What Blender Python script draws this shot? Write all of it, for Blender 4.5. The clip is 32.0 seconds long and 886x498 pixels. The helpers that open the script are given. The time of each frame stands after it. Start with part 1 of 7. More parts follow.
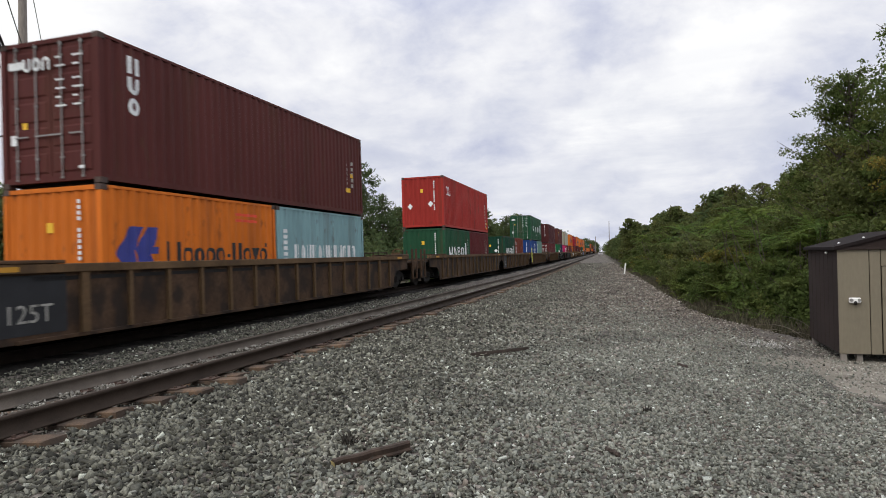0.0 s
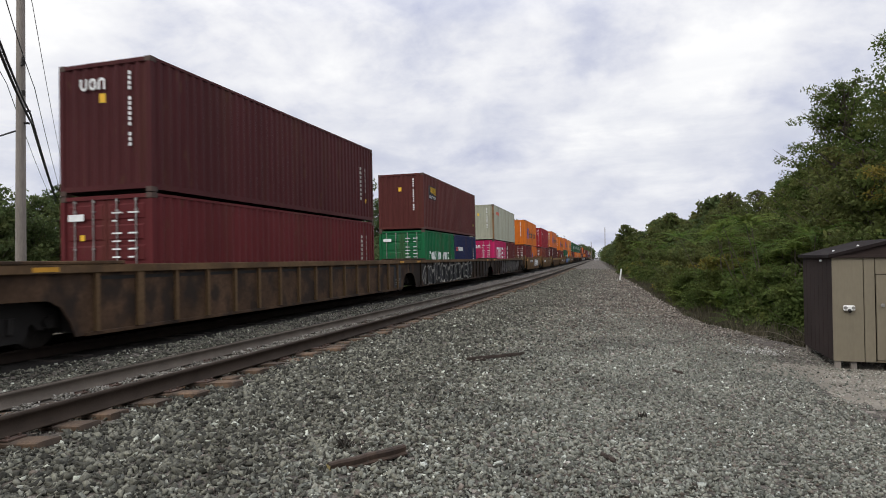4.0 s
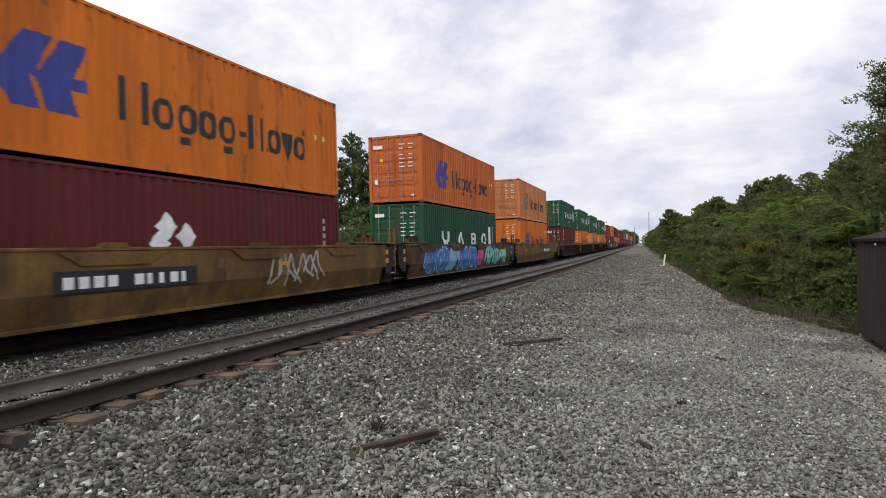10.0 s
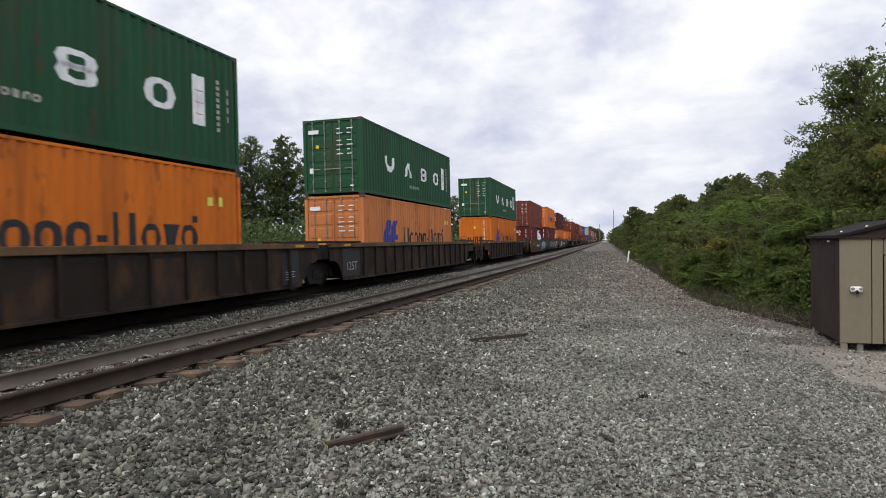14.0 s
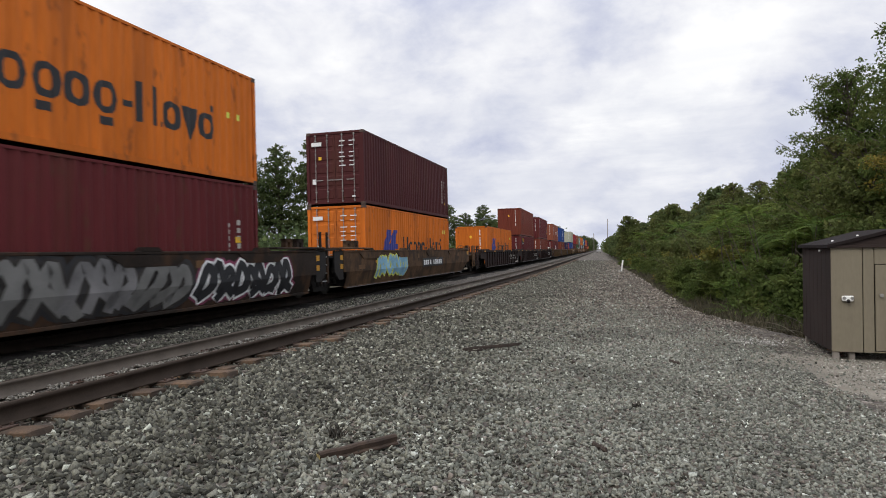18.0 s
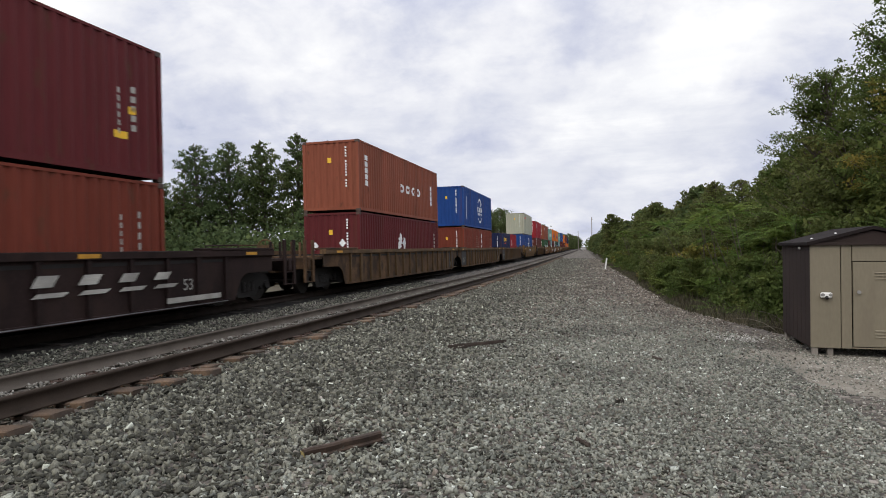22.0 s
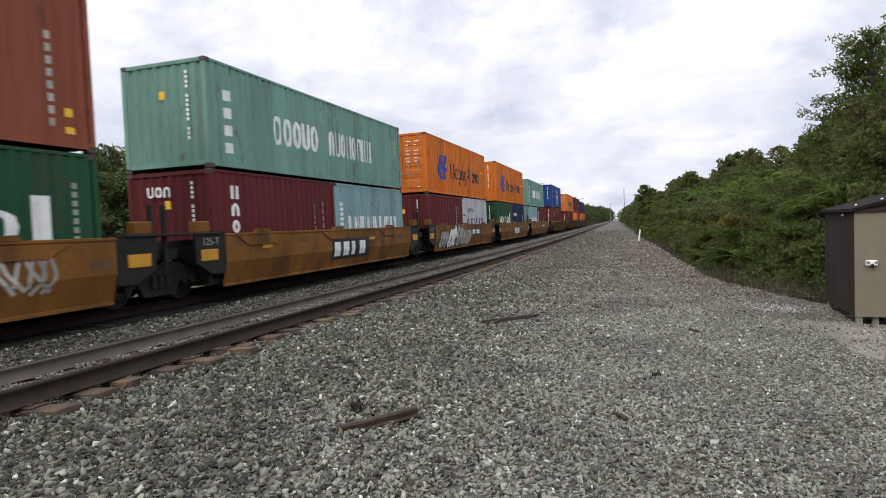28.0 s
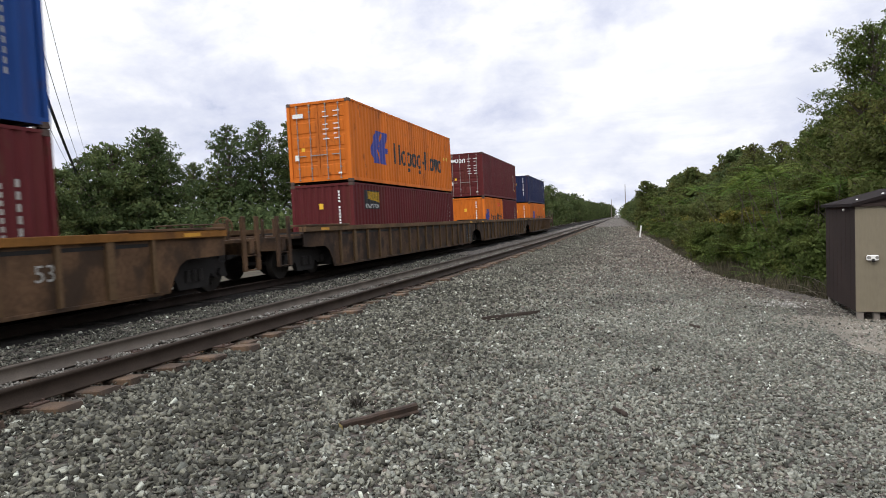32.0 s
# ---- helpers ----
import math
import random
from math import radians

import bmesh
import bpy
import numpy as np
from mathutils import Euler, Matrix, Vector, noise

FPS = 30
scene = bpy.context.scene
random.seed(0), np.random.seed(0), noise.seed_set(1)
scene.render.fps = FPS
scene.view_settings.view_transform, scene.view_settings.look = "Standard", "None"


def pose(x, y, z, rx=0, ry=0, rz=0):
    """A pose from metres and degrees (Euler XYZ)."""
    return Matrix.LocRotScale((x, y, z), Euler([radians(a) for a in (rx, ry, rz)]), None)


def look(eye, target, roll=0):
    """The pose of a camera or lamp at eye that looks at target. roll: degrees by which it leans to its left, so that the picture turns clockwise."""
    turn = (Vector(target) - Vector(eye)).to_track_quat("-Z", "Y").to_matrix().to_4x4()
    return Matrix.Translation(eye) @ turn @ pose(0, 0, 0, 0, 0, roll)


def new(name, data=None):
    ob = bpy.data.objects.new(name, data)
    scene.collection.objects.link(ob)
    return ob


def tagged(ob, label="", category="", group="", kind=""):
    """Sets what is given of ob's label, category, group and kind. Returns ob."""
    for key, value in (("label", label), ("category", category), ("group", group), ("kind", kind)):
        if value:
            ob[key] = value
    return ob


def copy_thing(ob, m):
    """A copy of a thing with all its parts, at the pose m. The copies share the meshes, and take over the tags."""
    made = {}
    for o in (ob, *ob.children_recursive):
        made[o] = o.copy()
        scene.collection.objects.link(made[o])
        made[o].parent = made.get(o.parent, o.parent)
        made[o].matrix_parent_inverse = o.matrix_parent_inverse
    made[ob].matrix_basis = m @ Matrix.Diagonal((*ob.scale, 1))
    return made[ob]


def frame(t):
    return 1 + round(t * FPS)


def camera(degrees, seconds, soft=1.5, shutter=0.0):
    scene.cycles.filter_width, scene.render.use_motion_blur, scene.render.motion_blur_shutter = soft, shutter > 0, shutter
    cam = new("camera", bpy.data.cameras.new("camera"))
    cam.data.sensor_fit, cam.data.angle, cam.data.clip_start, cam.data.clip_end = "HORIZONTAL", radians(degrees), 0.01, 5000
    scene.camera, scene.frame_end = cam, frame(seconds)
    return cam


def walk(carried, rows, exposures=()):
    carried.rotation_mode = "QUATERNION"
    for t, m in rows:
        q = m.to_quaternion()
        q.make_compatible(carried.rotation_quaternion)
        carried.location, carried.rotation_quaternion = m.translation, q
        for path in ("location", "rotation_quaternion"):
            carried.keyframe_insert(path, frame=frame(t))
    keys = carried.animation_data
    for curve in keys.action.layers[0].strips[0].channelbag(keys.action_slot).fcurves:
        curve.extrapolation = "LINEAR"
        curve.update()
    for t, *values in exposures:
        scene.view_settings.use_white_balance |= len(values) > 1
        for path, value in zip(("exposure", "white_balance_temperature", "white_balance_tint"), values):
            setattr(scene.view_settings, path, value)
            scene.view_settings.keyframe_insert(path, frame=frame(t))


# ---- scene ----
# ---- camera and its path ----
cam = camera(70.9, 32.0, soft=0.92, shutter=0.11)
PATH = [
    (0,-0.050,-0.040,1.622,17.05,0.51,1.15), (0.5,-0.050,-0.043,1.627,16.77,0.36,1.22), (1,-0.045,-0.051,1.624,16.64,0.35,1.18),
    (1.5,-0.056,-0.057,1.624,16.53,0.36,1.23), (2,-0.062,-0.063,1.625,16.39,0.43,0.61), (2.5,-0.065,-0.075,1.629,16.33,0.57,0.54),
    (4.5,-0.046,-0.049,1.616,16.74,0.96,0.68), (5,-0.021,-0.037,1.609,16.34,0.71,0.43), (5.5,-0.019,-0.028,1.603,16.07,0.53,0.91),
    (6,-0.016,-0.024,1.602,15.99,0.13,0.79), (6.5,-0.001,-0.026,1.601,16.06,-0.17,1.32), (7,-0.001,-0.014,1.602,16.12,-0.55,0.66),
    (7.5,0.003,0.007,1.600,16.17,-0.64,1.22), (8,0.010,0.006,1.607,16.00,-0.55,0.64), (8.5,0.014,-0.001,1.602,15.94,-0.34,0.53),
    (9,-0.005,0.009,1.600,18.79,-0.30,1.41), (9.5,-0.002,0.012,1.603,19.79,-0.30,0.76), (10,-0.008,0.005,1.600,20.40,-0.32,0.79),
    (10.5,-0.013,0.014,1.597,20.87,-0.41,0.30), (11,-0.009,0.016,1.604,21.13,-0.59,-0.01), (11.5,0.008,0.020,1.597,20.16,-0.64,1.26),
    (12,0.006,0.016,1.597,17.46,-0.74,1.29), (12.5,0.001,0.029,1.597,17.11,-0.84,0.97), (13,-0.001,0.025,1.596,17.35,-0.90,1.17),
    (13.5,0.001,0.015,1.596,17.41,-0.83,0.99), (14,0.006,0.012,1.596,17.42,-0.68,0.69), (14.5,0.018,0.013,1.597,17.42,-0.50,0.72),
    (16.5,0.019,0.014,1.595,16.97,0.26,0.08), (17,0.021,0.014,1.595,16.92,0.39,0.17), (17.5,0.022,0.008,1.595,16.91,0.46,0.59),
    (18,0.019,0.008,1.598,16.91,0.15,0.66), (18.5,0.022,0.003,1.592,16.85,-0.04,0.99), (19,0.022,0.007,1.590,16.78,-0.32,0.83),
    (19.5,0.019,0.009,1.588,16.68,-0.50,0.73), (20,0.013,0.009,1.590,16.30,-0.64,0.34), (20.5,0.014,-0.000,1.596,16.01,-0.76,0.57),
    (21,0.025,-0.008,1.590,15.81,-0.64,1.03), (21.5,0.027,-0.011,1.595,15.65,-0.29,1.12), (22,0.025,0.002,1.589,15.54,-0.05,0.65),
    (22.5,0.017,-0.002,1.600,15.56,-0.02,0.96), (23,0.011,0.007,1.595,15.76,-0.35,0.75), (23.5,0.011,0.003,1.595,15.78,-0.46,0.19),
    (24,0.005,0.002,1.600,15.77,-0.58,0.69), (24.5,0.002,-0.001,1.593,16.46,-0.54,0.66), (25,-0.000,0.002,1.590,17.18,-0.56,0.81),
    (25.5,0.003,0.001,1.597,17.78,-0.73,0.79), (27.5,0.012,0.019,1.597,18.49,-1.90,2.09), (28,0.007,0.026,1.592,18.33,-2.23,1.98),
    (28.5,0.005,0.026,1.589,18.28,-2.45,1.84), (29,0.004,0.018,1.593,18.28,-2.68,1.66), (29.5,0.002,0.020,1.598,18.30,-2.88,1.70),
    (30,0.004,0.030,1.596,18.30,-2.96,2.00), (30.5,0.006,0.028,1.591,18.32,-2.99,2.15), (31,0.010,0.027,1.595,18.32,-2.81,2.08),
    (31.5,0.013,0.032,1.592,18.34,-2.66,1.91), (32,0.020,0.035,1.586,18.43,-2.50,2.23),
]
walk(cam, [(t, pose(x, y, z, 90 + pitch, roll, yaw)) for t, x, y, z, yaw, pitch, roll in PATH],
     [(0, -0.2), (6, -0.22), (9, -0.13), (13, -0.06), (16.5, -0.18), (19, -0.18), (25, -0.1), (28, 0.02), (32, 0.06)])

# ---- world, sun ----
SUN_ELEV, SUN_AZ = radians(36), radians(203)


def build_world():
    world = bpy.data.worlds.new("overcast_sky")
    scene.world = world
    world.use_nodes = True
    nt = world.node_tree
    nt.nodes.clear()
    N, L = nt.nodes.new, nt.links.new
    out, back = N("ShaderNodeOutputWorld"), N("ShaderNodeBackground")
    sky = N("ShaderNodeTexSky")
    sky.sky_type, sky.sun_disc = "NISHITA", False
    sky.sun_elevation, sky.sun_rotation = SUN_ELEV, SUN_AZ
    skyk = N("ShaderNodeVectorMath")
    skyk.operation = "SCALE"
    skyk.inputs["Scale"].default_value = 0.1
    L(sky.outputs[0], skyk.inputs[0])
    co = N("ShaderNodeTexCoord")
    sep = N("ShaderNodeSeparateXYZ")
    L(co.outputs["Generated"], sep.inputs[0])
    den = N("ShaderNodeMath")
    den.operation, den.inputs[1].default_value = "ADD", 0.4
    zz = N("ShaderNodeMath")
    zz.operation, zz.inputs[1].default_value = "MAXIMUM", 0.0
    L(sep.outputs[2], zz.inputs[0])
    L(zz.outputs[0], den.inputs[0])
    com = N("ShaderNodeCombineXYZ")
    for i in (0, 1):
        dv = N("ShaderNodeMath")
        dv.operation = "DIVIDE"
        L(sep.outputs[i], dv.inputs[0])
        L(den.outputs[0], dv.inputs[1])
        L(dv.outputs[0], com.inputs[i])

    def noise_node(scale, detail, rough, dist=0.0):
        n = N("ShaderNodeTexNoise")
        n.inputs["Scale"].default_value, n.inputs["Detail"].default_value = scale, detail
        n.inputs["Roughness"].default_value, n.inputs["Distortion"].default_value = rough, dist
        L(com.outputs[0], n.inputs["Vector"])
        return n

    def ramp(src, stops):
        r = N("ShaderNodeValToRGB")
        els = r.color_ramp.elements
        while len(els) < len(stops):
            els.new(0.5)
        for e, (p, c) in zip(els, stops):
            e.position, e.color = p, (*[v / 1.4 for v in c], 1)
        L(src, r.inputs[0])
        return r

    big = noise_node(0.95, 8, 0.56, 0.1)
    fine = noise_node(4.2, 8, 0.58, 0.2)
    add = N("ShaderNodeMath")
    add.operation, add.inputs[1].default_value = "MULTIPLY_ADD", 0.36
    L(fine.outputs[0], add.inputs[0])
    mul = N("ShaderNodeMath")
    mul.operation, mul.inputs[1].default_value = "MULTIPLY", 0.64
    L(big.outputs[0], mul.inputs[0])
    L(mul.outputs[0], add.inputs[2])
    cloud = ramp(add.outputs[0], [(0.39, (0.58, 0.62, 0.81)), (0.45, (0.77, 0.8, 0.93)), (0.505, (0.99, 1.0, 1.06)), (0.575, (1.2, 1.2, 1.2))])
    # thin patches where blue shows through
    bright = N("ShaderNodeVectorMath")
    bright.operation = "SCALE"
    bright.inputs["Scale"].default_value = 1.4
    L(cloud.outputs[0], bright.inputs[0])
    hole = ramp(add.outputs[0], [(0.355, (0.9, 0.9, 0.9)), (0.41, (0, 0, 0))])
    mix = N("ShaderNodeMix")
    mix.data_type = "RGBA"
    L(hole.outputs[0], mix.inputs["Factor"])
    L(bright.outputs[0], mix.inputs["A"])
    L(skyk.outputs[0], mix.inputs["B"])
    # paler and flatter towards the horizon
    hz = ramp(sep.outputs[2], [(0.0, (0.5, 0.5, 0.5)), (0.09, (0.85, 0.85, 0.85)), (0.17, (0.95, 0.95, 0.95)), (0.24, (0.4, 0.4, 0.4)), (0.36, (0.0, 0.0, 0.0))])
    low = N("ShaderNodeMix")
    low.data_type = "RGBA"
    # the low cloud lies in torn, level streaks
    flat = N("ShaderNodeMapping")
    flat.inputs["Scale"].default_value = (2.2, 2.2, 17.0)
    L(co.outputs["Generated"], flat.inputs[0])
    torn = N("ShaderNodeTexNoise")
    torn.inputs["Scale"].default_value, torn.inputs["Detail"].default_value, torn.inputs["Roughness"].default_value = 1.5, 6, 0.58
    L(flat.outputs[0], torn.inputs["Vector"])
    share = N("ShaderNodeMapRange")
    for k, v in (("From Min", 0.36), ("From Max", 0.62), ("To Min", 0.25), ("To Max", 1.0)):
        share.inputs[k].default_value = v
    L(torn.outputs[0], share.inputs["Value"])
    both = N("ShaderNodeMath")
    both.operation = "MULTIPLY"
    L(hz.outputs[0], both.inputs[0])
    L(share.outputs[0], both.inputs[1])
    L(both.outputs[0], low.inputs["Factor"])
    L(mix.outputs["Result"], low.inputs["A"])
    low.inputs["B"].default_value = (0.73, 0.765, 0.885, 1)
    L(low.outputs["Result"], back.inputs[0])
    # an overcast sky is brightest overhead
    zen = N("ShaderNodeMapRange")
    zen.inputs["From Min"].default_value, zen.inputs["From Max"].default_value = 0.35, 1.0
    zen.inputs["To Min"].default_value, zen.inputs["To Max"].default_value = 1.0, 2.1
    L(sep.outputs[2], zen.inputs["Value"])
    L(zen.outputs[0], back.inputs[1])
    L(back.outputs[0], out.inputs[0])


build_world()
sun = new("sun", bpy.data.lights.new("sun", "SUN"))
sun.data.energy, sun.data.angle, sun.data.color = 1.3, radians(18), (1.0, 0.94, 0.84)
sun.matrix_world = look((0, 0, 60), (60 * -math.sin(SUN_AZ) / math.tan(SUN_ELEV), 60 * -math.cos(SUN_AZ) / math.tan(SUN_ELEV), 0))

# ---- materials ----
MATS = {}


def mat(name, rgb, rough=0.6, metal=0.0, vary=0.25, scale=3.0, grain=60.0, bump=0.0, stain=None, stain_amt=0.0, streak=1.0, rand=0.0, island=0.0, spec=0.4, cover=0.56, scuff=0.0):
    """Paint, metal, wood or stone: colour varied at two scales, stains with a shape of their own, fine relief."""
    if name in MATS:
        return MATS[name]
    m = MATS[name] = bpy.data.materials.new(name)
    m.use_nodes = True
    nt = m.node_tree
    N, L = nt.nodes.new, nt.links.new
    b = nt.nodes["Principled BSDF"]
    b.inputs["Roughness"].default_value, b.inputs["Metallic"].default_value = rough, metal
    b.inputs["Specular IOR Level"].default_value = spec
    co = N("ShaderNodeTexCoord")
    mp = N("ShaderNodeMapping")
    mp.inputs["Scale"].default_value = (1, 1, streak)
    L(co.outputs["Object"], mp.inputs[0])

    def tex(s, detail=4.0, vec=mp):
        n = N("ShaderNodeTexNoise")
        n.inputs["Scale"].default_value, n.inputs["Detail"].default_value = s, detail
        L(vec.outputs[0], n.inputs["Vector"])
        return n

    def remap(src, a, c, lo, hi):
        r = N("ShaderNodeMapRange")
        for k, v in (("From Min", a), ("From Max", c), ("To Min", lo), ("To Max", hi)):
            r.inputs[k].default_value = v
        L(src, r.inputs["Value"])
        return r

    big, small = tex(scale), tex(grain, 3.0)
    k1 = remap(big.outputs[0], 0.3, 0.7, 1 - vary, 1 + vary)
    k2 = remap(small.outputs[0], 0.3, 0.7, 1 - vary * 0.5, 1 + vary * 0.5)
    kk = N("ShaderNodeMath")
    kk.operation = "MULTIPLY"
    L(k1.outputs[0], kk.inputs[0])
    L(k2.outputs[0], kk.inputs[1])
    last = kk
    if rand:
        oi = N("ShaderNodeObjectInfo")
        k3 = remap(oi.outputs["Random"], 0, 1, 1 - rand, 1 + rand)
        kk = N("ShaderNodeMath")
        kk.operation = "MULTIPLY"
        L(last.outputs[0], kk.inputs[0])
        L(k3.outputs[0], kk.inputs[1])
        last = kk
    if island:
        ge = N("ShaderNodeNewGeometry")
        k3 = remap(ge.outputs["Random Per Island"], 0, 1, 1 - island, 1 + island)
        kk = N("ShaderNodeMath")
        kk.operation = "MULTIPLY"
        L(last.outputs[0], kk.inputs[0])
        L(k3.outputs[0], kk.inputs[1])
        last = kk
    col = N("ShaderNodeVectorMath")
    col.operation = "SCALE"
    col.inputs[0].default_value = rgb
    L(last.outputs[0], col.inputs["Scale"])
    src = col.outputs[0]
    if stain:
        st = tex(scale * 1.7, 7.0)
        f = remap(st.outputs[0], cover, cover + 0.14, 0, stain_amt)
        mx = N("ShaderNodeMix")
        mx.data_type = "RGBA"
        L(f.outputs[0], mx.inputs["Factor"])
        L(src, mx.inputs["A"])
        mx.inputs["B"].default_value = (*stain, 1)
        src = mx.outputs["Result"]
    if scuff:
        # small rusted scrapes and runs
        ms = N("ShaderNodeMapping")
        ms.inputs["Scale"].default_value = (1, 1, 0.42)
        L(co.outputs["Object"], ms.inputs[0])
        st = tex(4.5, 6.0, ms)
        f = remap(st.outputs[0], 0.615, 0.7, 0, scuff)
        mx = N("ShaderNodeMix")
        mx.data_type = "RGBA"
        L(f.outputs[0], mx.inputs["Factor"])
        L(src, mx.inputs["A"])
        mx.inputs["B"].default_value = (*stain, 1)
        src = mx.outputs["Result"]
    L(src, b.inputs["Base Color"])
    if bump:
        bp = N("ShaderNodeBump")
        bp.inputs["Strength"].default_value, bp.inputs["Distance"].default_value = 0.6, bump
        L(small.outputs[0], bp.inputs["Height"])
        L(bp.outputs[0], b.inputs["Normal"])
    return m


def box_paint(name, rgb, fade=0.16, worn=0.5):
    """Container paint: sun-faded, with a few rust runs."""
    return mat("paint_" + name, rgb, 0.6, 0.0, fade, 0.9, 14.0, 0.0, (0.085, 0.04, 0.024), 0.32, 0.12, 0.05, spec=0.12, cover=0.54, scuff=worn)


PAINT = {
    "orange": box_paint("orange", (0.545, 0.142, 0.018)),
    "red_orange": box_paint("red_orange", (0.49, 0.123, 0.032)),
    "pale_orange": box_paint("pale_orange", (0.488, 0.177, 0.0629)),
    "maroon": box_paint("maroon", (0.1, 0.0187, 0.0208)),
    "dark_maroon": box_paint("dark_maroon", (0.065, 0.0163, 0.0178)),
    "brown": box_paint("brown", (0.0887, 0.0251, 0.0222)),
    "red_brown": box_paint("red_brown", (0.151, 0.0352, 0.0218)),
    "rust": box_paint("rust", (0.22, 0.068, 0.04)),
    "red": box_paint("red", (0.318, 0.0332, 0.0259)),
    "crimson": box_paint("crimson", (0.251, 0.0163, 0.0266)),
    "green": box_paint("green", (0.018, 0.072, 0.036)),
    "dark_green": box_paint("dark_green", (0.0104, 0.0518, 0.0311)),
    "bright_green": box_paint("bright_green", (0.011, 0.115, 0.045)),
    "blue": box_paint("blue", (0.014, 0.052, 0.2), 0.16, 0.22),
    "navy": box_paint("navy", (0.0153, 0.0213, 0.0638), 0.16, 0.22),
    "teal": box_paint("teal", (0.145, 0.272, 0.23)),
    "pale_teal": box_paint("pale_teal", (0.196, 0.323, 0.34)),
    "cream": box_paint("cream", (0.365, 0.371, 0.292), 0.12, 0.14),
    "pink": box_paint("pink", (0.416, 0.0171, 0.0979)),
    "grey": box_paint("grey", (0.425, 0.442, 0.459), 0.12, 0.15),
}
MARK = {
    "white": mat("mark_white", (0.72, 0.74, 0.74), 0.6, vary=0.15, scale=2, grain=20),
    "black": mat("mark_black", (0.016, 0.017, 0.02), 0.6, vary=0.2),
    "blue": mat("mark_blue", (0.035, 0.045, 0.24), 0.6, vary=0.15),
    "navy": mat("mark_navy", (0.03, 0.045, 0.16), 0.6, vary=0.15),
    "orange_red": mat("mark_orange_red", (0.7, 0.07, 0.035), 0.6, vary=0.1),
    "yellow": mat("mark_yellow", (0.78, 0.47, 0.03), 0.6, vary=0.1),
    "lime": mat("mark_lime", (0.62, 0.66, 0.1), 0.6, vary=0.1),
    "pale_blue": mat("mark_pale_blue", (0.22, 0.42, 0.55), 0.7, vary=0.3, scale=1.2),
    "mid_blue": mat("mark_mid_blue", (0.06, 0.14, 0.4), 0.7, vary=0.3, scale=1.2),
    "mint": mat("mark_mint", (0.2, 0.5, 0.42), 0.7, vary=0.3, scale=1.2),
    "magenta": mat("mark_magenta", (0.6, 0.07, 0.24), 0.7, vary=0.3, scale=1.2),
    "haze": mat("mark_haze", (0.15, 0.148, 0.15), 0.75, vary=0.4, scale=1.4),
    "ghost": mat("mark_ghost", (0.075, 0.07, 0.068), 0.75, vary=0.4, scale=1.4),
    "soot": mat("mark_soot", (0.03, 0.027, 0.025), 0.75, vary=0.4, scale=1.4),
    "magenta_dark": mat("mark_magenta_dark", (0.16, 0.03, 0.07), 0.75, vary=0.4, scale=1.4),
    "smoke": mat("mark_smoke", (0.13, 0.13, 0.125), 0.7, vary=0.35, scale=1.2),
    "faded_white": mat("mark_faded_white", (0.34, 0.33, 0.30), 0.7, vary=0.35, scale=1.5),
}
STEEL = {
    "brown": mat("well_brown", (0.064, 0.038, 0.023), 0.75, 0, 0.42, 1.3, 16, 0.003, (0.022, 0.017, 0.0145), 0.85, 0.75, spec=0.15, cover=0.47),
    "tan": mat("well_tan", (0.088, 0.051, 0.028), 0.75, 0, 0.42, 1.3, 16, 0.003, (0.034, 0.023, 0.016), 0.8, 0.75, spec=0.15, cover=0.47),
    "dark": mat("well_dark", (0.0234, 0.0171, 0.0135), 0.75, 0, 0.35, 1.0, 22, 0.003, (0.085, 0.042, 0.02), 0.6, 0.6, spec=0.15, cover=0.5),
    "plum": mat("well_plum", (0.021, 0.0125, 0.0115), 0.75, 0, 0.35, 1.0, 22, 0.003, (0.033, 0.02, 0.016), 0.6, 0.6, spec=0.15, cover=0.5),
    "yellow": mat("well_yellow", (0.14, 0.078, 0.026), 0.7, 0, 0.35, 0.9, 20, 0.003, (0.06, 0.038, 0.021), 0.75, 0.6, spec=0.15, cover=0.47),
    "gold": mat("well_gold", (0.171, 0.0765, 0.018), 0.7, 0, 0.3, 0.9, 20, 0.003, (0.07, 0.033, 0.015), 0.7, 0.6, spec=0.15, cover=0.49),
    "rib_tan": mat("rib_tan", (0.108, 0.067, 0.035), 0.75, 0, 0.35, 1.1, 22, 0.003, (0.07, 0.045, 0.028), 0.7, 0.6, spec=0.15, cover=0.5),
    "pale_chord": mat("pale_chord", (0.25, 0.165, 0.065), 0.7, 0, 0.3, 1.1, 18, 0.002, (0.1, 0.062, 0.03), 0.6, 0.6, spec=0.15, cover=0.52),
    "casting": mat("corner_casting", (0.06, 0.038, 0.03), 0.7, 0, 0.3, 6, 40, 0.002),
    "patch": mat("well_patch", (0.11, 0.055, 0.02), 0.75, 0, 0.3, 2, 30),
    "grime": mat("bogie_grime", (0.0115, 0.0098, 0.009), 0.75, 0.1, 0.3, 4, 40, 0.003),
    "wheel": mat("wheel_steel", (0.022, 0.019, 0.017), 0.55, 0.4, 0.3, 5, 40),
    "tread": mat("wheel_tread", (0.55, 0.55, 0.56), 0.25, 1.0, 0.1, 5, 40),
    "galv": mat("galvanised_bar", (0.27, 0.265, 0.255), 0.5, 0.3, 0.2, 4, 30),
    "safety": mat("safety_yellow", (0.5, 0.25, 0.025), 0.55, 0, 0.15, 3, 30),
}
RUSTY_POST = mat("rusty_post", (0.2, 0.11, 0.045), 0.8, 0, 0.4, 1.5, 20, 0.002, (0.07, 0.035, 0.02), 0.8, 0.5)
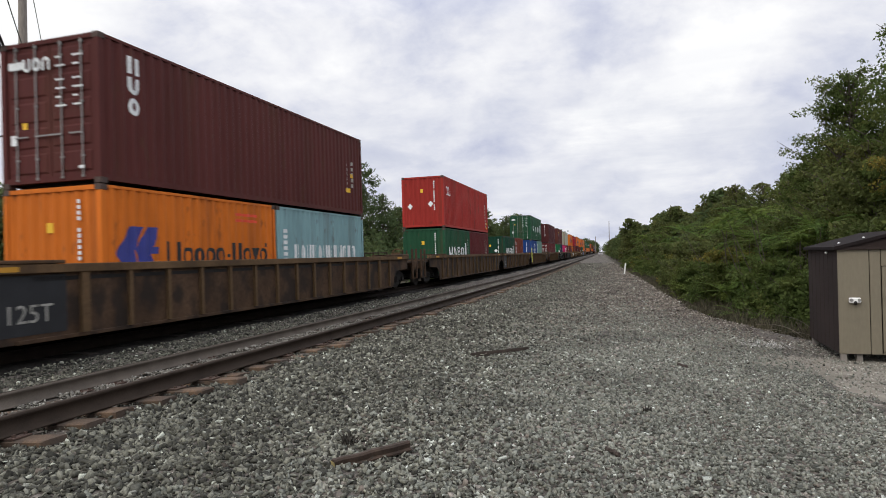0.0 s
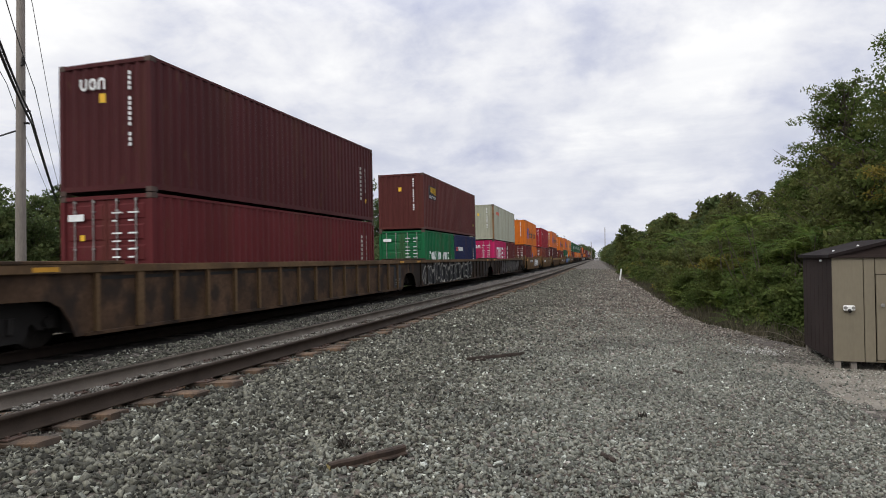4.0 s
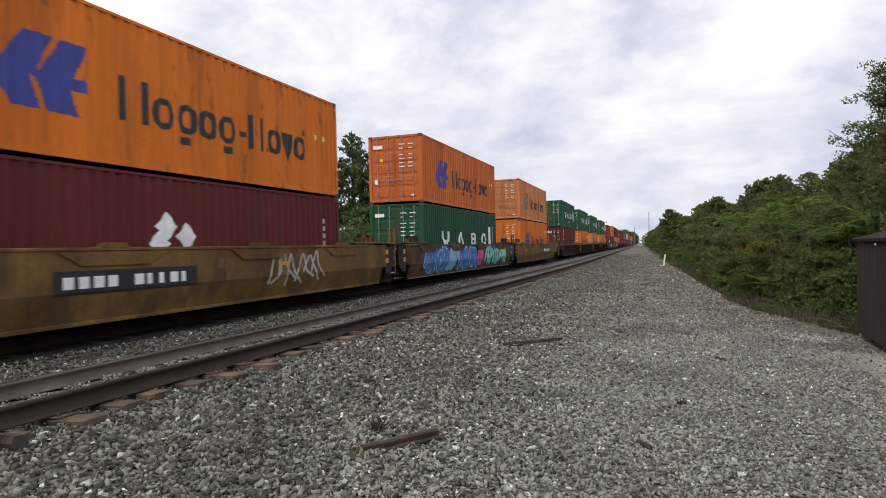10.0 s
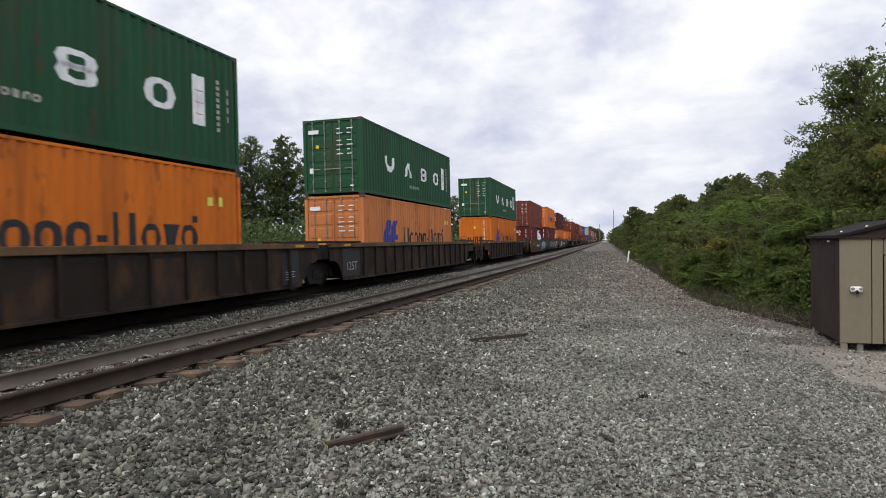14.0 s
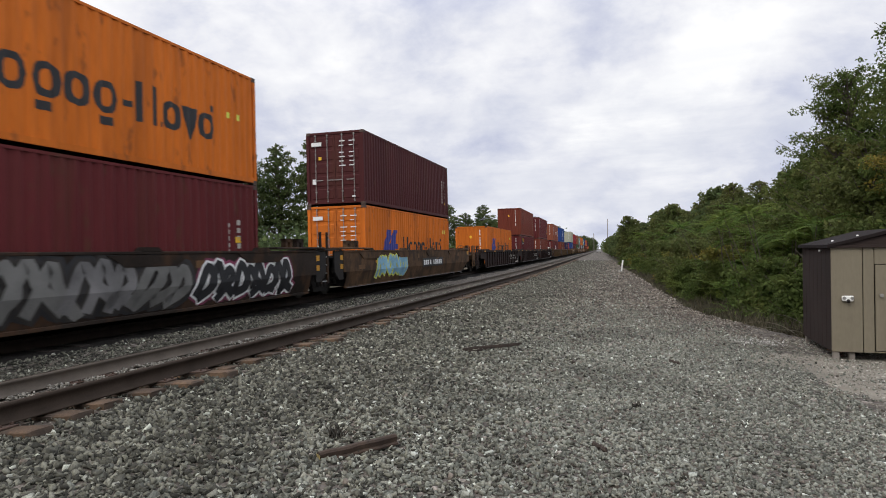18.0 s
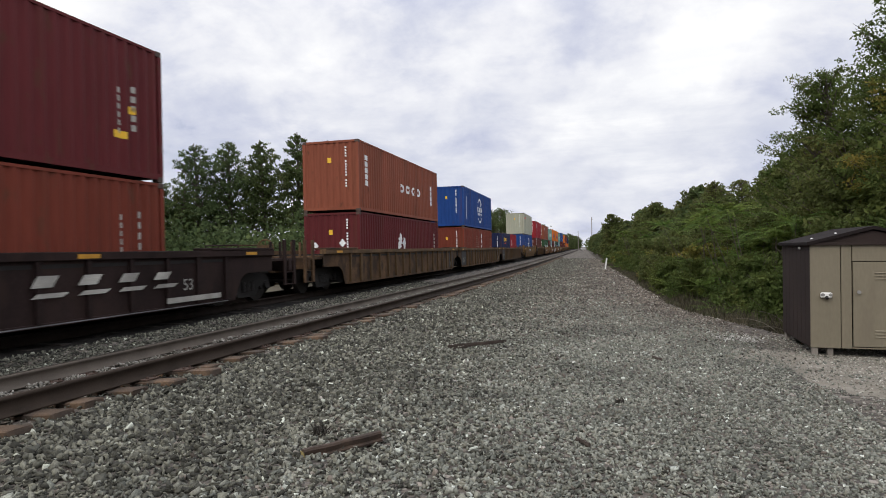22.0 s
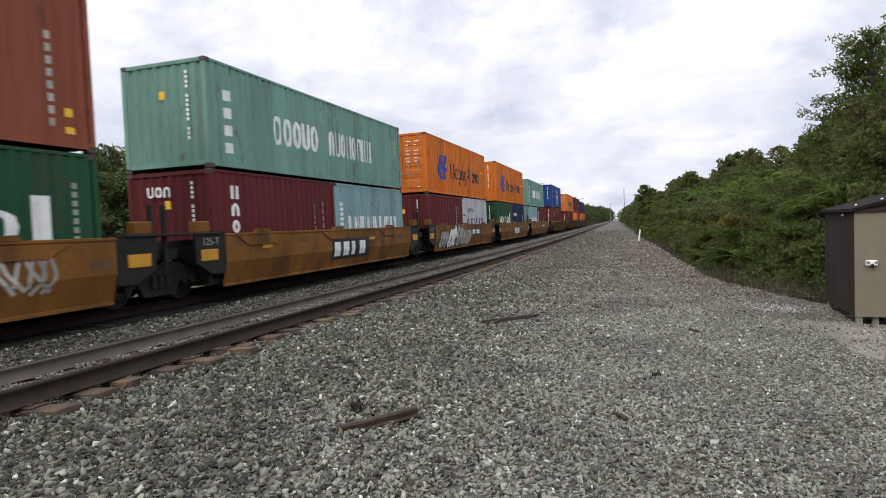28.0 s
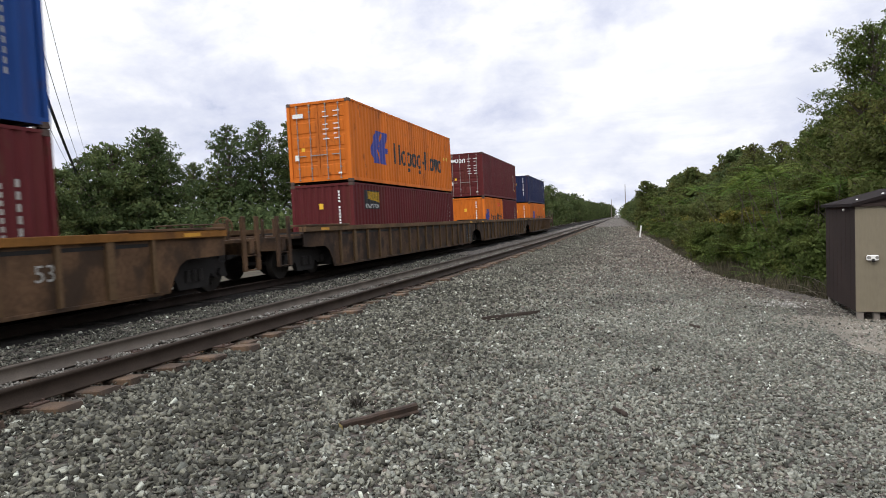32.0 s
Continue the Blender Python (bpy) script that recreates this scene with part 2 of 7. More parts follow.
RUST_RAIL = mat("rail_rust", (0.036, 0.027, 0.021), 0.75, 0.1, 0.25, 3, 60, 0.002, (0.045, 0.033, 0.025), 0.5, spec=0.1, cover=0.48)
DUSTY_RAIL = mat("rail_dust", (0.1, 0.083, 0.067), 0.85, 0, 0.25, 2, 60, 0.002, (0.08, 0.06, 0.048), 0.5)
RAIL_TOP = mat("rail_head", (0.042, 0.032, 0.026), 0.75, 0.05, 0.2, 3, 60, spec=0.12)
TIE_WOOD = mat("tie_wood", (0.088, 0.057, 0.036), 0.85, 0, 0.4, 2.5, 45, 0.012, (0.045, 0.034, 0.027), 0.8, 1.0, 0.4, cover=0.48)
# ties and rails below the train: shade painted into near-black colours
SHADE_PAINTED_TIE = mat("shade_painted_tie_wood", (0.02, 0.015, 0.012), 0.85, 0, 0.35, 2.5, 45, 0.01)
SHADE_PAINTED_RAIL = mat("shade_painted_rail", (0.022, 0.016, 0.013), 0.7, 0.1, 0.25, 3, 60, 0.002, spec=0.1)
PLATE = mat("tie_plate_rust", (0.06, 0.037, 0.028), 0.85, 0.05, 0.3, 8, 60, 0.003)


def stone_mat(name, stops):
    """Crushed stone: each piece its own grey, a few of them white."""
    m = bpy.data.materials.new(name)
    m.use_nodes = True
    nt = m.node_tree
    N, L = nt.nodes.new, nt.links.new
    b = nt.nodes["Principled BSDF"]
    b.inputs["Roughness"].default_value, b.inputs["Specular IOR Level"].default_value = 0.85, 0.3
    ge, co, tex = N("ShaderNodeNewGeometry"), N("ShaderNodeTexCoord"), N("ShaderNodeTexNoise")
    tex.inputs["Scale"].default_value = 55
    L(co.outputs["Object"], tex.inputs["Vector"])
    ramp = N("ShaderNodeValToRGB")
    els = ramp.color_ramp.elements
    while len(els) < len(stops):
        els.new(0.5)
    for e, (p, c) in zip(els, stops):
        e.position, e.color = p, (*c, 1)
    L(ge.outputs["Random Per Island"], ramp.inputs[0])
    k = N("ShaderNodeMapRange")
    for n, v in (("From Min", 0.3), ("From Max", 0.7), ("To Min", 0.72), ("To Max", 1.28)):
        k.inputs[n].default_value = v
    L(tex.outputs[0], k.inputs["Value"])
    sc = N("ShaderNodeVectorMath")
    sc.operation = "SCALE"
    L(ramp.outputs[0], sc.inputs[0])
    L(k.outputs[0], sc.inputs["Scale"])
    wide = N("ShaderNodeTexNoise")
    wide.inputs["Scale"].default_value, wide.inputs["Detail"].default_value = 0.7, 5
    L(co.outputs["Object"], wide.inputs["Vector"])
    kw = N("ShaderNodeMapRange")
    for n, v in (("From Min", 0.33), ("From Max", 0.67), ("To Min", 0.74), ("To Max", 1.26)):
        kw.inputs[n].default_value = v
    L(wide.outputs[0], kw.inputs["Value"])
    s2 = N("ShaderNodeVectorMath")
    s2.operation = "SCALE"
    L(sc.outputs[0], s2.inputs[0])
    L(kw.outputs[0], s2.inputs["Scale"])
    L(s2.outputs[0], b.inputs["Base Color"])
    return m


STONE = stone_mat("ballast_stone", [(0.0, (0.0734, 0.0757, 0.0637)), (0.3, (0.14, 0.145, 0.122)), (0.6, (0.211, 0.217, 0.183)), (0.8, (0.203, 0.197, 0.162)), (0.95, (0.275, 0.282, 0.242)), (0.988, (0.367, 0.384, 0.342)), (1.0, (0.626, 0.655, 0.594))])
EARTHY_STONE = stone_mat("earthy_ballast_stone", [(0.0, (0.05, 0.042, 0.035)), (0.4, (0.12, 0.1, 0.083)), (0.85, (0.21, 0.18, 0.152)), (1.0, (0.36, 0.33, 0.295))])
DUSTY_STONE = stone_mat("dusty_ballast_stone", [(0.0, (0.084, 0.0773, 0.0652)), (0.5, (0.16, 0.15, 0.13)), (1.0, (0.286, 0.273, 0.244))])
DARK_STONE = stone_mat("dark_ballast_stone", [(0.0, (0.0242, 0.0236, 0.0189)), (0.5, (0.077, 0.0759, 0.0605)), (0.9, (0.182, 0.179, 0.143)), (0.972, (0.198, 0.196, 0.154)), (0.982, (0.383, 0.396, 0.334)), (1.0, (0.51, 0.53, 0.453))])
FINE_STONE = stone_mat("fine_stone", [(0.0, (0.15, 0.138, 0.115)), (0.6, (0.27, 0.253, 0.215)), (1.0, (0.48, 0.46, 0.41))])
POLE_WOOD = mat("pole_wood", (0.23, 0.205, 0.18), 0.85, 0, 0.25, 1.2, 30, 0.004, None, 0, 0.15)
CABLE = mat("cable_black", (0.02, 0.02, 0.022), 0.6)
SHED_TAN = mat("shed_tan", (0.178, 0.154, 0.108), 0.6, 0, 0.12, 1.3, 30, 0.001, (0.12, 0.095, 0.07), 0.3, 0.3)
SHED_BROWN = mat("shed_brown", (0.032, 0.023, 0.021), 0.75, 0, 0.18, 1.5, 30, 0.001, spec=0.12)
SHED_ROOF = mat("shed_roof", (0.017, 0.013, 0.013), 0.85, 0, 0.2, 2, 30, 0.001, spec=0.1)
WHITE_STONE = stone_mat("white_stone", [(0.0, (0.24, 0.23, 0.21)), (0.7, (0.42, 0.41, 0.385)), (1.0, (0.68, 0.67, 0.64))])
BARK = mat("bark", (0.09, 0.075, 0.06), 0.9, 0, 0.3, 3, 20, 0.01, None, 0, 0.3)
WHITE_PAINT = mat("white_paint", (0.75, 0.75, 0.73), 0.5, 0, 0.08)

# ---- mesh helpers ----


def cube(bm, x0, x1, y0, y1, z0, z1):
    v = [bm.verts.new((x, y, z)) for z in (z0, z1) for y in (y0, y1) for x in (x0, x1)]
    for f in ((0, 2, 3, 1), (4, 5, 7, 6), (0, 1, 5, 4), (2, 6, 7, 3), (0, 4, 6, 2), (1, 3, 7, 5)):
        bm.faces.new([v[i] for i in f])
    return v


def rounded(x0, x1, y0, y1, z0, z1, r=0.01):
    bm = bmesh.new()
    cube(bm, x0, x1, y0, y1, z0, z1)
    bmesh.ops.bevel(bm, geom=bm.edges[:], offset=r, segments=1, affect="EDGES")
    return bm


def boxes(*rows):
    bm = bmesh.new()
    for row in rows:
        cube(bm, *row)
    return bm


def cyl(bm, p0, p1, r0, r1=None, n=10, cap=True):
    p0, p1 = Vector(p0), Vector(p1)
    r1 = r0 if r1 is None else r1
    d = (p1 - p0).normalized()
    a = d.orthogonal().normalized()
    c = d.cross(a)
    ring = [[bm.verts.new(p + (a * math.cos(k * math.tau / n) + c * math.sin(k * math.tau / n)) * r) for k in range(n)] for p, r in ((p0, r0), (p1, r1))]
    for k in range(n):
        bm.faces.new((ring[0][k], ring[0][(k + 1) % n], ring[1][(k + 1) % n], ring[1][k]))
    if cap:
        bm.faces.new(ring[0][::-1])
        bm.faces.new(ring[1])
    return bm


def tubes(*rows, n=8):
    bm = bmesh.new()
    for p0, p1, r in rows:
        cyl(bm, p0, p1, r, n=n)
    return bm


def prism(bm, outline, x0, x1):
    """Extrude an outline in (y, z) from x0 to x1."""
    a = [bm.verts.new((x0, y, z)) for y, z in outline]
    b = [bm.verts.new((x1, y, z)) for y, z in outline]
    n = len(outline)
    bm.faces.new(a)
    bm.faces.new(b[::-1])
    for k in range(n):
        bm.faces.new((a[k], b[k], b[(k + 1) % n], a[(k + 1) % n]))
    return bm


def mesh_of(name, bm, material=None):
    if isinstance(bm, bpy.types.Mesh):
        return bm
    bmesh.ops.recalc_face_normals(bm, faces=bm.faces[:])
    me = bpy.data.meshes.new(name)
    bm.to_mesh(me)
    bm.free()
    if material:
        me.materials.append(material)
    return me


def part(name, bm, material, parent, label="", at=None):
    me = mesh_of(name, bm, material)
    ob = new(name, me)
    if not me.materials:
        me.materials.append(material)
    if me.materials[0] != material:
        ob.material_slots[0].link = "OBJECT"
        ob.material_slots[0].material = material
    ob.parent = parent
    if at is not None:
        ob.matrix_basis = at
    if label:
        tagged(ob, label)
    return ob


def thing(name, label, category, at=None, group="", kind=""):
    ob = new(name)
    ob.empty_display_size = 0.3
    tagged(ob, label, category, group, kind)
    if at is not None:
        ob.matrix_basis = at
    return ob


def raw_mesh(name, verts, faces, material, smooth=False):
    """A mesh from arrays: verts (n, 3), faces (m, k)."""
    verts, faces = np.asarray(verts, np.float32), np.asarray(faces, np.int32)
    me = bpy.data.meshes.new(name)
    me.vertices.add(len(verts))
    me.vertices.foreach_set("co", verts.ravel())
    k = faces.shape[1]
    me.loops.add(faces.size)
    me.loops.foreach_set("vertex_index", faces.ravel())
    me.polygons.add(len(faces))
    me.polygons.foreach_set("loop_start", np.arange(0, faces.size, k, dtype=np.int32))
    if smooth:
        me.polygons.foreach_set("use_smooth", np.ones(len(faces), bool))
    me.update(calc_edges=True)
    if material:
        me.materials.append(material)
    return me


# ---- line of the railway ----
CURV, CURVE_END = 0.000714, 60.0      # the line bends gently to the left, then runs straight
NEAR_C, TRAIN_C = 6.317, 10.82        # centres of the two tracks, left of the camera
SPEED = 21.25


def bend(y):
    if y <= 0:
        return 0.0
    return CURV * y * y / 2 if y < CURVE_END else CURV * CURVE_END ** 2 / 2 + CURV * CURVE_END * (y - CURVE_END)


def heading(y):
    return math.atan(CURV * min(max(y, 0), CURVE_END))


def on_line(y, centre, z, tilt=0.0):
    return Matrix.Translation((-centre - bend(y), y, z)) @ Matrix.Rotation(heading(y), 4, "Z") @ Matrix.Rotation(-tilt, 4, "Y")

# ---- ground ----
EDGE = [(-60, 9.0), (0, 6.5), (9, 4.6), (12.9, 2.9), (15, 1.75), (18.4, 1.3), (27, 0.8), (46, -0.3), (74, -2.0), (120, -4.4), (400, -18.6), (3000, -150)]


def edge_of_stone(y):
    return float(np.interp(y, [e[0] for e in EDGE], [e[1] for e in EDGE]))


def ground_height(x, y):
    xl = x + bend(y)
    rise = 0.025 * noise.noise((x * 0.35, y * 0.35, 0.3)) + 0.02 * noise.noise((x * 1.1, y * 1.1, 4.0))
    prof = float(np.interp(xl, [-60, -20, -16, -14, -12.4, -9.4, -8.6, -7.7, -5.4, -5.1, -4.7, -4.2, -3.4, 0],
                           [-0.9, -0.8, -0.7, -0.5, -0.06, -0.06, -0.13, -0.105, -0.01, -0.015, -0.025, -0.01, 0.0, 0.0]))
    d = x - edge_of_stone(y)
    if d > 0:
        prof -= 1.15 * (1 - math.exp(-(d / 1.7) ** 1.6)) * (0 if y < 11.5 else min(1, (y - 11.5) / 2.5))
        rise *= 2.2 if y > 12 else 1
    q = math.hypot(x - 3.7, (y - 11.4) * 0.8)
    if q < 2.6:
        prof -= 0.1 * (1 - (q / 2.6) ** 2)
    if y > 150 or abs(x) > 120:
        rise *= 0.3
    return prof + rise


def by_shed(x, y):
    """Where pale fine gravel is spread before the shed."""
    return ((x - 3.9) / 2.1) ** 2 + ((y - 9.2) / 2.5) ** 2 < 1 + 0.55 * noise.noise((x * 1.3, y * 1.3, 7.0))


def build_ground():
    ys = np.concatenate([np.geomspace(900, 60, 12) * -1, np.arange(-56, -4, 4), np.arange(-4, 30, 0.3), np.arange(30, 80, 1.0), np.arange(80, 300, 5), np.geomspace(300, 4000, 24)])
    xs = np.concatenate([-np.geomspace(2500, 32, 18), np.arange(-30, -13, 1.0), np.arange(-13, 6, 0.22), np.arange(6, 14, 0.5), np.arange(14, 40, 2), np.geomspace(42, 2500, 18)])
    verts, faces, which = [], [], []
    for y in ys:
        for x in xs:
            px = x - bend(y)
            verts.append((px, y, ground_height(px, y)))
    w = len(xs)
    for j in range(len(ys) - 1):
        for i in range(w - 1):
            a = j * w + i
            faces.append((a, a + 1, a + 1 + w, a + w))
            px, py = verts[a][0] + 0.1, verts[a][1] + 0.15
            d = px - edge_of_stone(py) - 0.25 * noise.noise((px, py, 9))
            xl = px + bend(py)
            # material 2: the strip below the train, its shade put into the colour
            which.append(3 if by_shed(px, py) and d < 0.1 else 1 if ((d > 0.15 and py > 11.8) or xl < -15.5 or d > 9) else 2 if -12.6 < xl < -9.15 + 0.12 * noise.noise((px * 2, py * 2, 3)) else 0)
    me = raw_mesh("ground", verts, faces, GROUND, True)
    me.materials.append(UNDERGROWTH)
    me.materials.append(SHADE_PAINTED_GROUND)
    me.materials.append(PALE_GROUND)
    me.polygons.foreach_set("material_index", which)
    tagged(new("ground", me), "grey crushed-stone ballast falling away to a weedy ditch", "ground", kind="structure")


def ground_material():
    m = bpy.data.materials.new("ballast_ground")
    m.use_nodes = True
    nt = m.node_tree
    N, L = nt.nodes.new, nt.links.new
    b = nt.nodes["Principled BSDF"]
    b.inputs["Roughness"].default_value = 0.9
    co = N("ShaderNodeTexCoord")
    vor = N("ShaderNodeTexVoronoi")
    vor.inputs["Scale"].default_value = 17.0
    L(co.outputs["Object"], vor.inputs["Vector"])
    sep = N("ShaderNodeSeparateColor")
    L(vor.outputs["Color"], sep.inputs[0])
    ramp = N("ShaderNodeValToRGB")
    els = ramp.color_ramp.elements
    els.new(0.55), els.new(0.9), els.new(0.95)
    for e, (p, c) in zip(els, [(0.0, (0.037, 0.031, 0.0255)), (0.5, (0.079, 0.067, 0.0555)), (0.9, (0.13, 0.111, 0.093)), (0.955, (0.236, 0.21, 0.18)), (1.0, (0.28, 0.252, 0.218))]):
        e.position, e.color = p, (*c, 1)
    L(sep.outputs[0], ramp.inputs[0])
    # tracked-in dirt: browner, finer patches
    big = N("ShaderNodeTexNoise")
    big.inputs["Scale"].default_value, big.inputs["Detail"].default_value = 0.45, 6
    L(co.outputs["Object"], big.inputs["Vector"])
    mr = N("ShaderNodeMapRange")
    for k, v in (("From Min", 0.5), ("From Max", 0.7), ("To Min", 0.0), ("To Max", 0.6)):
        mr.inputs[k].default_value = v
    L(big.outputs[0], mr.inputs["Value"])
    mx = N("ShaderNodeMix")
    mx.data_type = "RGBA"
    mx.inputs["B"].default_value = (0.095, 0.074, 0.056, 1)
    L(mr.outputs[0], mx.inputs["Factor"])
    L(ramp.outputs[0], mx.inputs["A"])
    L(mx.outputs["Result"], b.inputs["Base Color"])
    bp = N("ShaderNodeBump")
    bp.inputs["Strength"].default_value, bp.inputs["Distance"].default_value = 1.0, 0.035
    inv = N("ShaderNodeMath")
    inv.operation, inv.inputs[0].default_value = "SUBTRACT", 1.0
    L(vor.outputs["Distance"], inv.inputs[1])
    L(inv.outputs[0], bp.inputs["Height"])
    L(bp.outputs[0], b.inputs["Normal"])
    return m


GROUND = ground_material()
UNDERGROWTH = mat("undergrowth_soil", (0.06, 0.049, 0.033), 0.95, 0, 0.45, 0.8, 9, 0.02, (0.05, 0.062, 0.025), 0.8)
# near-black bed colour that paints in the shade under the train
SHADE_PAINTED_GROUND = mat("shade_painted_track_bed", (0.015, 0.0138, 0.0125), 0.9, 0, 0.4, 1.2, 22, 0.03, (0.05, 0.046, 0.042), 0.35, spec=0.1)
PALE_GROUND = mat("pale_fine_gravel", (0.2, 0.182, 0.152), 0.9, 0, 0.28, 1.6, 55, 0.012, (0.16, 0.14, 0.115), 0.6, spec=0.15, cover=0.5)
build_ground()


# ---- crushed stone, near the camera ----


def stone_shapes(count, seed):
    """Broken stone: the hulls of a few points strewn in a flattened block, so each has a few large facets."""
    rng = np.random.default_rng(seed)
    out = []
    for _ in range(count):
        bm = bmesh.new()
        box = rng.uniform((0.9, 0.6, 0.24), (1.4, 1.0, 0.58))
        # one or two corners split off
        lost = [tuple(c) for c in rng.choice((-1, 1), (rng.integers(1, 3), 3))]
        for sx in (-1, 1):
            for sy in (-1, 1):
                for sz in (-1, 1):
                    if (sx, sy, sz) not in lost:
                        bm.verts.new(np.array((sx, sy, sz)) * rng.uniform(0.55, 1.0, 3) * box)
        bmesh.ops.convex_hull(bm, input=bm.verts[:])
        bmesh.ops.delete(bm, geom=[v for v in bm.verts if not v.link_faces], context="VERTS")
        bmesh.ops.triangulate(bm, faces=bm.faces[:])
        bm.verts.index_update()
        out.append((np.array([v.co[:] for v in bm.verts], np.float32), np.array([[v.index for v in f.verts] for f in bm.faces], np.int32)))
        bm.free()
    return out


def scatter_stones(name, pts, sizes, material, label, seed):
    shapes = stone_shapes(26, seed)
    rng = np.random.default_rng(seed + 1)
    V, F, off = [], [], 0
    kind = rng.integers(0, len(shapes), len(pts))
    for k, (shape, tri) in enumerate(shapes):
        idx = np.nonzero(kind == k)[0]
        if not len(idx):
            continue
        q = rng.normal(size=(len(idx), 4)) * (1, 0.55, 0.55, 1)
        q /= np.linalg.norm(q, axis=1)[:, None]
        w, x, y, z = q.T
        R = np.stack([1 - 2 * (y * y + z * z), 2 * (x * y - z * w), 2 * (x * z + y * w), 2 * (x * y + z * w), 1 - 2 * (x * x + z * z), 2 * (y * z - x * w),
                      2 * (x * z - y * w), 2 * (y * z + x * w), 1 - 2 * (x * x + y * y)], 1).reshape(-1, 3, 3)
        v = np.einsum("nij,vj->nvi", R, shape) * sizes[idx][:, None, None] + pts[idx][:, None, :]
        V.append(v.reshape(-1, 3))
        F.append((tri[None] + (off + np.arange(len(idx)) * len(shape))[:, None, None]).reshape(-1, 3))
        off += len(idx) * len(shape)
    me = raw_mesh(name, np.concatenate(V), np.concatenate(F), material)
    return tagged(new(name, me), label, "gravel", kind="stuff")


def stone_field():
    rng = np.random.default_rng(11)

    def sow(x0, x1, y0, y1, per_m2, smin, smax, keep, graded=False):
        n = int((x1 - x0) * (y1 - y0) * per_m2)
        xy = rng.uniform((x0, y0), (x1, y1), (n, 2))
        s = smin + (smax - smin) * rng.beta(1.6, 3.2, n)
        ok = np.array([keep(x + bend(y), y, x) for x, y in xy])
        xy, s = xy[ok], s[ok]
        if graded:
            # coarse by the rails, finer away from them
            f = np.clip(1.62 - 0.125 * (xy[:, 0] + np.array([bend(y) for y in xy[:, 1]]) + 5), 0.84, 1.65)
            ok = rng.random(len(s)) < np.minimum(1, (0.85 / f) ** 1.35)
            xy, s = xy[ok], (s * f)[ok]
        z = np.array([ground_height(x, y) for x, y in xy])
        return np.column_stack([xy, z + s * rng.uniform(-0.1, 0.6, len(s))]), s

    def shoulder(xl, y, x):
        return xl > -5.2 + 0.1 * math.sin(y * 9) and x < edge_of_stone(y) + 0.3 and (x < 2.2 or rng.random() < 0.15) and (not by_shed(x, y) or rng.random() < 0.3) and x < 0.48 * y + 1.2

    near = lambda xl, y, x: xl > -5.2 and x < 7 and rng.random() < min(1, (y + 9) / 7, (7.5 - x) / 3)
    bands = [sow(-5.4, 7.0, -8, 2.6, 200, 0.014, 0.04, near), sow(1.0, 7.0, 2.6, 11.0, 170, 0.014, 0.038, lambda xl, y, x: x > 0.48 * y + 1.2 and near(xl, y, x) and not (2.7 < x and 10.3 < y)), sow(-5.6, 3.4, 2.6, 7.2, 1800, 0.009, 0.032, shoulder, True), sow(-5.8, 4.4, 7.2, 11.0, 1250, 0.0105, 0.032, shoulder, True), sow(-6, 3.0, 11.0, 17.5, 640, 0.013, 0.035, shoulder, True),
             sow(-7, 2.5, 17.5, 30, 260, 0.018, 0.045, lambda xl, y, x: shoulder(xl, y, x)),
             sow(-8, 1.5, 30, 90, 75, 0.025, 0.06, lambda xl, y, x: shoulder(xl, y, x) and rng.random() < (96 - y) / 45)]
    pts, size = np.concatenate([b[0] for b in bands]), np.concatenate([b[1] for b in bands])
    # nearer the rails more of the stones are dark ones
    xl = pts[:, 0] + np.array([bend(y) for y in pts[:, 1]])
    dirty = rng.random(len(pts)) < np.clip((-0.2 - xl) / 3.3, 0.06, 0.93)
    earthy = ~dirty & (rng.random(len(pts)) < np.clip((pts[:, 1] - 9) / 16, 0.04, 0.75))
    bank = np.array([edge_of_stone(y) for y in pts[:, 1]]) - pts[:, 0]
    earthy |= ~dirty & (pts[:, 1] > 12.5) & (rng.random(len(pts)) < np.clip(1.0 - bank / 1.6, 0, 0.9))
    scatter_stones("earthy_ballast", pts[earthy], size[earthy], EARTHY_STONE, "brown earth-stained ballast stones further along the line", 6)
    clean = ~dirty & ~earthy
    scatter_stones("ballast_shoulder", pts[clean], size[clean], STONE, "loose grey angular ballast stones beside the track", 3)
    scatter_stones("oily_ballast", pts[dirty], size[dirty], DARK_STONE, "dark ballast stones nearest the rails", 4)
    between = [sow(-10.2, -7.6, 3.5, 14, 330, 0.018, 0.042, lambda xl, y, x: -9.25 < xl < -7.62), sow(-11, -7.6, 14, 30, 150, 0.02, 0.045, lambda xl, y, x: -9.25 < xl < -7.62),
               ]
    ties = np.array(NEAR_TIES)
    off_tie = lambda xl, y: abs(ties - y).min() > 0.125 or rng.random() < (0.35 if xl > -6.7 else 0.12)
    crib = [sow(-7.2, -5.5, 3.0, 14, 520, 0.014, 0.03, lambda xl, y, x: -7.0 < xl < -5.68 and off_tie(xl, y)), sow(-7.6, -5.5, 14, 34, 220, 0.018, 0.034, lambda xl, y, x: -7.0 < xl < -5.68 and off_tie(xl, y))]
    ends = [sow(-6.4, -4.9, 2.2, 30, 150, 0.01, 0.026, lambda xl, y, x: -5.68 < xl < -5.1), sow(-7.0, -4.9, 1.6, 4.2, 700, 0.012, 0.03, lambda xl, y, x: xl > -5.3)]
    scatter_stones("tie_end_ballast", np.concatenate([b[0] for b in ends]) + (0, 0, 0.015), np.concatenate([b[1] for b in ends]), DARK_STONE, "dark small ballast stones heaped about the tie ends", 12)
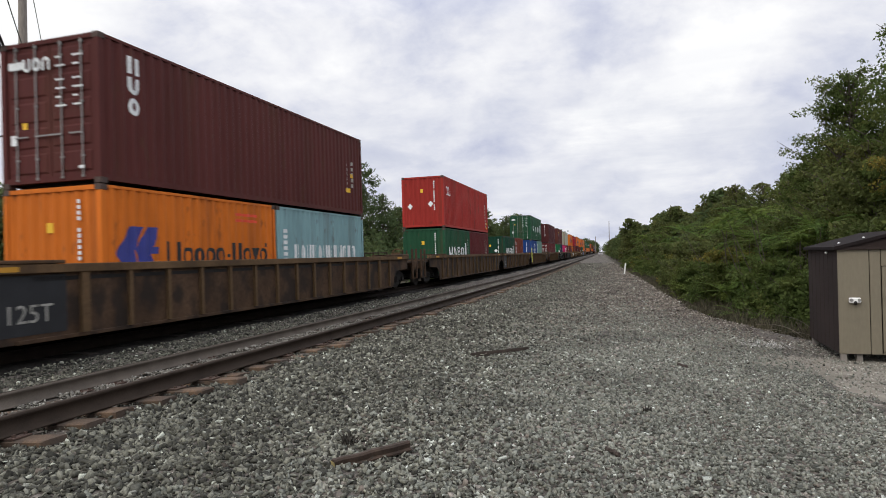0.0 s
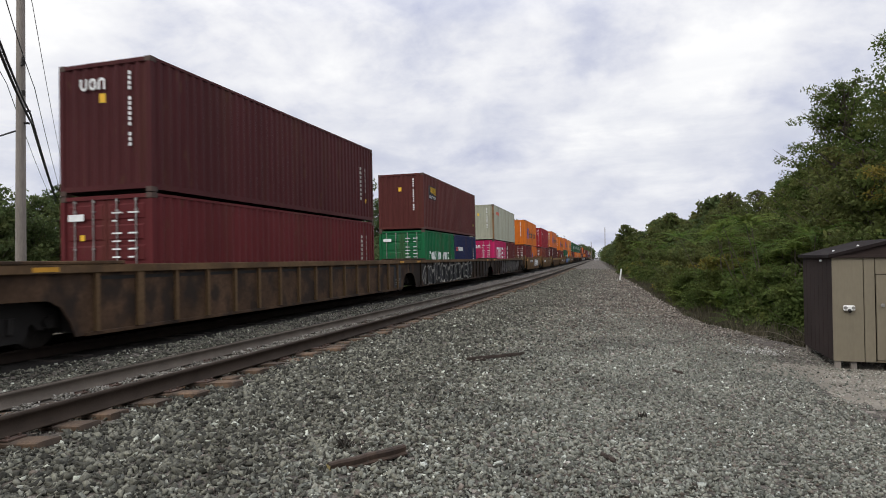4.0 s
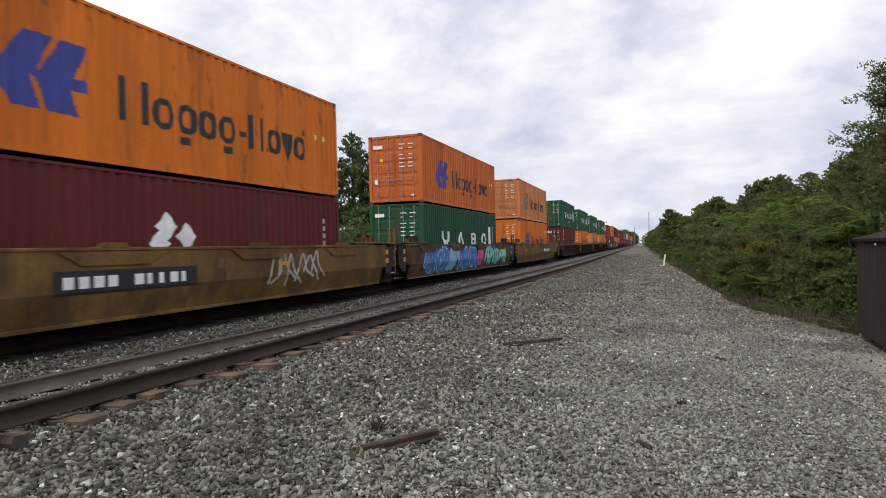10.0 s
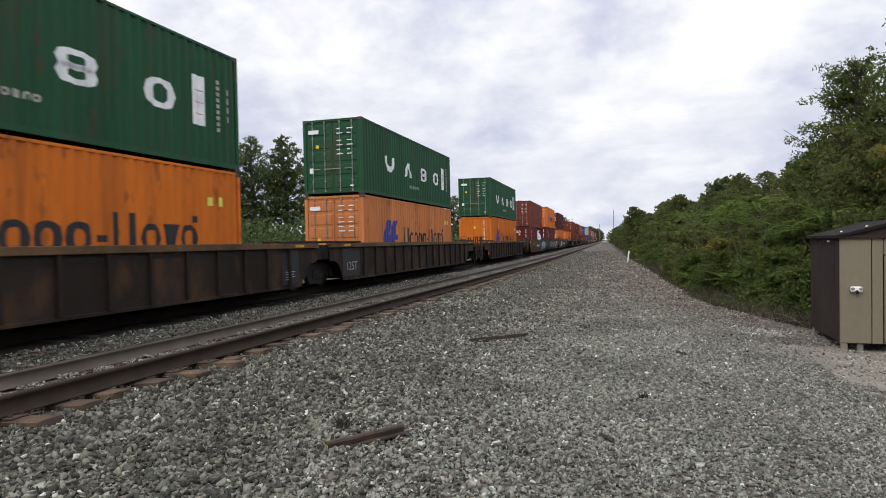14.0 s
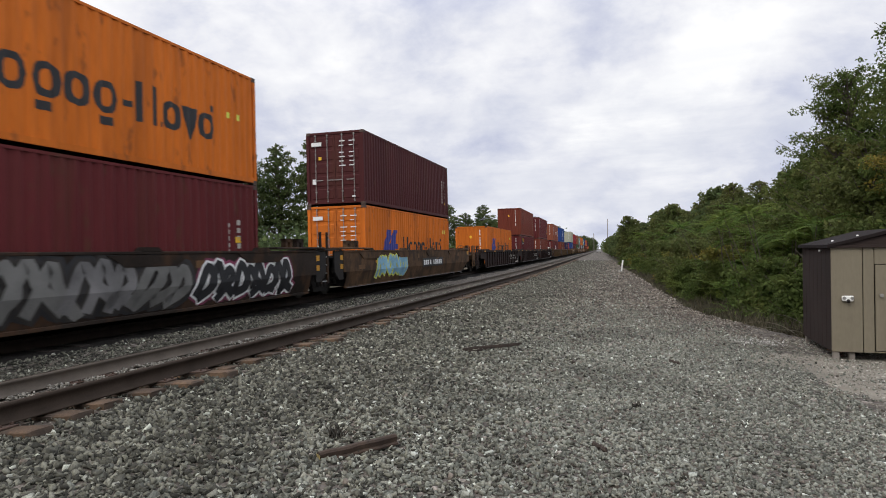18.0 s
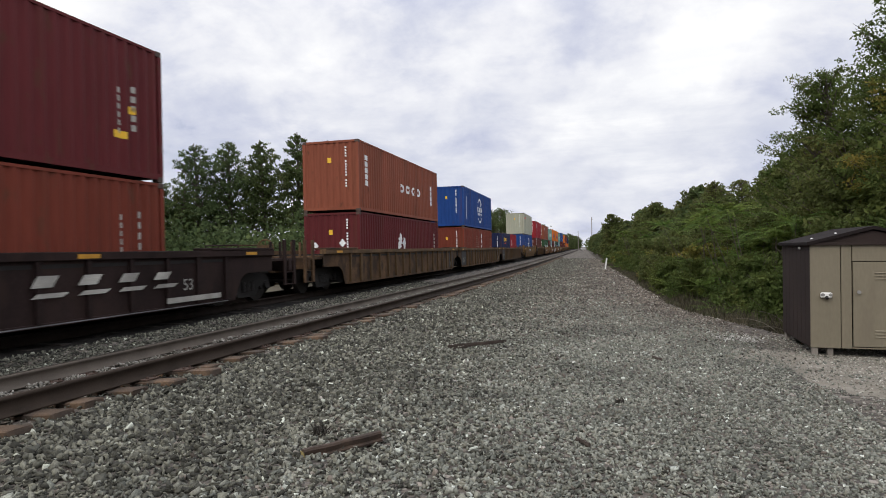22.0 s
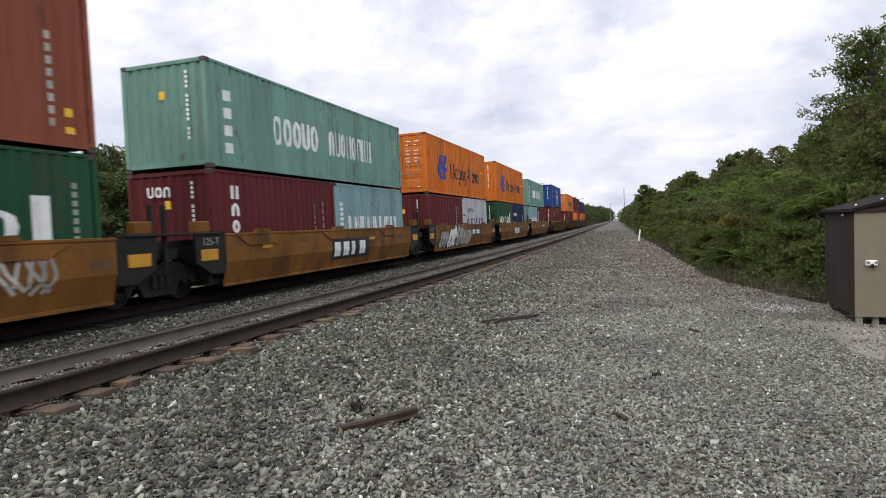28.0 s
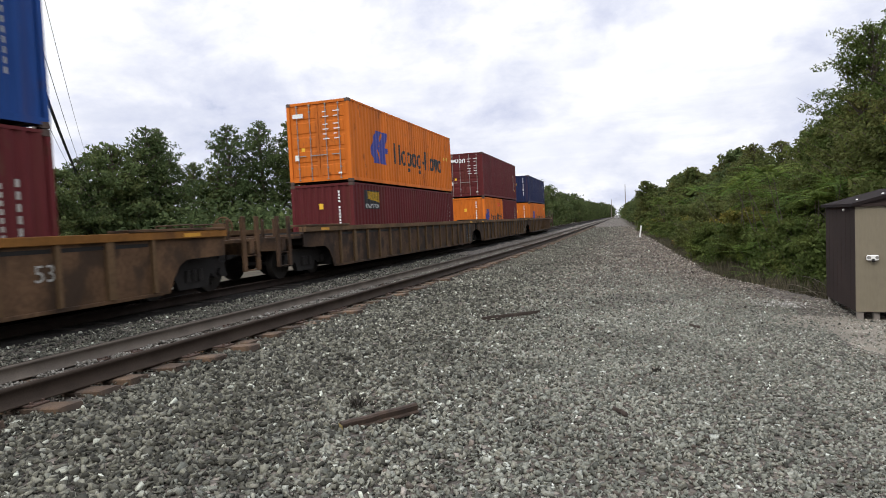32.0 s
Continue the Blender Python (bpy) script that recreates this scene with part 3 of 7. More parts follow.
    scatter_stones("crib_ballast", np.concatenate([b[0] for b in crib]) + (0, 0, 0.025), np.concatenate([b[1] for b in crib]), DUSTY_STONE, "dusty pale ballast stones between the rails", 9)
    # the dark stone colour here also carries the train's shade
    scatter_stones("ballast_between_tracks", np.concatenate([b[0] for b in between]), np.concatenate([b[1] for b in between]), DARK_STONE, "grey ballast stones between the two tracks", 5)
    pale = [sow(1.6, 5.0, 4.5, 12.6, 420, 0.006, 0.02, lambda xl, y, x: x < edge_of_stone(y) + 0.4 and rng.random() < min(1, (x - 1.4) / 1.2))]
    white = sow(1.5, 2.8, 11.3, 12.6, 520, 0.01, 0.026, lambda xl, y, x: (x - 2.1) ** 2 / 0.3 + (y - 11.9) ** 2 / 0.3 < rng.random() ** 1.5)
    scatter_stones("white_gravel", white[0] + (0, 0, 0.012), white[1], WHITE_STONE, "small spill of white crushed stone near the shed", 8)
    scatter_stones("fine_gravel", np.concatenate([b[0] for b in pale]), np.concatenate([b[1] for b in pale]), FINE_STONE, "pale fine gravel spread around the shed", 7)

# ---- tracks ----
NEAR_TIES = []
RAIL_H, TIE_TILT = 0.19, radians(4.2)
HEAD = [(-0.037, 0.0), (0.037, 0.0), (0.037, -0.035), (0.010, -0.048), (0.010, -0.155), (0.075, -0.172), (0.075, -RAIL_H), (-0.075, -RAIL_H), (-0.075, -0.172), (-0.010, -0.155), (-0.010, -0.048), (-0.037, -0.035)]


def sweep_rail(name, centre, off, z, tilt, y1, parent, label, web):
    ys = np.concatenate([[-760, -300, -100, -40], np.arange(-14, 62, 2.0), np.arange(62, y1, 25.0)])
    n = len(HEAD)
    verts = [on_line(y, centre, z, tilt) @ Vector((off + px, 0, pz)) for y in ys for px, pz in HEAD]
    faces = [(j * n + k, j * n + (k + 1) % n, (j + 1) * n + (k + 1) % n, (j + 1) * n + k) for j in range(len(ys) - 1) for k in range(n)]
    me = raw_mesh(name, verts, faces, web)
    me.materials.append(RAIL_TOP)
    me.polygons.foreach_set("material_index", [1 if i % n == 0 else 0 for i in range(len(faces))])
    ob = new(name, me)
    ob.parent = parent
    tagged(ob, label)


def build_track(name, centre, z, tilt, tie_y, label, plates):
    track = thing(name, label, "railway track", kind="structure")
    for off in (0.754, -0.754):
        dusty = plates and off < 0
        sweep_rail("rail", centre, off, z, tilt, 1200, track, "dusty grey-brown steel rail" if dusty else "dark rust-brown steel rail with a worn top", DUSTY_RAIL if dusty else RUST_RAIL if plates else SHADE_PAINTED_RAIL)
    rng = random.Random(5)
    shapes = []
    for k in range(6):
        bm = rounded(-1.3, 1.3, -0.115, 0.115, -0.18, 0.0, 0.012)
        for v in bm.verts:
            v.co += Vector((rng.uniform(-0.02, 0.02), rng.uniform(-0.01, 0.01), rng.uniform(-0.008, 0.004)))
        shapes.append(mesh_of("tie", bm, TIE_WOOD))
    plate = None
    if plates:
        bm = rounded(-0.17, 0.17, -0.1, 0.1, 0.001, 0.02, 0.004)
        for sx in (-0.13, 0.13):
            for sy in (-0.06, 0.06):
                cube(bm, sx - 0.012, sx + 0.012, sy - 0.012, sy + 0.012, 0.02, 0.045)
        plate = mesh_of("tie_plate", bm, PLATE)
    y = tie_y[0]
    while y < tie_y[1]:
        if plates:
            NEAR_TIES.append(y)
        m = on_line(y, centre, z, tilt) @ pose(rng.uniform(-0.22, 0.1), 0, -RAIL_H - 0.012 - rng.uniform(0, 0.012), 0, rng.uniform(-0.5, 0.5), rng.uniform(-2.2, 2.2))
        tie = part("tie", shapes[rng.randrange(6)], TIE_WOOD if plates else SHADE_PAINTED_TIE, track, at=m)
        if plates and y < 22:
            for off in (0.754, -0.754):
                part("tie_plate", plate, PLATE, tie, at=Matrix.Translation((off, 0, 0)))
        y += rng.uniform(0.5, 0.56)
    return track


build_track("near_track", NEAR_C, 0.23 - 0.754 * math.sin(TIE_TILT), TIE_TILT, (1.0, 95.0), "rusty single track on weathered wooden ties", True)
build_track("train_track", TRAIN_C, 0.14, radians(0.67), (3.0, 40.0), "busy railway track in stone ballast under the train", False)

# ---- shipping containers ----
HALF_W, HC, STD = 1.219, 2.896, 2.591
PITCH, DEPTH = 0.278, 0.036
SHAPES = {}


def wave(y):
    """Depth of the corrugation at y."""
    p = y % PITCH
    if p < 0.07:
        return 0.0
    if p < 0.138:
        return (p - 0.07) / 0.068 * DEPTH
    if p < 0.208:
        return DEPTH
    return (PITCH - p) / 0.07 * DEPTH


def breaks(a, b):
    out = [a]
    k = math.floor(a / PITCH)
    while k * PITCH < b:
        for p in (0, 0.07, 0.138, 0.208):
            y = k * PITCH + p
            if a + 1e-4 < y < b - 1e-4:
                out.append(y)
        k += 1
    return out + [b]


def corrugated(bm, a, b, z0, z1, place, lift=0.0, z0b=None, z1b=None):
    """A corrugated sheet along a..b; its height may taper from one end to the other. place(y, z, out) gives the point."""
    z0b, z1b = z0 if z0b is None else z0b, z1 if z1b is None else z1b
    last = None
    for y in breaks(a, b):
        f = (y - a) / max(b - a, 1e-6)
        lo, hi = z0 + (z0b - z0) * f, z1 + (z1b - z1) * f
        pair = [bm.verts.new(place(y, z, lift - wave(y))) for z in (lo, hi)]
        if last:
            bm.faces.new((last[0], pair[0], pair[1], last[1]))
        last = pair


def shared(key, make):
    if key not in SHAPES:
        SHAPES[key] = mesh_of(key[0], make())
    return SHAPES[key]


def side_sheet(L, H):
    bm = bmesh.new()
    corrugated(bm, -L / 2 + 0.1, L / 2 - 0.1, 0.15, H - 0.06, lambda y, z, o: (HALF_W - 0.004 + o, y, z))
    return bm


def end_sheet(H):
    bm = bmesh.new()
    corrugated(bm, -HALF_W + 0.1, HALF_W - 0.1, 0.15, H - 0.06, lambda y, z, o: (y, -o, z))
    return bm


def frame_shape(L, H):
    w, l = HALF_W, L / 2
    bm = bmesh.new()
    for s in (-1, 1):
        x0, x1 = sorted((s * w, s * (w - 0.06)))
        cube(bm, x0, x1, -l + 0.1, l - 0.1, 0.06, 0.18)
        cube(bm, x0, x1, -l + 0.1, l - 0.1, H - 0.07, H - 0.012)
        for e in (-1, 1):
            x0, x1 = sorted((s * w, s * (w - 0.12)))
            y0, y1 = sorted((e * l, e * (l - 0.11)))
            cube(bm, x0, x1, y0, y1, 0.118, H - 0.118)
    for e in (-1, 1):
        y0, y1 = sorted((e * (l - 0.005), e * (l - 0.09)))
        cube(bm, -w + 0.12, w - 0.12, y0, y1, 0.085, 0.2)
        cube(bm, -w + 0.12, w - 0.12, y0, y1, H - 0.1, H - 0.012)
    return bm


def roof_shape(L, H):
    bm = bmesh.new()
    cube(bm, -HALF_W + 0.05, HALF_W - 0.05, -L / 2 + 0.09, L / 2 - 0.09, H - 0.04, H - 0.016)
    return bm


def base_shape(L):
    bm = bmesh.new()
    n = int(L / 0.6)
    out = [(-L / 2 + 0.09, 0.15), (-L / 2 + 0.09, 0.1)]
    for k in range(n):
        y = -L / 2 + 0.4 + k * (L - 0.8) / (n - 1)
        out += [(y - 0.03, 0.1), (y - 0.03, 0.045), (y + 0.03, 0.045), (y + 0.03, 0.1)]
    out += [(L / 2 - 0.09, 0.1), (L / 2 - 0.09, 0.15)]
    prism(bm, out, -HALF_W + 0.05, HALF_W - 0.05)
    return bm


def door_shape(H):
    """One leaf, hinged at the outer post: a sheet with five pressed bands."""
    bm = bmesh.new()
    w = 1.085
    cube(bm, 0.0, w, 0.02, 0.05, 0.16, H - 0.1)
    n = 5
    h = (H - 0.26 - 0.1) / n
    for k in range(n):
        z = 0.21 + k * h
        v = cube(bm, 0.09, w - 0.07, 0.0, 0.02, z + 0.05, z + h - 0.05)
        for i in (0, 1, 4, 5):
            v[i].co.x += 0.03 if i in (0, 4) else -0.03
            v[i].co.z += 0.035 if i < 2 else -0.035
    return bm


def lock_bar(H):
    bm = tubes(((0, -0.03, 0.13), (0, -0.03, H - 0.09), 0.0145), n=8)
    for z in (0.16, 0.55, H * 0.55, H - 0.35, H - 0.14):
        cube(bm, -0.03, 0.03, -0.04, 0.0, z - 0.02, z + 0.02)
    cube(bm, -0.02, 0.3, -0.055, -0.035, 0.98, 1.01)
    return bm


def casting():
    return rounded(-0.081, 0.081, -0.089, 0.089, -0.059, 0.059, 0.008)


def sheet_marks(pieces):
    """Painted shapes on the near side; they follow the corrugation. Rows: y0, y1, z0, z1 (at y0), z0, z1 (at y1)."""
    bm = bmesh.new()
    for p in pieces:
        y0, y1, a0, a1 = p[:4]
        b0, b1 = p[4:] if len(p) > 4 else (a0, a1)
        corrugated(bm, y0, y1, a0, a1, lambda y, z, o: (HALF_W - 0.004 + o, y, z), 0.004, b0, b1)
    return bm


def filled(loops, n=16):
    """Upright strips that fill closed outlines in (y, z); an outline inside another leaves a hole."""
    lo, hi = min(p[0] for r in loops for p in r), max(p[0] for r in loops for p in r)

    def cuts(y):
        out = []
        for r in loops:
            for (ya, za), (yb, zb) in zip(r, r[1:] + r[:1]):
                if (ya <= y) != (yb <= y):
                    out.append(za + (zb - za) * (y - ya) / (yb - ya))
        return sorted(out)

    rows, step = [], (hi - lo) / n
    for k in range(n):
        ya, yb = lo + k * step, lo + (k + 1) * step
        e = step * 0.02
        ca, cm, cb = cuts(ya + e), cuts((ya + yb) / 2), cuts(yb - e)
        if not len(ca) == len(cm) == len(cb):
            ca = cb = cm
        rows += [(ya, yb, ca[i], ca[i + 1], cb[i], cb[i + 1]) for i in range(0, len(ca) - 1, 2)]
    return rows


def oval(y0, y1, z0, z1, m=20, boxy=0.8):
    cy, cz, ry, rz = (y0 + y1) / 2, (z0 + z1) / 2, (y1 - y0) / 2, (z1 - z0) / 2
    bend_in = lambda v: math.copysign(abs(v) ** boxy, v)
    return [(cy + ry * bend_in(math.cos(k * math.tau / m)), cz + rz * bend_in(math.sin(k * math.tau / m))) for k in range(m)]


def ring(y0, y1, z0, z1, sy, sz=None, n=14):
    sz = sy if sz is None else sz
    return filled([oval(y0, y1, z0, z1), oval(y0 + sy, y1 - sy, z0 + sz, z1 - sz)], n)


def arch(y0, y1, z0, z1, s, up=True):
    """A band bent over at one end: two legs and a rounded crown."""
    cy, ry = (y0 + y1) / 2, (y1 - y0) / 2
    m = 10
    rz = min(ry, (z1 - z0) * 0.6)
    outer = [(y0, z0)] + [(cy - ry * math.cos(k * math.pi / m), z1 - rz + rz * math.sin(k * math.pi / m)) for k in range(m + 1)] + [(y1, z0)]
    r2, h2 = ry - s, rz - s
    inner = [(y1 - s, z0)] + [(cy + r2 * math.cos(k * math.pi / m), z1 - rz + h2 * math.sin(k * math.pi / m)) for k in range(m + 1)] + [(y0 + s, z0)]
    loop = outer + inner
    if not up:
        loop = [(y, z0 + z1 - z) for y, z in loop]
    return filled([loop], 12)


def glyphs(y0, y1, z0, z1, n, gap=0.2, stroke=0.28, seed=0, mixed=False):
    """A row of n painted shapes (bars, rings and arches), standing for a word."""
    rng = random.Random(seed)
    w = (y1 - y0) / n
    out = []
    for k in range(n):
        a, b = y0 + k * w, y0 + (k + 1 - gap) * w
        s = (b - a) * stroke
        low = 0.72 if mixed else 1.0
        top = z1 if k == 0 or rng.random() < 0.3 else z0 + (z1 - z0) * low
        form = rng.choice("nouoi")
        thin = min(s, (top - z0) * 0.3)
        if form == "n":
            out += arch(a, b, z0, top, thin)
        elif form == "o":
            out += ring(a, b, z0, top, thin)
        elif form == "u":
            out += arch(a, b, z0, top, thin, False)
        else:
            out += [(a, a + s, z0, top), (b - s, b, z0, top)]
    return out


def dark_word(y, z, em):
    """A heavy row of plain bars, rings and a wedge, eleven shapes long."""
    w = 0.135 * em
    P = lambda a: y + a * em
    cap, x = z + 0.72 * em, z + 0.54 * em
    out = [(P(a), P(a) + w, z, cap) for a in (0.0, 0.47, 3.28, 3.66)]
    for a in (0.69, 1.26, 1.8, 2.36, 3.92, 4.94):
        out += ring(P(a), P(a + 0.5), z, x, w, 0.11 * em)
    out += [(P(a), P(a + 0.3), z - 0.2 * em, z - 0.06 * em) for a in (1.3, 2.46)]
    out += [(P(2.95), P(3.18), z + 0.21 * em, z + 0.32 * em), (P(3.86), P(3.9), z, z + 0.1 * em)]
    out += filled([[(P(4.46), x), (P(4.93), x), (P(4.73), z - 0.1 * em), (P(4.63), z - 0.1 * em)]], 10)
    return out + [(P(5.3), P(5.3) + w, x + 0.05 * em, cap)]


def white_row(starts, w, z0, z1):
    """Four wide-set white shapes: a cup, a wedge, and two rings."""
    h, s = z1 - z0, w * 0.24
    a, b, c, d = starts
    out = arch(a, a + w, z0, z1, s, False)
    out += filled([[(b, z0), (b + w * 0.36, z1), (b + w * 0.64, z1), (b + w, z0), (b + w * 0.74, z0), (b + w * 0.5, z1 - h * 0.3), (b + w * 0.26, z0)]], 16)
    out += ring(c, c + w * 0.92, z0 + h * 0.4, z1, s, h * 0.17) + ring(c, c + w * 0.92, z0, z0 + h * 0.6, s, h * 0.17)
    return out + ring(d, d + w * 0.92, z0, z1, s, h * 0.18)


def column(y, z0, z1, n, w=0.16, gap=0.35):
    h = (z1 - z0) / n
    return [(y, y + w, z0 + k * h, z0 + (k + 1 - gap) * h) for k in range(n)]


def emblem(y, z, h):
    """A blocky winged shape with two slits."""
    w = h * 1.38
    outline = [(0, 0.36), (0.32, 1), (0.62, 1), (0.44, 0.52), (0.47, 0.5), (0.7, 1), (1, 1), (0.845, 0.52), (1, 0.52), (1, 0.35), (0.79, 0.35), (0.9, 0),
               (0.56, 0), (0.42, 0.42), (0.38, 0.44), (0.47, 0), (0.2, 0)]
    return filled([[(y + a * w, z + b * h) for a, b in outline]], 44)


def globe(y, z, r):
    out = []
    n = 20
    for k in range(n):
        a0, a1 = math.pi * k / n, math.pi * (k + 1) / n
        ya, yb = y - r * math.cos(a0), y - r * math.cos(a1)
        for s in (1, -1):
            ra, rb = math.sin(a0), math.sin(a1)
            e = [z + s * r * ra * 0.86, z + s * r * ra, z + s * r * rb * 0.86, z + s * r * rb]
            if abs(s * r * ra) > 0.3 * r or abs(s * r * rb) > 0.3 * r:
                out.append((ya, yb, min(e[:2]), max(e[:2]), min(e[2:]), max(e[2:])))
    out += [(y - 0.03, y + 0.03, z + 0.3 * r, z + 0.92 * r), (y - 0.03, y + 0.03, z - 0.92 * r, z - 0.35 * r), (y - r * 0.5, y - r * 0.44, z + 0.35 * r, z + 0.75 * r), (y + r * 0.44, y + r * 0.5, z + 0.35 * r, z + 0.75 * r)]
    return out + glyphs(y - r * 1.05, y + r * 1.1, z - 0.12 * r, z + 0.28 * r, 5, 0.2, 0.3, 4) + glyphs(y - r * 0.9, y + r * 0.95, z - 0.38 * r, z - 0.2 * r, 8, 0.2, 0.4, 5)


def diamond(y, z, r):
    return [(y - r, y, z, z + 0.001, z - r, z + r), (y, y + r, z - r, z + r, z, z + 0.001)]


def livery(kind, L, H):
    """The painted shapes of a side: rows of (colour, pieces), from the front corner."""
    z = 0.0 if H == HC else -0.2
    if kind == "word_and_emblem":
        return [("blue", emblem(1.72, 0.8 + z, 1.25)), ("black", dark_word(4.1, 0.92 + z, 1.165)), ("lime", [(10.95, 11.06, 1.6, 1.75), (11.35, 11.45, 1.6, 1.76)])]
    if kind == "emblem_low":
        return [("blue", emblem(1.9, 0.75 + z, 1.25)), ("black", dark_word(4.4, 0.92 + z, 1.13)), ("lime", [(10.95, 11.1, 2.0, 2.2), (11.35, 11.5, 2.0, 2.22)])]
    if kind == "emblem_faded":
        return [("smoke", emblem(1.72, 0.8 + z, 1.25)), ("black", dark_word(4.1, 0.92 + z, 1.165)), ("lime", [(10.95, 11.06, 1.6, 1.75), (11.35, 11.45, 1.6, 1.76)])]
    if kind == "small_emblem":
        return [("blue", emblem(0.35, 0.95, 0.85)), ("black", dark_word(1.75, 1.0, 0.71)), ("orange_red", [(4.2, 5.2, 2.2, 2.27), (4.2, 5.2, 2.05, 2.12)])]
    if kind == "big_letters":
        out = white_row((2.4, 4.68, 6.93, 9.03), 1.0, 1.1 + z, 1.74 + z)
        bar = [(10.5, 10.92, 0.95 + z, 2.1 + z)]
        return [("white", out + bar), ("orange_red", [(10.58, 10.84, 1.2 + z + 0.27 * k, 1.23 + z + 0.27 * k) for k in range(3)]), ("faded_white", glyphs(5.4, 6.7, 0.62 + z, 0.76 + z, 7, 0.25, 0.5, 8) + column(11.35, 0.9 + z, 2.2 + z, 9, 0.09) + column(11.75, 1.2 + z, 2.1 + z, 4, 0.09))]
    if kind == "rust_letters":
        return [("white", column(0.75, 1.1, 2.4, 5, 0.3, 0.2) + glyphs(5.3, 9.0, 1.2, 1.62, 4, 0.4, 0.22, 21) + column(10.6, 0.9, 2.0, 4, 0.42, 0.12))]
    if kind == "twenty_letters":
        return [("white", white_row((0.9, 1.82, 2.78, 3.7), 0.84, 1.0, 1.55) + [(4.7, 5.05, 1.0, 1.8)]), ("faded_white", column(0.35, 1.1, 2.2, 8, 0.08) + column(5.5, 1.0, 2.1, 7, 0.09))]
    if kind == "stencil_twenty":
        return [("white", glyphs(1.0, 5.4, 0.95, 1.5, 12, 0.3, 0.34, 33) + column(0.4, 1.0, 2.0, 6, 0.16))]
    if kind == "stencil":
        y = glyphs(2.75, 5.35, 0.85, 1.65, 5, 0.2, 0.3, 41) + glyphs(6.0, 9.3, 0.85, 1.65, 8, 0.2, 0.3, 42)
        return [("white", y + column(0.6, 0.4, 2.1, 4, 0.36, 0.4)), ("faded_white", column(11.2, 1.1, 2.0, 5, 0.1) + column(11.6, 1.3, 2.0, 4, 0.1))]
    if kind == "globe":
        return [("white", globe(6.45, 1.45, 0.98) + column(0.95, 0.6, 2.25, 12, 0.13, 0.3)), ("faded_white", column(11.45, 0.8, 2.1, 8, 0.07))]
    if kind == "globe_twenty":
        return [("white", globe(3.6, 1.35, 0.85) + column(0.5, 0.9, 2.0, 7, 0.12))]
    if kind == "tall_word":
        return [("white", [r for k in range(3) for r in glyphs(0.75, 1.05, 1.45 + 0.42 * k, 1.8 + 0.42 * k, 1, 0, 0.3, 51 + k)]), ("faded_white", column(10.9, 0.9, 1.9, 6, 0.1) + column(11.3, 1.0, 2.0, 5, 0.1)), ("yellow", [(10.8, 11.15, 0.8, 0.95), (11.2, 11.4, 1.35, 1.5)])]
    if kind == "tall_low":
        return [("white", [r for k in range(3) for r in glyphs(0.75, 1.05, 1.05 + 0.42 * k, 1.38 + 0.42 * k, 1, 0, 0.3, 54 + k)]), ("faded_white", column(L - 1.3, 0.9, 1.9, 6, 0.1) + column(L - 0.8, 0.9, 2.0, 5, 0.1))]
    if kind == "short_word":
        return [("white", glyphs(0.62, 1.55, 1.85, 2.35, 3, 0.18, 0.28, 61)), ("faded_white", column(11.3, 0.4, 2.1, 8, 0.08)), ("yellow", [(11.6, 11.75, 0.6, 0.75), (11.6, 11.8, 0.3, 0.42)])]
    if kind == "short_word_twenty":
        return [("white", glyphs(0.9, 1.9, 1.35, 1.9, 3, 0.18, 0.3, 62)), ("faded_white", column(5.0, 0.8, 2.0, 8, 0.09))]
    if kind == "panel_sign":
        return [("black", [(1.0, 2.35, 1.65, 2.35)]), ("yellow", [(1.3, 2.3, 2.02, 2.3, 1.9, 2.3)]), ("white", glyphs(1.05, 2.25, 1.68, 1.85, 5, 0.2, 0.3, 63)), ("faded_white", column(11.2, 0.9, 2.0, 8, 0.08) + column(11.5, 1.1, 2.1, 5, 0.08)), ("lime", [(11.5, 11.62, 0.7, 0.85)])]
    if kind == "red_word":
        return [("orange_red", ring(1.25, 1.64, 2.12, 2.38, 0.11, 0.08) + ring(1.62, 2.0, 2.12, 2.38, 0.11, 0.08) + ring(1.98, 2.36, 2.12, 2.38, 0.11, 0.08) + [(2.42, 2.62, 2.12, 2.38)]), ("faded_white", column(11.3, 0.6, 1.4, 5, 0.06))]
    if kind == "pink_word":
        return [("white", [(1.1, 1.36, 1.12, 2.05), (1.36, 2.0, 1.86, 2.05), (2.0, 2.26, 1.12, 2.05), (2.48, 2.76, 1.12, 2.05), (3.1, 3.4, 1.12, 2.05), (3.66, 4.6, 1.84, 2.05), (3.66, 4.6, 1.48, 1.68), (3.66, 4.6, 1.12, 1.32)]), ("faded_white", column(5.2, 0.9, 2.1, 7, 0.1) + column(5.5, 1.2, 2.1, 4, 0.08))]
    if kind == "long_word":
        return [("white", glyphs(0.85, 4.9, 1.07, 1.52, 9, 0.1, 0.32, 66)), ("faded_white", column(5.3, 1.1, 2.2, 6, 0.1))]
    if kind == "navy_word":
        return [("white", glyphs(0.9, 2.2, 1.6, 1.85, 5, 0.12, 0.36, 67)), ("orange_red", [(0.45, 0.8, 1.6, 1.68), (0.5, 0.8, 1.75, 1.82)]), ("faded_white", column(5.2, 0.9, 1.9, 6, 0.09))]
    if kind == "gold_word":
        return [("yellow", glyphs(1.0, 2.9, 1.7, 2.15, 5, 0.12, 0.34, 68)), ("orange_red", [(1.6, 2.3, 1.5, 1.58)]), ("faded_white", column(5.3, 0.6, 2.1, 8, 0.1))]
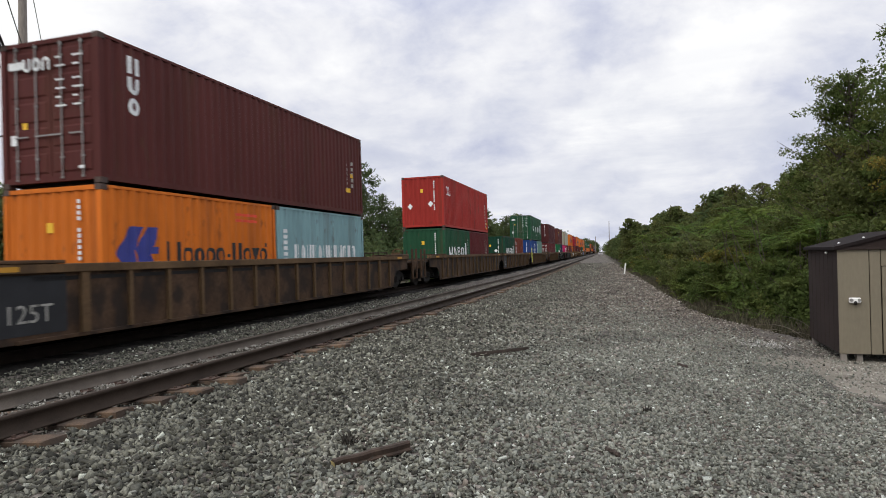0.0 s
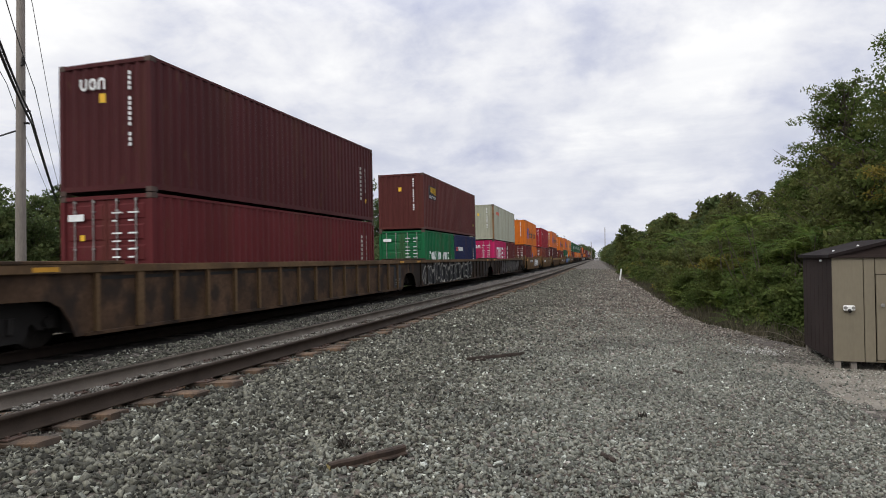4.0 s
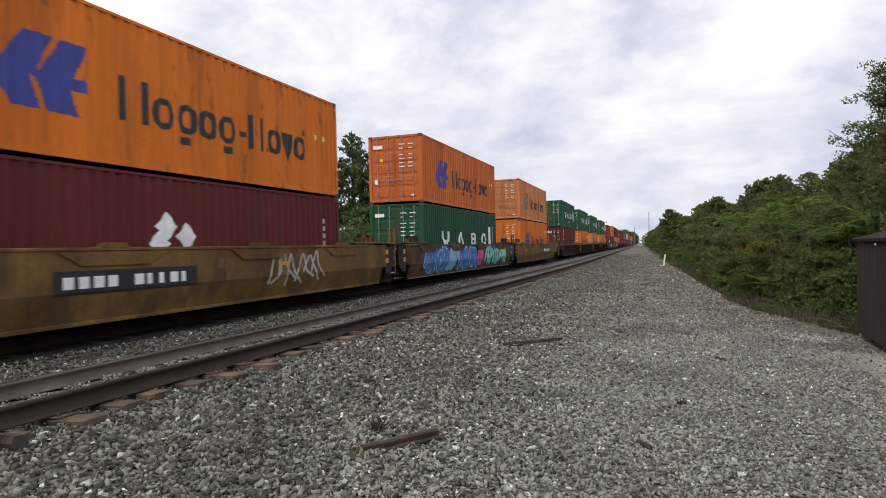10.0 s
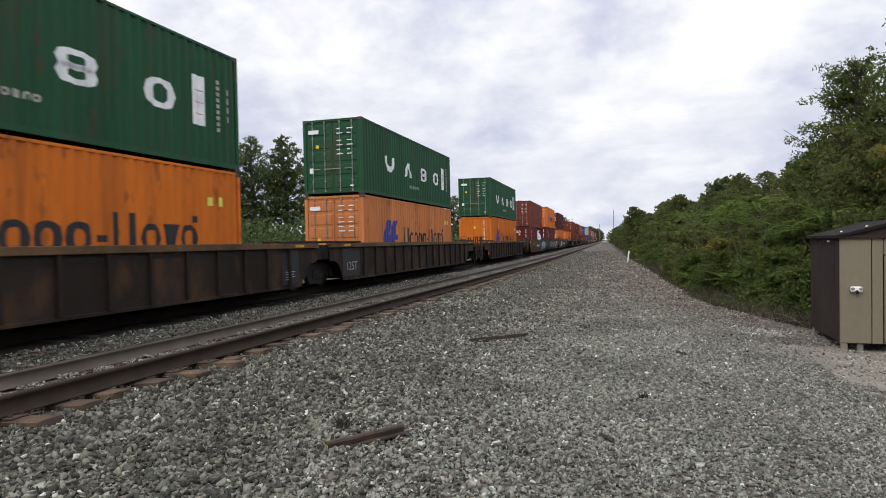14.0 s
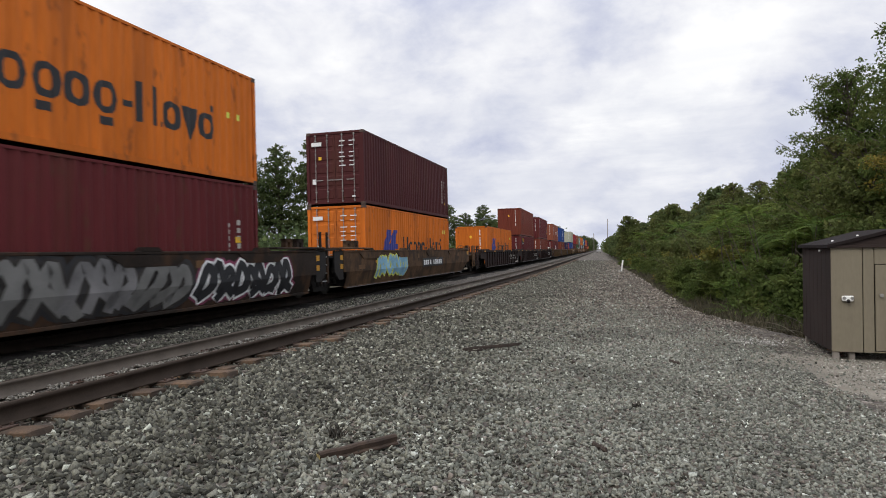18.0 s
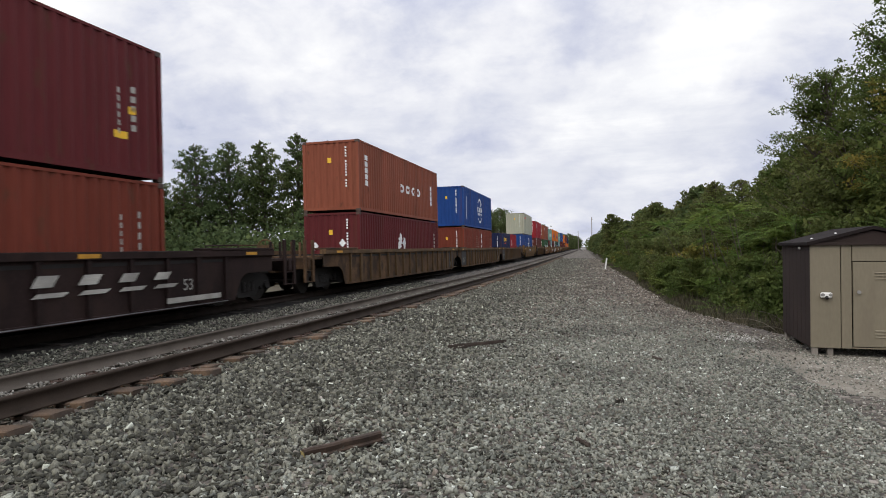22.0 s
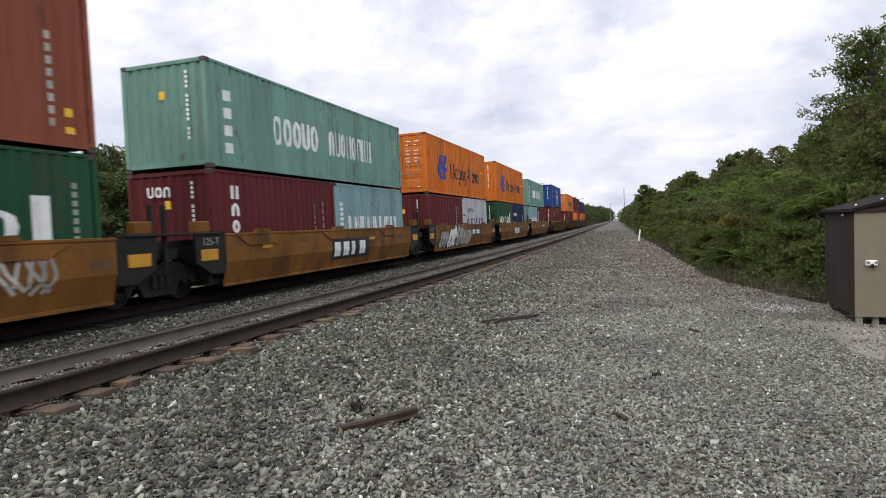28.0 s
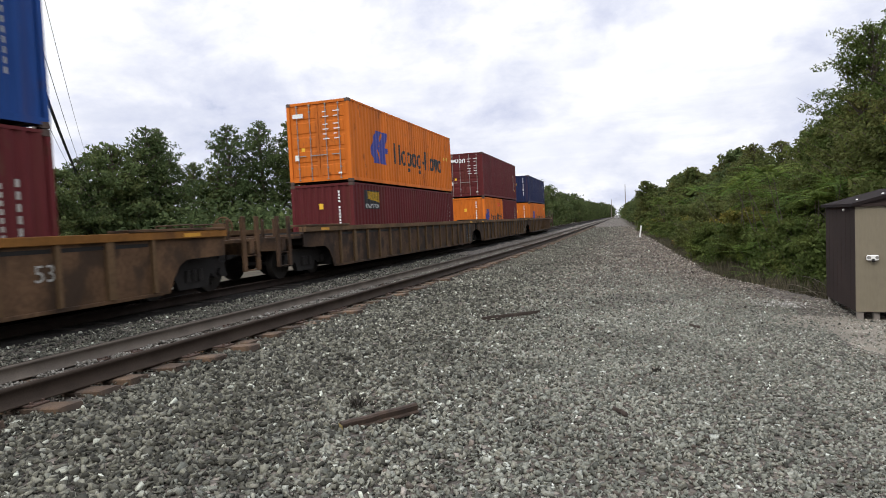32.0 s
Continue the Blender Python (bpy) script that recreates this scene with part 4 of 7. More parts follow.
    if kind == "grey_word":
        return [("navy", glyphs(1.0, 5.3, 0.98, 1.42, 5, 0.3, 0.28, 69)), ("navy", glyphs(1.1, 2.6, 1.75, 2.0, 4, 0.2, 0.24, 70) + [(0.35, 0.43, 1.55, 2.2), (0.2, 0.6, 1.55, 1.62)])]
    if kind == "placards":
        return [("white", diamond(5.2, 1.55, 0.3) + diamond(5.75, 1.35, 0.3) + diamond(5.0, 1.2, 0.28)), ("faded_white", column(11.3, 0.7, 2.0, 6, 0.07)), ("yellow", [(10.6, 10.95, 0.9, 1.1)])]
    return [("faded_white", column(L - 1.2, 0.8, 2.1, 8, 0.09) + column(L - 0.8, 1.1, 2.1, 5, 0.09)), ("yellow", [(L - 0.8, L - 0.62, 0.7, 0.85)])]


LIVERY_MESH = {}


def clusters(pieces):
    """Pieces that touch form one shape; shapes too small to tell apart stay together."""
    groups = []
    for p in pieces:
        z = p[2:]
        box = [p[0] - 0.02, p[1] + 0.02, min(z) - 0.02, max(z) + 0.02]
        hit = [g for g in groups if g[0][0] < box[1] and box[0] < g[0][1] and g[0][2] < box[3] and box[2] < g[0][3]]
        rows = [p]
        for g in hit:
            groups.remove(g)
            rows = g[1] + rows
            box = [min(box[0], g[0][0]), max(box[1], g[0][1]), min(box[2], g[0][2]), max(box[3], g[0][3])]
        groups.append((box, rows))
    big = [g[1] for g in groups if (g[0][1] - g[0][0]) * (g[0][3] - g[0][2]) > 0.07]
    small = [p for g in groups if (g[0][1] - g[0][0]) * (g[0][3] - g[0][2]) <= 0.07 for p in g[1]]
    return big, small


PLURAL = {"HC": "tall", "STD": "standard-height"}


def front_marks(H, door, seed):
    """Rows of plain white marks on the end that faces down the line."""
    rng = random.Random(seed)
    bm = bmesh.new()

    def dab(x0, x1, z0, z1, y=-0.045):
        v = [bm.verts.new(p) for p in ((x0, y, z0), (x1, y, z0), (x1, y, z1), (x0, y, z1))]
        bm.faces.new(v)

    if door:
        for k in range(6):
            z = H - 0.42 - k * 0.17 - (0.1 if k > 1 else 0)
            for x in (0.2, 0.62):
                w = rng.uniform(0.12, 0.28)
                dab(x, x + w, z, z + 0.035)
        dab(-0.98, -0.55, H - 0.55, H - 0.4)
        dab(0.72, 0.86, 0.3, 0.36)
        dab(-0.95, -0.8, 0.85, 1.05)
    else:
        for k in range(15):
            if k not in (4, 11):
                dab(0.63, 0.7, H - 0.35 - k * 0.11, H - 0.275 - k * 0.11, -0.006)
    return bm


def container(L, H, colour, end, marks, label, u, z, seed, end_word=""):
    """A container whose front corner passes as the train's point u; returns it with its point on the train."""
    P = PAINT[colour]
    ob = thing("shipping_container", label, "shipping container", group="containers on the train")
    side = shared(("side_panel", L, H), lambda: side_sheet(L, H))
    part("side_panel", side, P, ob)
    part("side_panel", side, P, ob, at=pose(0, 0, 0, 0, 0, 180))
    part("frame", shared(("frame", L, H), lambda: frame_shape(L, H)), P, ob)
    part("roof", shared(("roof", L, H), lambda: roof_shape(L, H)), P, ob)
    part("floor", shared(("floor", L), lambda: base_shape(L)), STEEL["grime"], ob)
    cast = shared(("corner_casting",), casting)
    for x in (-1, 1):
        for y in (-1, 1):
            for zz in (0.059, H - 0.059):
                part("corner_casting", cast, STEEL["casting"], ob, at=Matrix.Translation((x * (HALF_W - 0.079), y * (L / 2 - 0.087), zz)))
    front = Matrix.Translation((0, -L / 2 + 0.02, 0))
    back = Matrix.Translation((0, L / 2 - 0.02, 0)) @ Matrix.Rotation(math.pi, 4, "Z")
    sheet = shared(("end_panel", H), lambda: end_sheet(H))
    doors, wall = (front, back) if end == "door" else (back, front)
    part("end_panel", sheet, P, ob, at=wall)
    leaf = shared(("door", H), lambda: door_shape(H))
    bar = shared(("locking_bar", H), lambda: lock_bar(H))
    for s in (-1, 1):
        m = doors @ Matrix.Translation((s * (HALF_W - 0.125), 0, 0)) @ (Matrix.Identity(4) if s < 0 else Matrix.Diagonal((-1, 1, 1, 1)))
        d = part("door", leaf, P, ob, at=m)
        if end == "door":
            for x in (0.28, 0.78):
                part("locking_bar", bar, STEEL["galv"], d, at=Matrix.Translation((x, 0, 0)))
    tagged(part("data_plate", shared(("data_plate", H, end, seed % 3), lambda: front_marks(H, end == "door", seed % 3)), MARK["white"], ob, at=front), kind="stuff")
    if end == "panel":
        part("warning_plate", shared(("warning_plate",), lambda: boxes((-0.13, 0.03, -0.008, -0.004, 0, 0.2))), MARK["yellow"], ob, at=front @ Matrix.Translation((0, 0, H - 0.9)))
    else:
        part("warning_plate", shared(("small_warning_plate",), lambda: boxes((-0.07, 0.05, -0.008, -0.004, 0, 0.13))), MARK["yellow"], ob, at=front @ Matrix.Translation((-0.62, -0.003, H * (0.62 if seed % 2 else 0.4))))
    if colour == "cream" and u < 200:
        for x in (-HALF_W + 0.06, HALF_W - 0.06):
            part("corner_post", shared(("corner_post", H), lambda: boxes((-0.063, 0.063, -0.004, 0.11, 0.12, H - 0.12))), RUSTY_POST, ob, "rust-stained corner post", Matrix.Translation((x, -L / 2, 0)))
    if end_word == "word":
        me = shared(("end_word",), lambda: word_on_end())
        part("end_lettering", me, MARK["white"], ob, at=front @ Matrix.Translation((-0.62, -0.046, H - 0.62)))
    if end_word == "diamonds":
        me = shared(("end_diamonds",), diamonds_on_end)
        part("placard", me, MARK["white"], ob, at=front @ Matrix.Translation((0, -0.008, 0)))
    for k, (c, pieces) in enumerate(livery(marks, L, H)):
        key = (marks, L, H, k)
        if key not in LIVERY_MESH:
            big, small = clusters([(p[0] - L / 2, p[1] - L / 2, *p[2:]) for p in pieces])
            LIVERY_MESH[key] = [mesh_of("letter_shape", sheet_marks(g)) for g in big] + [mesh_of("data_plate", sheet_marks(small)) if small else None]
        for me in LIVERY_MESH[key][:-1]:
            part("letter_shape", me, MARK[c], ob)
        if LIVERY_MESH[key][-1]:
            tagged(part("data_plate", LIVERY_MESH[key][-1], MARK[c], ob), kind="stuff")
    MOVING.append((ob, u + L / 2, z))
    return ob


def word_on_end():
    bm = bmesh.new()
    for a in glyphs(0, 0.72, 0, 0.26, 3, 0.16, 0.3, 77):
        v = [bm.verts.new((x, 0, z)) for x, z in ((a[0], a[2]), (a[1], a[2]), (a[1], a[3]), (a[0], a[3]))]
        bm.faces.new(v)
    return bm


def diamonds_on_end():
    bm = bmesh.new()
    for x, z in ((-0.75, 1.25), (0.45, 1.35)):
        bm.faces.new([bm.verts.new((x + a * 0.15, 0, z + b * 0.17)) for a, b in ((-1, 0), (0, -1), (1, 0), (0, 1))])
    return bm


def tank_container(u, z):
    L, H = 6.058, STD
    ob = thing("tank_container", "white cylindrical tank held in a blue-grey steel frame", "tank container", group="containers on the train")
    w, l = HALF_W, L / 2
    bm = boxes(*[(*sorted((sx * w, sx * (w - 0.12))), *sorted((sy * l, sy * (l - 0.12))), 0, H) for sx in (-1, 1) for sy in (-1, 1)],
               *[(*sorted((sx * w, sx * (w - 0.1))), -l, l, 0.02, 0.14) for sx in (-1, 1)],
               *[(-w, w, *sorted((sy * l, sy * (l - 0.1))), zz, zz + 0.1) for sy in (-1, 1) for zz in (0.02, H - 0.12)])
    part("frame", bm, PAINT["navy"], ob, "dark blue steel frame")
    bm = bmesh.new()
    n, rows = 28, [(-l + 0.22, 0.55), (-l + 0.3, 0.85), (-l + 0.5, 1.08), (-l + 0.75, 1.13), (l - 0.75, 1.13), (l - 0.5, 1.08), (l - 0.3, 0.85), (l - 0.22, 0.55)]
    rings = [[bm.verts.new((r * math.cos(k * math.tau / n), y, 1.32 + r * math.sin(k * math.tau / n))) for k in range(n)] for y, r in rows]
    for a, b in zip(rings, rings[1:]):
        for k in range(n):
            bm.faces.new((a[k], a[(k + 1) % n], b[(k + 1) % n], b[k])).smooth = True
    bm.faces.new(rings[0]), bm.faces.new(rings[-1][::-1])
    part("tank", bm, WHITE_PAINT, ob, "white insulated tank")
    for y in (-1.5, -0.4, 0.7, 1.8):
        bm = bmesh.new()
        a = [[bm.verts.new((r * math.cos(k * math.tau / n), yy, 1.32 + r * math.sin(k * math.tau / n))) for k in range(n)] for yy, r in ((y, 1.138), (y + 0.05, 1.138))]
        for k in range(n):
            bm.faces.new((a[0][k], a[0][(k + 1) % n], a[1][(k + 1) % n], a[1][k]))
        part("band", bm, STEEL["galv"], ob)
    for k in range(4):
        bm = bmesh.new()
        zz = 1.05 + k * 0.28
        x = math.sqrt(max(1.145 ** 2 - (zz - 1.32) ** 2, 0.2))
        x2 = math.sqrt(max(1.145 ** 2 - (zz + 0.18 - 1.32) ** 2, 0.2))
        bm.faces.new([bm.verts.new(p) for p in ((x, -2.0, zz), (x, -1.88, zz), (x2, -1.88, zz + 0.18), (x2, -2.0, zz + 0.18))])
        part("letter_shape", bm, MARK["black"], ob)
    MOVING.append((ob, u + L / 2, z))
    return ob


MOVING = []      # thing, its point on the train, its height over the rails

# ---- well cars ----
WHEEL_R = 0.46
SPIN = []        # wheelset, its point on the train


def side_outline(hw, f, r, style, low=0.18):
    """The side sill's outline in (y, z); f and r: how far it runs over the bogie at the two ends."""
    top = 1.43 if style == "rib" else 1.5
    if style == "rib":
        def end(e, s):
            w = hw + (0.4 if e < hw + 1.6 else 0.15)
            return [(s * w, low), (s * (w + 0.12), 0.45), (s * (w + 0.3), 0.72), (s * (w + 0.55), 0.84), (s * e, 0.86), (s * e, top)]
    else:
        end = lambda e, s: [(s * hw, low), (s * (hw + 0.35), 0.35), (s * (hw + 0.75), 0.8), (s * e, 0.95), (s * e, top)]
    return end(r, 1) + end(f, -1)[::-1]


def bogie_shapes():
    def side_frame():
        bm = bmesh.new()
        prism(bm, [(-1.18, 0.34), (-1.1, 0.66), (-0.6, 0.82), (0.6, 0.82), (1.1, 0.66), (1.18, 0.34), (0.72, 0.34), (0.6, 0.46), (0.45, 0.16), (-0.45, 0.16), (-0.6, 0.46), (-0.72, 0.34)], 0.98, 1.12)
        for y in (-0.2, 0.0, 0.2):
            cyl(bm, (1.13, y, 0.32), (1.13, y, 0.58), 0.07, n=8)
        for y in (-0.9, 0.9):
            cyl(bm, (1.08, y, 0.46), (1.2, y, 0.46), 0.11, n=10)
        return bm

    def wheelset():
        bm = bmesh.new()
        cyl(bm, (-1.1, 0, 0), (1.1, 0, 0), 0.08, n=8)
        for s in (-1, 1):
            cyl(bm, (s * 0.70, 0, 0), (s * 0.84, 0, 0), WHEEL_R, n=24)
            cyl(bm, (s * 0.68, 0, 0), (s * 0.705, 0, 0), WHEEL_R + 0.028, n=24)
            cyl(bm, (s * 0.84, 0, 0), (s * 0.87, 0, 0), 0.14, n=10)
            for k in range(4):
                a = k * math.pi / 2
                cyl(bm, (s * 0.84, 0.26 * math.cos(a), 0.26 * math.sin(a)), (s * 0.848, 0.26 * math.cos(a), 0.26 * math.sin(a)), 0.05, n=8)
        return bm

    SHAPES["side_frame"] = mesh_of("side_frame", side_frame())
    me = mesh_of("wheelset", wheelset(), STEEL["wheel"])
    SHAPES["wheelset"] = me
    SHAPES["bolster"] = mesh_of("bogie", boxes((-1.0, 1.0, -0.2, 0.2, 0.45, 0.75), (-0.25, 0.25, -0.25, 0.25, 0.75, 0.92), (-1.3, 1.3, -0.35, 0.35, 0.92, 1.12)))


def add_bogie(car, y, u):
    b = part("bogie", SHAPES["bolster"], STEEL["grime"], car, "grimy cast-steel bogie", Matrix.Translation((0, y, 0)))
    part("side_frame", SHAPES["side_frame"], STEEL["grime"], b)
    part("side_frame", SHAPES["side_frame"], STEEL["grime"], b, at=pose(0, 0, 0, 0, 0, 180))
    for o in (-0.9, 0.9):
        w = part("wheelset", SHAPES["wheelset"], STEEL["wheel"], b, at=Matrix.Translation((0, o, WHEEL_R)))
        SPIN.append((w, u + y + o, Vector((0, o, WHEEL_R))))


def writing(text, size, m, material, parent):
    cu = bpy.data.curves.new("lettering", "FONT")
    cu.body, cu.size, cu.extrude = text, size, 0.001
    tmp = bpy.data.objects.new("lettering", cu)
    scene.collection.objects.link(tmp)
    bpy.context.view_layer.update()
    me = bpy.data.meshes.new_from_object(tmp)
    bpy.data.objects.remove(tmp)
    me.materials.clear()
    part("lettering", me, material, parent, at=m)


FOLD, LEAN = 0.74, 0.15 / 0.54


def fold_down(bm):
    """Lay paint over the fold of a smooth side: below it the plate leans inwards."""
    bmesh.ops.bisect_plane(bm, geom=bm.verts[:] + bm.edges[:] + bm.faces[:], plane_co=(0, 0, FOLD), plane_no=(0, 0, 1))
    for v in bm.verts:
        if v.co.z < FOLD:
            v.co.x -= LEAN * (FOLD - v.co.z)


def scrawl(car, x, y0, y1, z0, z1, colours, seed, folded=False, ribs=(), fat=0.13):
    """Sprayed fat strokes without a meaning. Colours: ground (where there are three), fills, outline; one colour: thin strokes alone."""
    rng = random.Random(seed)
    high = z1 - z0
    n = max(2, round((y1 - y0) / (high * 1.45)))
    w = (y1 - y0) / n

    def smooth(rows):
        pts = [Vector(p) for p in rows]
        out = []
        for i in range(len(pts) - 1):
            p0, p1, p2, p3 = pts[max(i - 1, 0)], pts[i], pts[i + 1], pts[min(i + 2, len(pts) - 1)]
            for k in range(5):
                t = k / 5
                out.append(0.5 * (2 * p1 + (p2 - p0) * t + (2 * p0 - 5 * p1 + 4 * p2 - p3) * t * t + (3 * p1 - p0 - 3 * p2 + p3) * t ** 3))
        return out + [pts[-1]]

    def band(bm, rows, xx, wide):
        last = None
        for i, p in enumerate(rows):
            d = rows[min(i + 1, len(rows) - 1)] - rows[max(i - 1, 0)]
            if d.length < 1e-4:
                continue
            nrm = Vector((-d.y, d.x)).normalized() * wide
            if i in (0, len(rows) - 1):
                p = p + d.normalized() * wide * (0.8 if i else -0.8)
            clampz = lambda q: (xx, q.x, min(max(q.y, z0 - 0.04), z1 + 0.04))
            v = [bm.verts.new(clampz(p - nrm)), bm.verts.new(clampz(p + nrm))]
            if last:
                bm.faces.new((last[0], last[1], v[1], v[0]))
            last = v

    def lay(bm, c):
        for y in ribs:
            for e in (-0.05, -0.046, 0.046, 0.05):
                bmesh.ops.bisect_plane(bm, geom=bm.verts[:] + bm.edges[:] + bm.faces[:], plane_co=(0, y + e, 0), plane_no=(0, 1, 0))
            for v in bm.verts:
                if abs(v.co.y - y) < 0.0475:
                    v.co.x += 0.07
        if folded:
            fold_down(bm)
        part("graffiti", bm, MARK[c], car, "sprayed graffiti shape")

    wide = fat * min(high, w)
    strokes = []
    for k in range(n):
        slant, sway = rng.uniform(-0.12, 0.22), rng.uniform(-0.06, 0.06)
        for j in range(3):
            # hooks and bends flung across the width of one shape
            b0, turn = rng.uniform(0.0, 0.35), rng.choice((-1, 1))
            rows = [(-0.12 + 0.3 * j, b0), (0.1 + 0.28 * j, rng.uniform(0.75, 1.0)), (0.3 + 0.25 * j, rng.uniform(0.35, 0.6)), (0.3 + 0.25 * j + 0.32 * turn, rng.uniform(0.0, 0.2))]
            pts = [(y0 + k * w + w * min(max(a, -0.15), 1.1) + slant * high * (b - 0.5), z0 + high * (0.06 + 0.88 * b + sway)) for a, b in rows]
            strokes.append((k, smooth(pts)))
    if len(colours) == 1:
        bm = bmesh.new()
        for k, rows in strokes:
            band(bm, rows, x + 0.004 + 0.0004 * k, 0.035)
        return lay(bm, colours[0])
    if len(colours) > 2:
        bm = bmesh.new()
        for i, (k, rows) in enumerate(strokes):
            band(bm, rows, x + 0.002 + 0.0001 * i, wide * 1.9)
        lay(bm, colours[0])
    for i, (k, rows) in enumerate(strokes):
        bm = bmesh.new()
        band(bm, rows, x + 0.008 + 0.0004 * k, wide * 1.2 + 0.02)
        lay(bm, colours[-1])
        bm = bmesh.new()
        band(bm, rows, x + 0.014 + 0.0006 * i, wide * 0.86)
        lay(bm, colours[1 + k % (len(colours) - 2)] if len(colours) > 2 else colours[0])


def well_car(u, kind, style, colour, front, rear, look_like="", spray=None, plate=None, sign=None, chord="", name_row=False, grab=False):
    """One unit of a double-stack car. u: the train's point at the unit's middle; front, rear: 'joint' or 'coupler'."""
    S = STEEL[colour]
    words = {"brown": "rust-brown", "tan": "dirty tan", "dark": "dark weathered brown", "plum": "dark maroon-brown", "yellow": "grimy yellow", "gold": "golden-yellow"}[colour]
    car = thing("well_car", "%s steel well car %s%s" % (words, "with ribbed sides" if style == "rib" else "with smooth sides", look_like), "railway wagon", group="well cars of the train")
    hw = 8.15 if kind == 53 else 6.45
    mid = 9.75 if kind == 53 else 7.8
    over = {"joint": hw + (1.35 if style == "rib" else 1.05), "coupler": hw + 1.95}
    end = {"joint": mid - 0.25, "coupler": (11.25 if kind == 53 else 9.35)}
    f, r = over[front], over[rear]
    heavy = chord == "yellow"
    top = 1.36 if heavy else 1.43 if style == "rib" else 1.4 if colour == "gold" else 1.48
    x_out = 1.5 if style == "rib" else 1.53
    gold = colour == "gold"
    if style == "rib":
        outline = side_outline(hw, f, r, style)
        for s in (-1, 1):
            bm = bmesh.new()
            prism(bm, outline, s * (x_out - 0.03), s * x_out)
            part("side_sill", bm, S, car)
            x0, x1 = sorted((s * (x_out - 0.14), s * (x_out + 0.085)))
            part("top_chord", rounded(x0, x1, -f, r, top - (0.24 if heavy else 0.14), top + 0.012, 0.01), STEEL["pale_chord"] if heavy else STEEL[chord] if chord else STEEL["rib_tan"], car)
            x0, x1 = sorted((s * (x_out - 0.1), s * (x_out + 0.03)))
            part("bottom_chord", rounded(x0, x1, -hw + 0.05, hw - 0.05, 0.165, 0.235, 0.008), S, car)
    else:
        # upper plate upright, lower plate folded inwards, a flange along the bottom
        def reach(kind_of_end):
            if kind_of_end == "joint":
                return (hw - 0.35, hw - 0.35) if gold else (hw + 0.3, hw + 0.62)
            return (hw, hw + 1.45)
        (f_low, f_top), (r_low, r_top) = reach(front), reach(rear)
        f, r = f_top, r_top
        fold = 0.74
        for s in (-1, 1):
            bm = bmesh.new()
            prism(bm, [(-f_top, fold), (r_top, fold), (r_top, top), (-f_top, top)], s * (x_out - 0.03), s * x_out)
            part("side_sill", bm, S, car)
            bm = bmesh.new()
            for x in (x_out, x_out - 0.03):
                pts = [(s * x, -f_top + (0.3 if f_low != f_top else 0), fold), (s * x, r_top - (0.3 if r_low != r_top else 0), fold), (s * (x - 0.15), r_low, 0.2), (s * (x - 0.15), -f_low, 0.2)]
                bm.faces.new([bm.verts.new(p) for p in (pts if x == x_out else pts[::-1])])
            part("lower_plate", bm, S, car)
            x0, x1 = sorted((s * (x_out - 0.2), s * (x_out - 0.10)))
            part("flange", rounded(x0, x1, -f_low + 0.02, r_low - 0.02, 0.165, 0.235, 0.008), S, car)
            if s > 0 and colour == "tan":
                part("edge_line", boxes((x_out - 0.098, x_out - 0.094, -f_low + 0.1, r_low - 0.1, 0.178, 0.2)), MARK["haze"], car, "worn white line")
            x0, x1 = sorted((s * (x_out - 0.14), s * (x_out + 0.02)))
            part("top_chord", rounded(x0, x1, -f_top, r_top, top - 0.05, top + 0.012, 0.01), S, car)
        rng = random.Random(int(u))
        spots = (-0.78, -0.3, 0.22, 0.72) if kind == 53 else (-0.7, -0.05, 0.62)
        for q in spots:
            y = q * hw
            bm = bmesh.new()
            prism(bm, [(y - 1.15, top - 0.06), (y + 1.15, top - 0.06), (y + 0.72, top - 0.3), (y - 0.72, top - 0.3)], x_out + 0.001, x_out + 0.03)
            part("pressed_panel", bm, S, car)
        for k in range(5):
            y, w, z = (-0.85 + 0.42 * k + rng.uniform(-0.1, 0.1)) * hw, rng.uniform(0.25, 0.6), rng.uniform(0.8, 1.15)
            part("patch", boxes((x_out + 0.001, x_out + 0.004, y, y + w, z, z + rng.uniform(0.12, 0.22))), STEEL["patch"], car, "dull repainted patch")
        for q in (-0.5, 0.05, 0.48):
            part("seam", boxes((x_out + 0.001, x_out + 0.006, q * hw, q * hw + 0.03, fold + 0.01, top - 0.06)), S, car)
        writing(rng.choice("BE"), 0.26, Matrix.Translation((x_out + 0.006, hw * rng.uniform(0.3, 0.4), 0.9)) @ pose(0, 0, 0, 90, 0, 90), MARK["black"], car)
    rib_rows = []
    if style == "rib":
        rib = shared(("rib", hw), lambda: rib_shape())
        n = int(2 * (hw - 0.3) / 1.02)
        for k in range(n + 1):
            y = -hw + 0.28 + k * (2 * hw - 0.56) / n
            wide = k in (1, n - 1)
            rib_rows.append(y)
            if k < n:
                part("slot", shared(("slot", hw), lambda: boxes((0.001, 0.006, 0.08, (2 * hw - 0.56) / n - 0.08, top - 0.27, top - 0.2))), STEEL["grime"], car, at=Matrix.Translation((x_out, y, 0)))
            if heavy:
                part("foot", rounded(x_out - 0.05, x_out + 0.075, y - 0.16, y + 0.16, 0.05, 0.3, 0.03), S, car)
            if (not heavy or k % 2 == 0) and not (k == 0 and sign and sign[0] == "125T"):
                part("rib", rib, STEEL["rib_tan"] if colour in ("brown", "tan", "yellow") else S, car, at=Matrix.Translation((x_out, y, 0)) @ Matrix.Diagonal((1, 1.9 if wide else 1, 1, 1)))
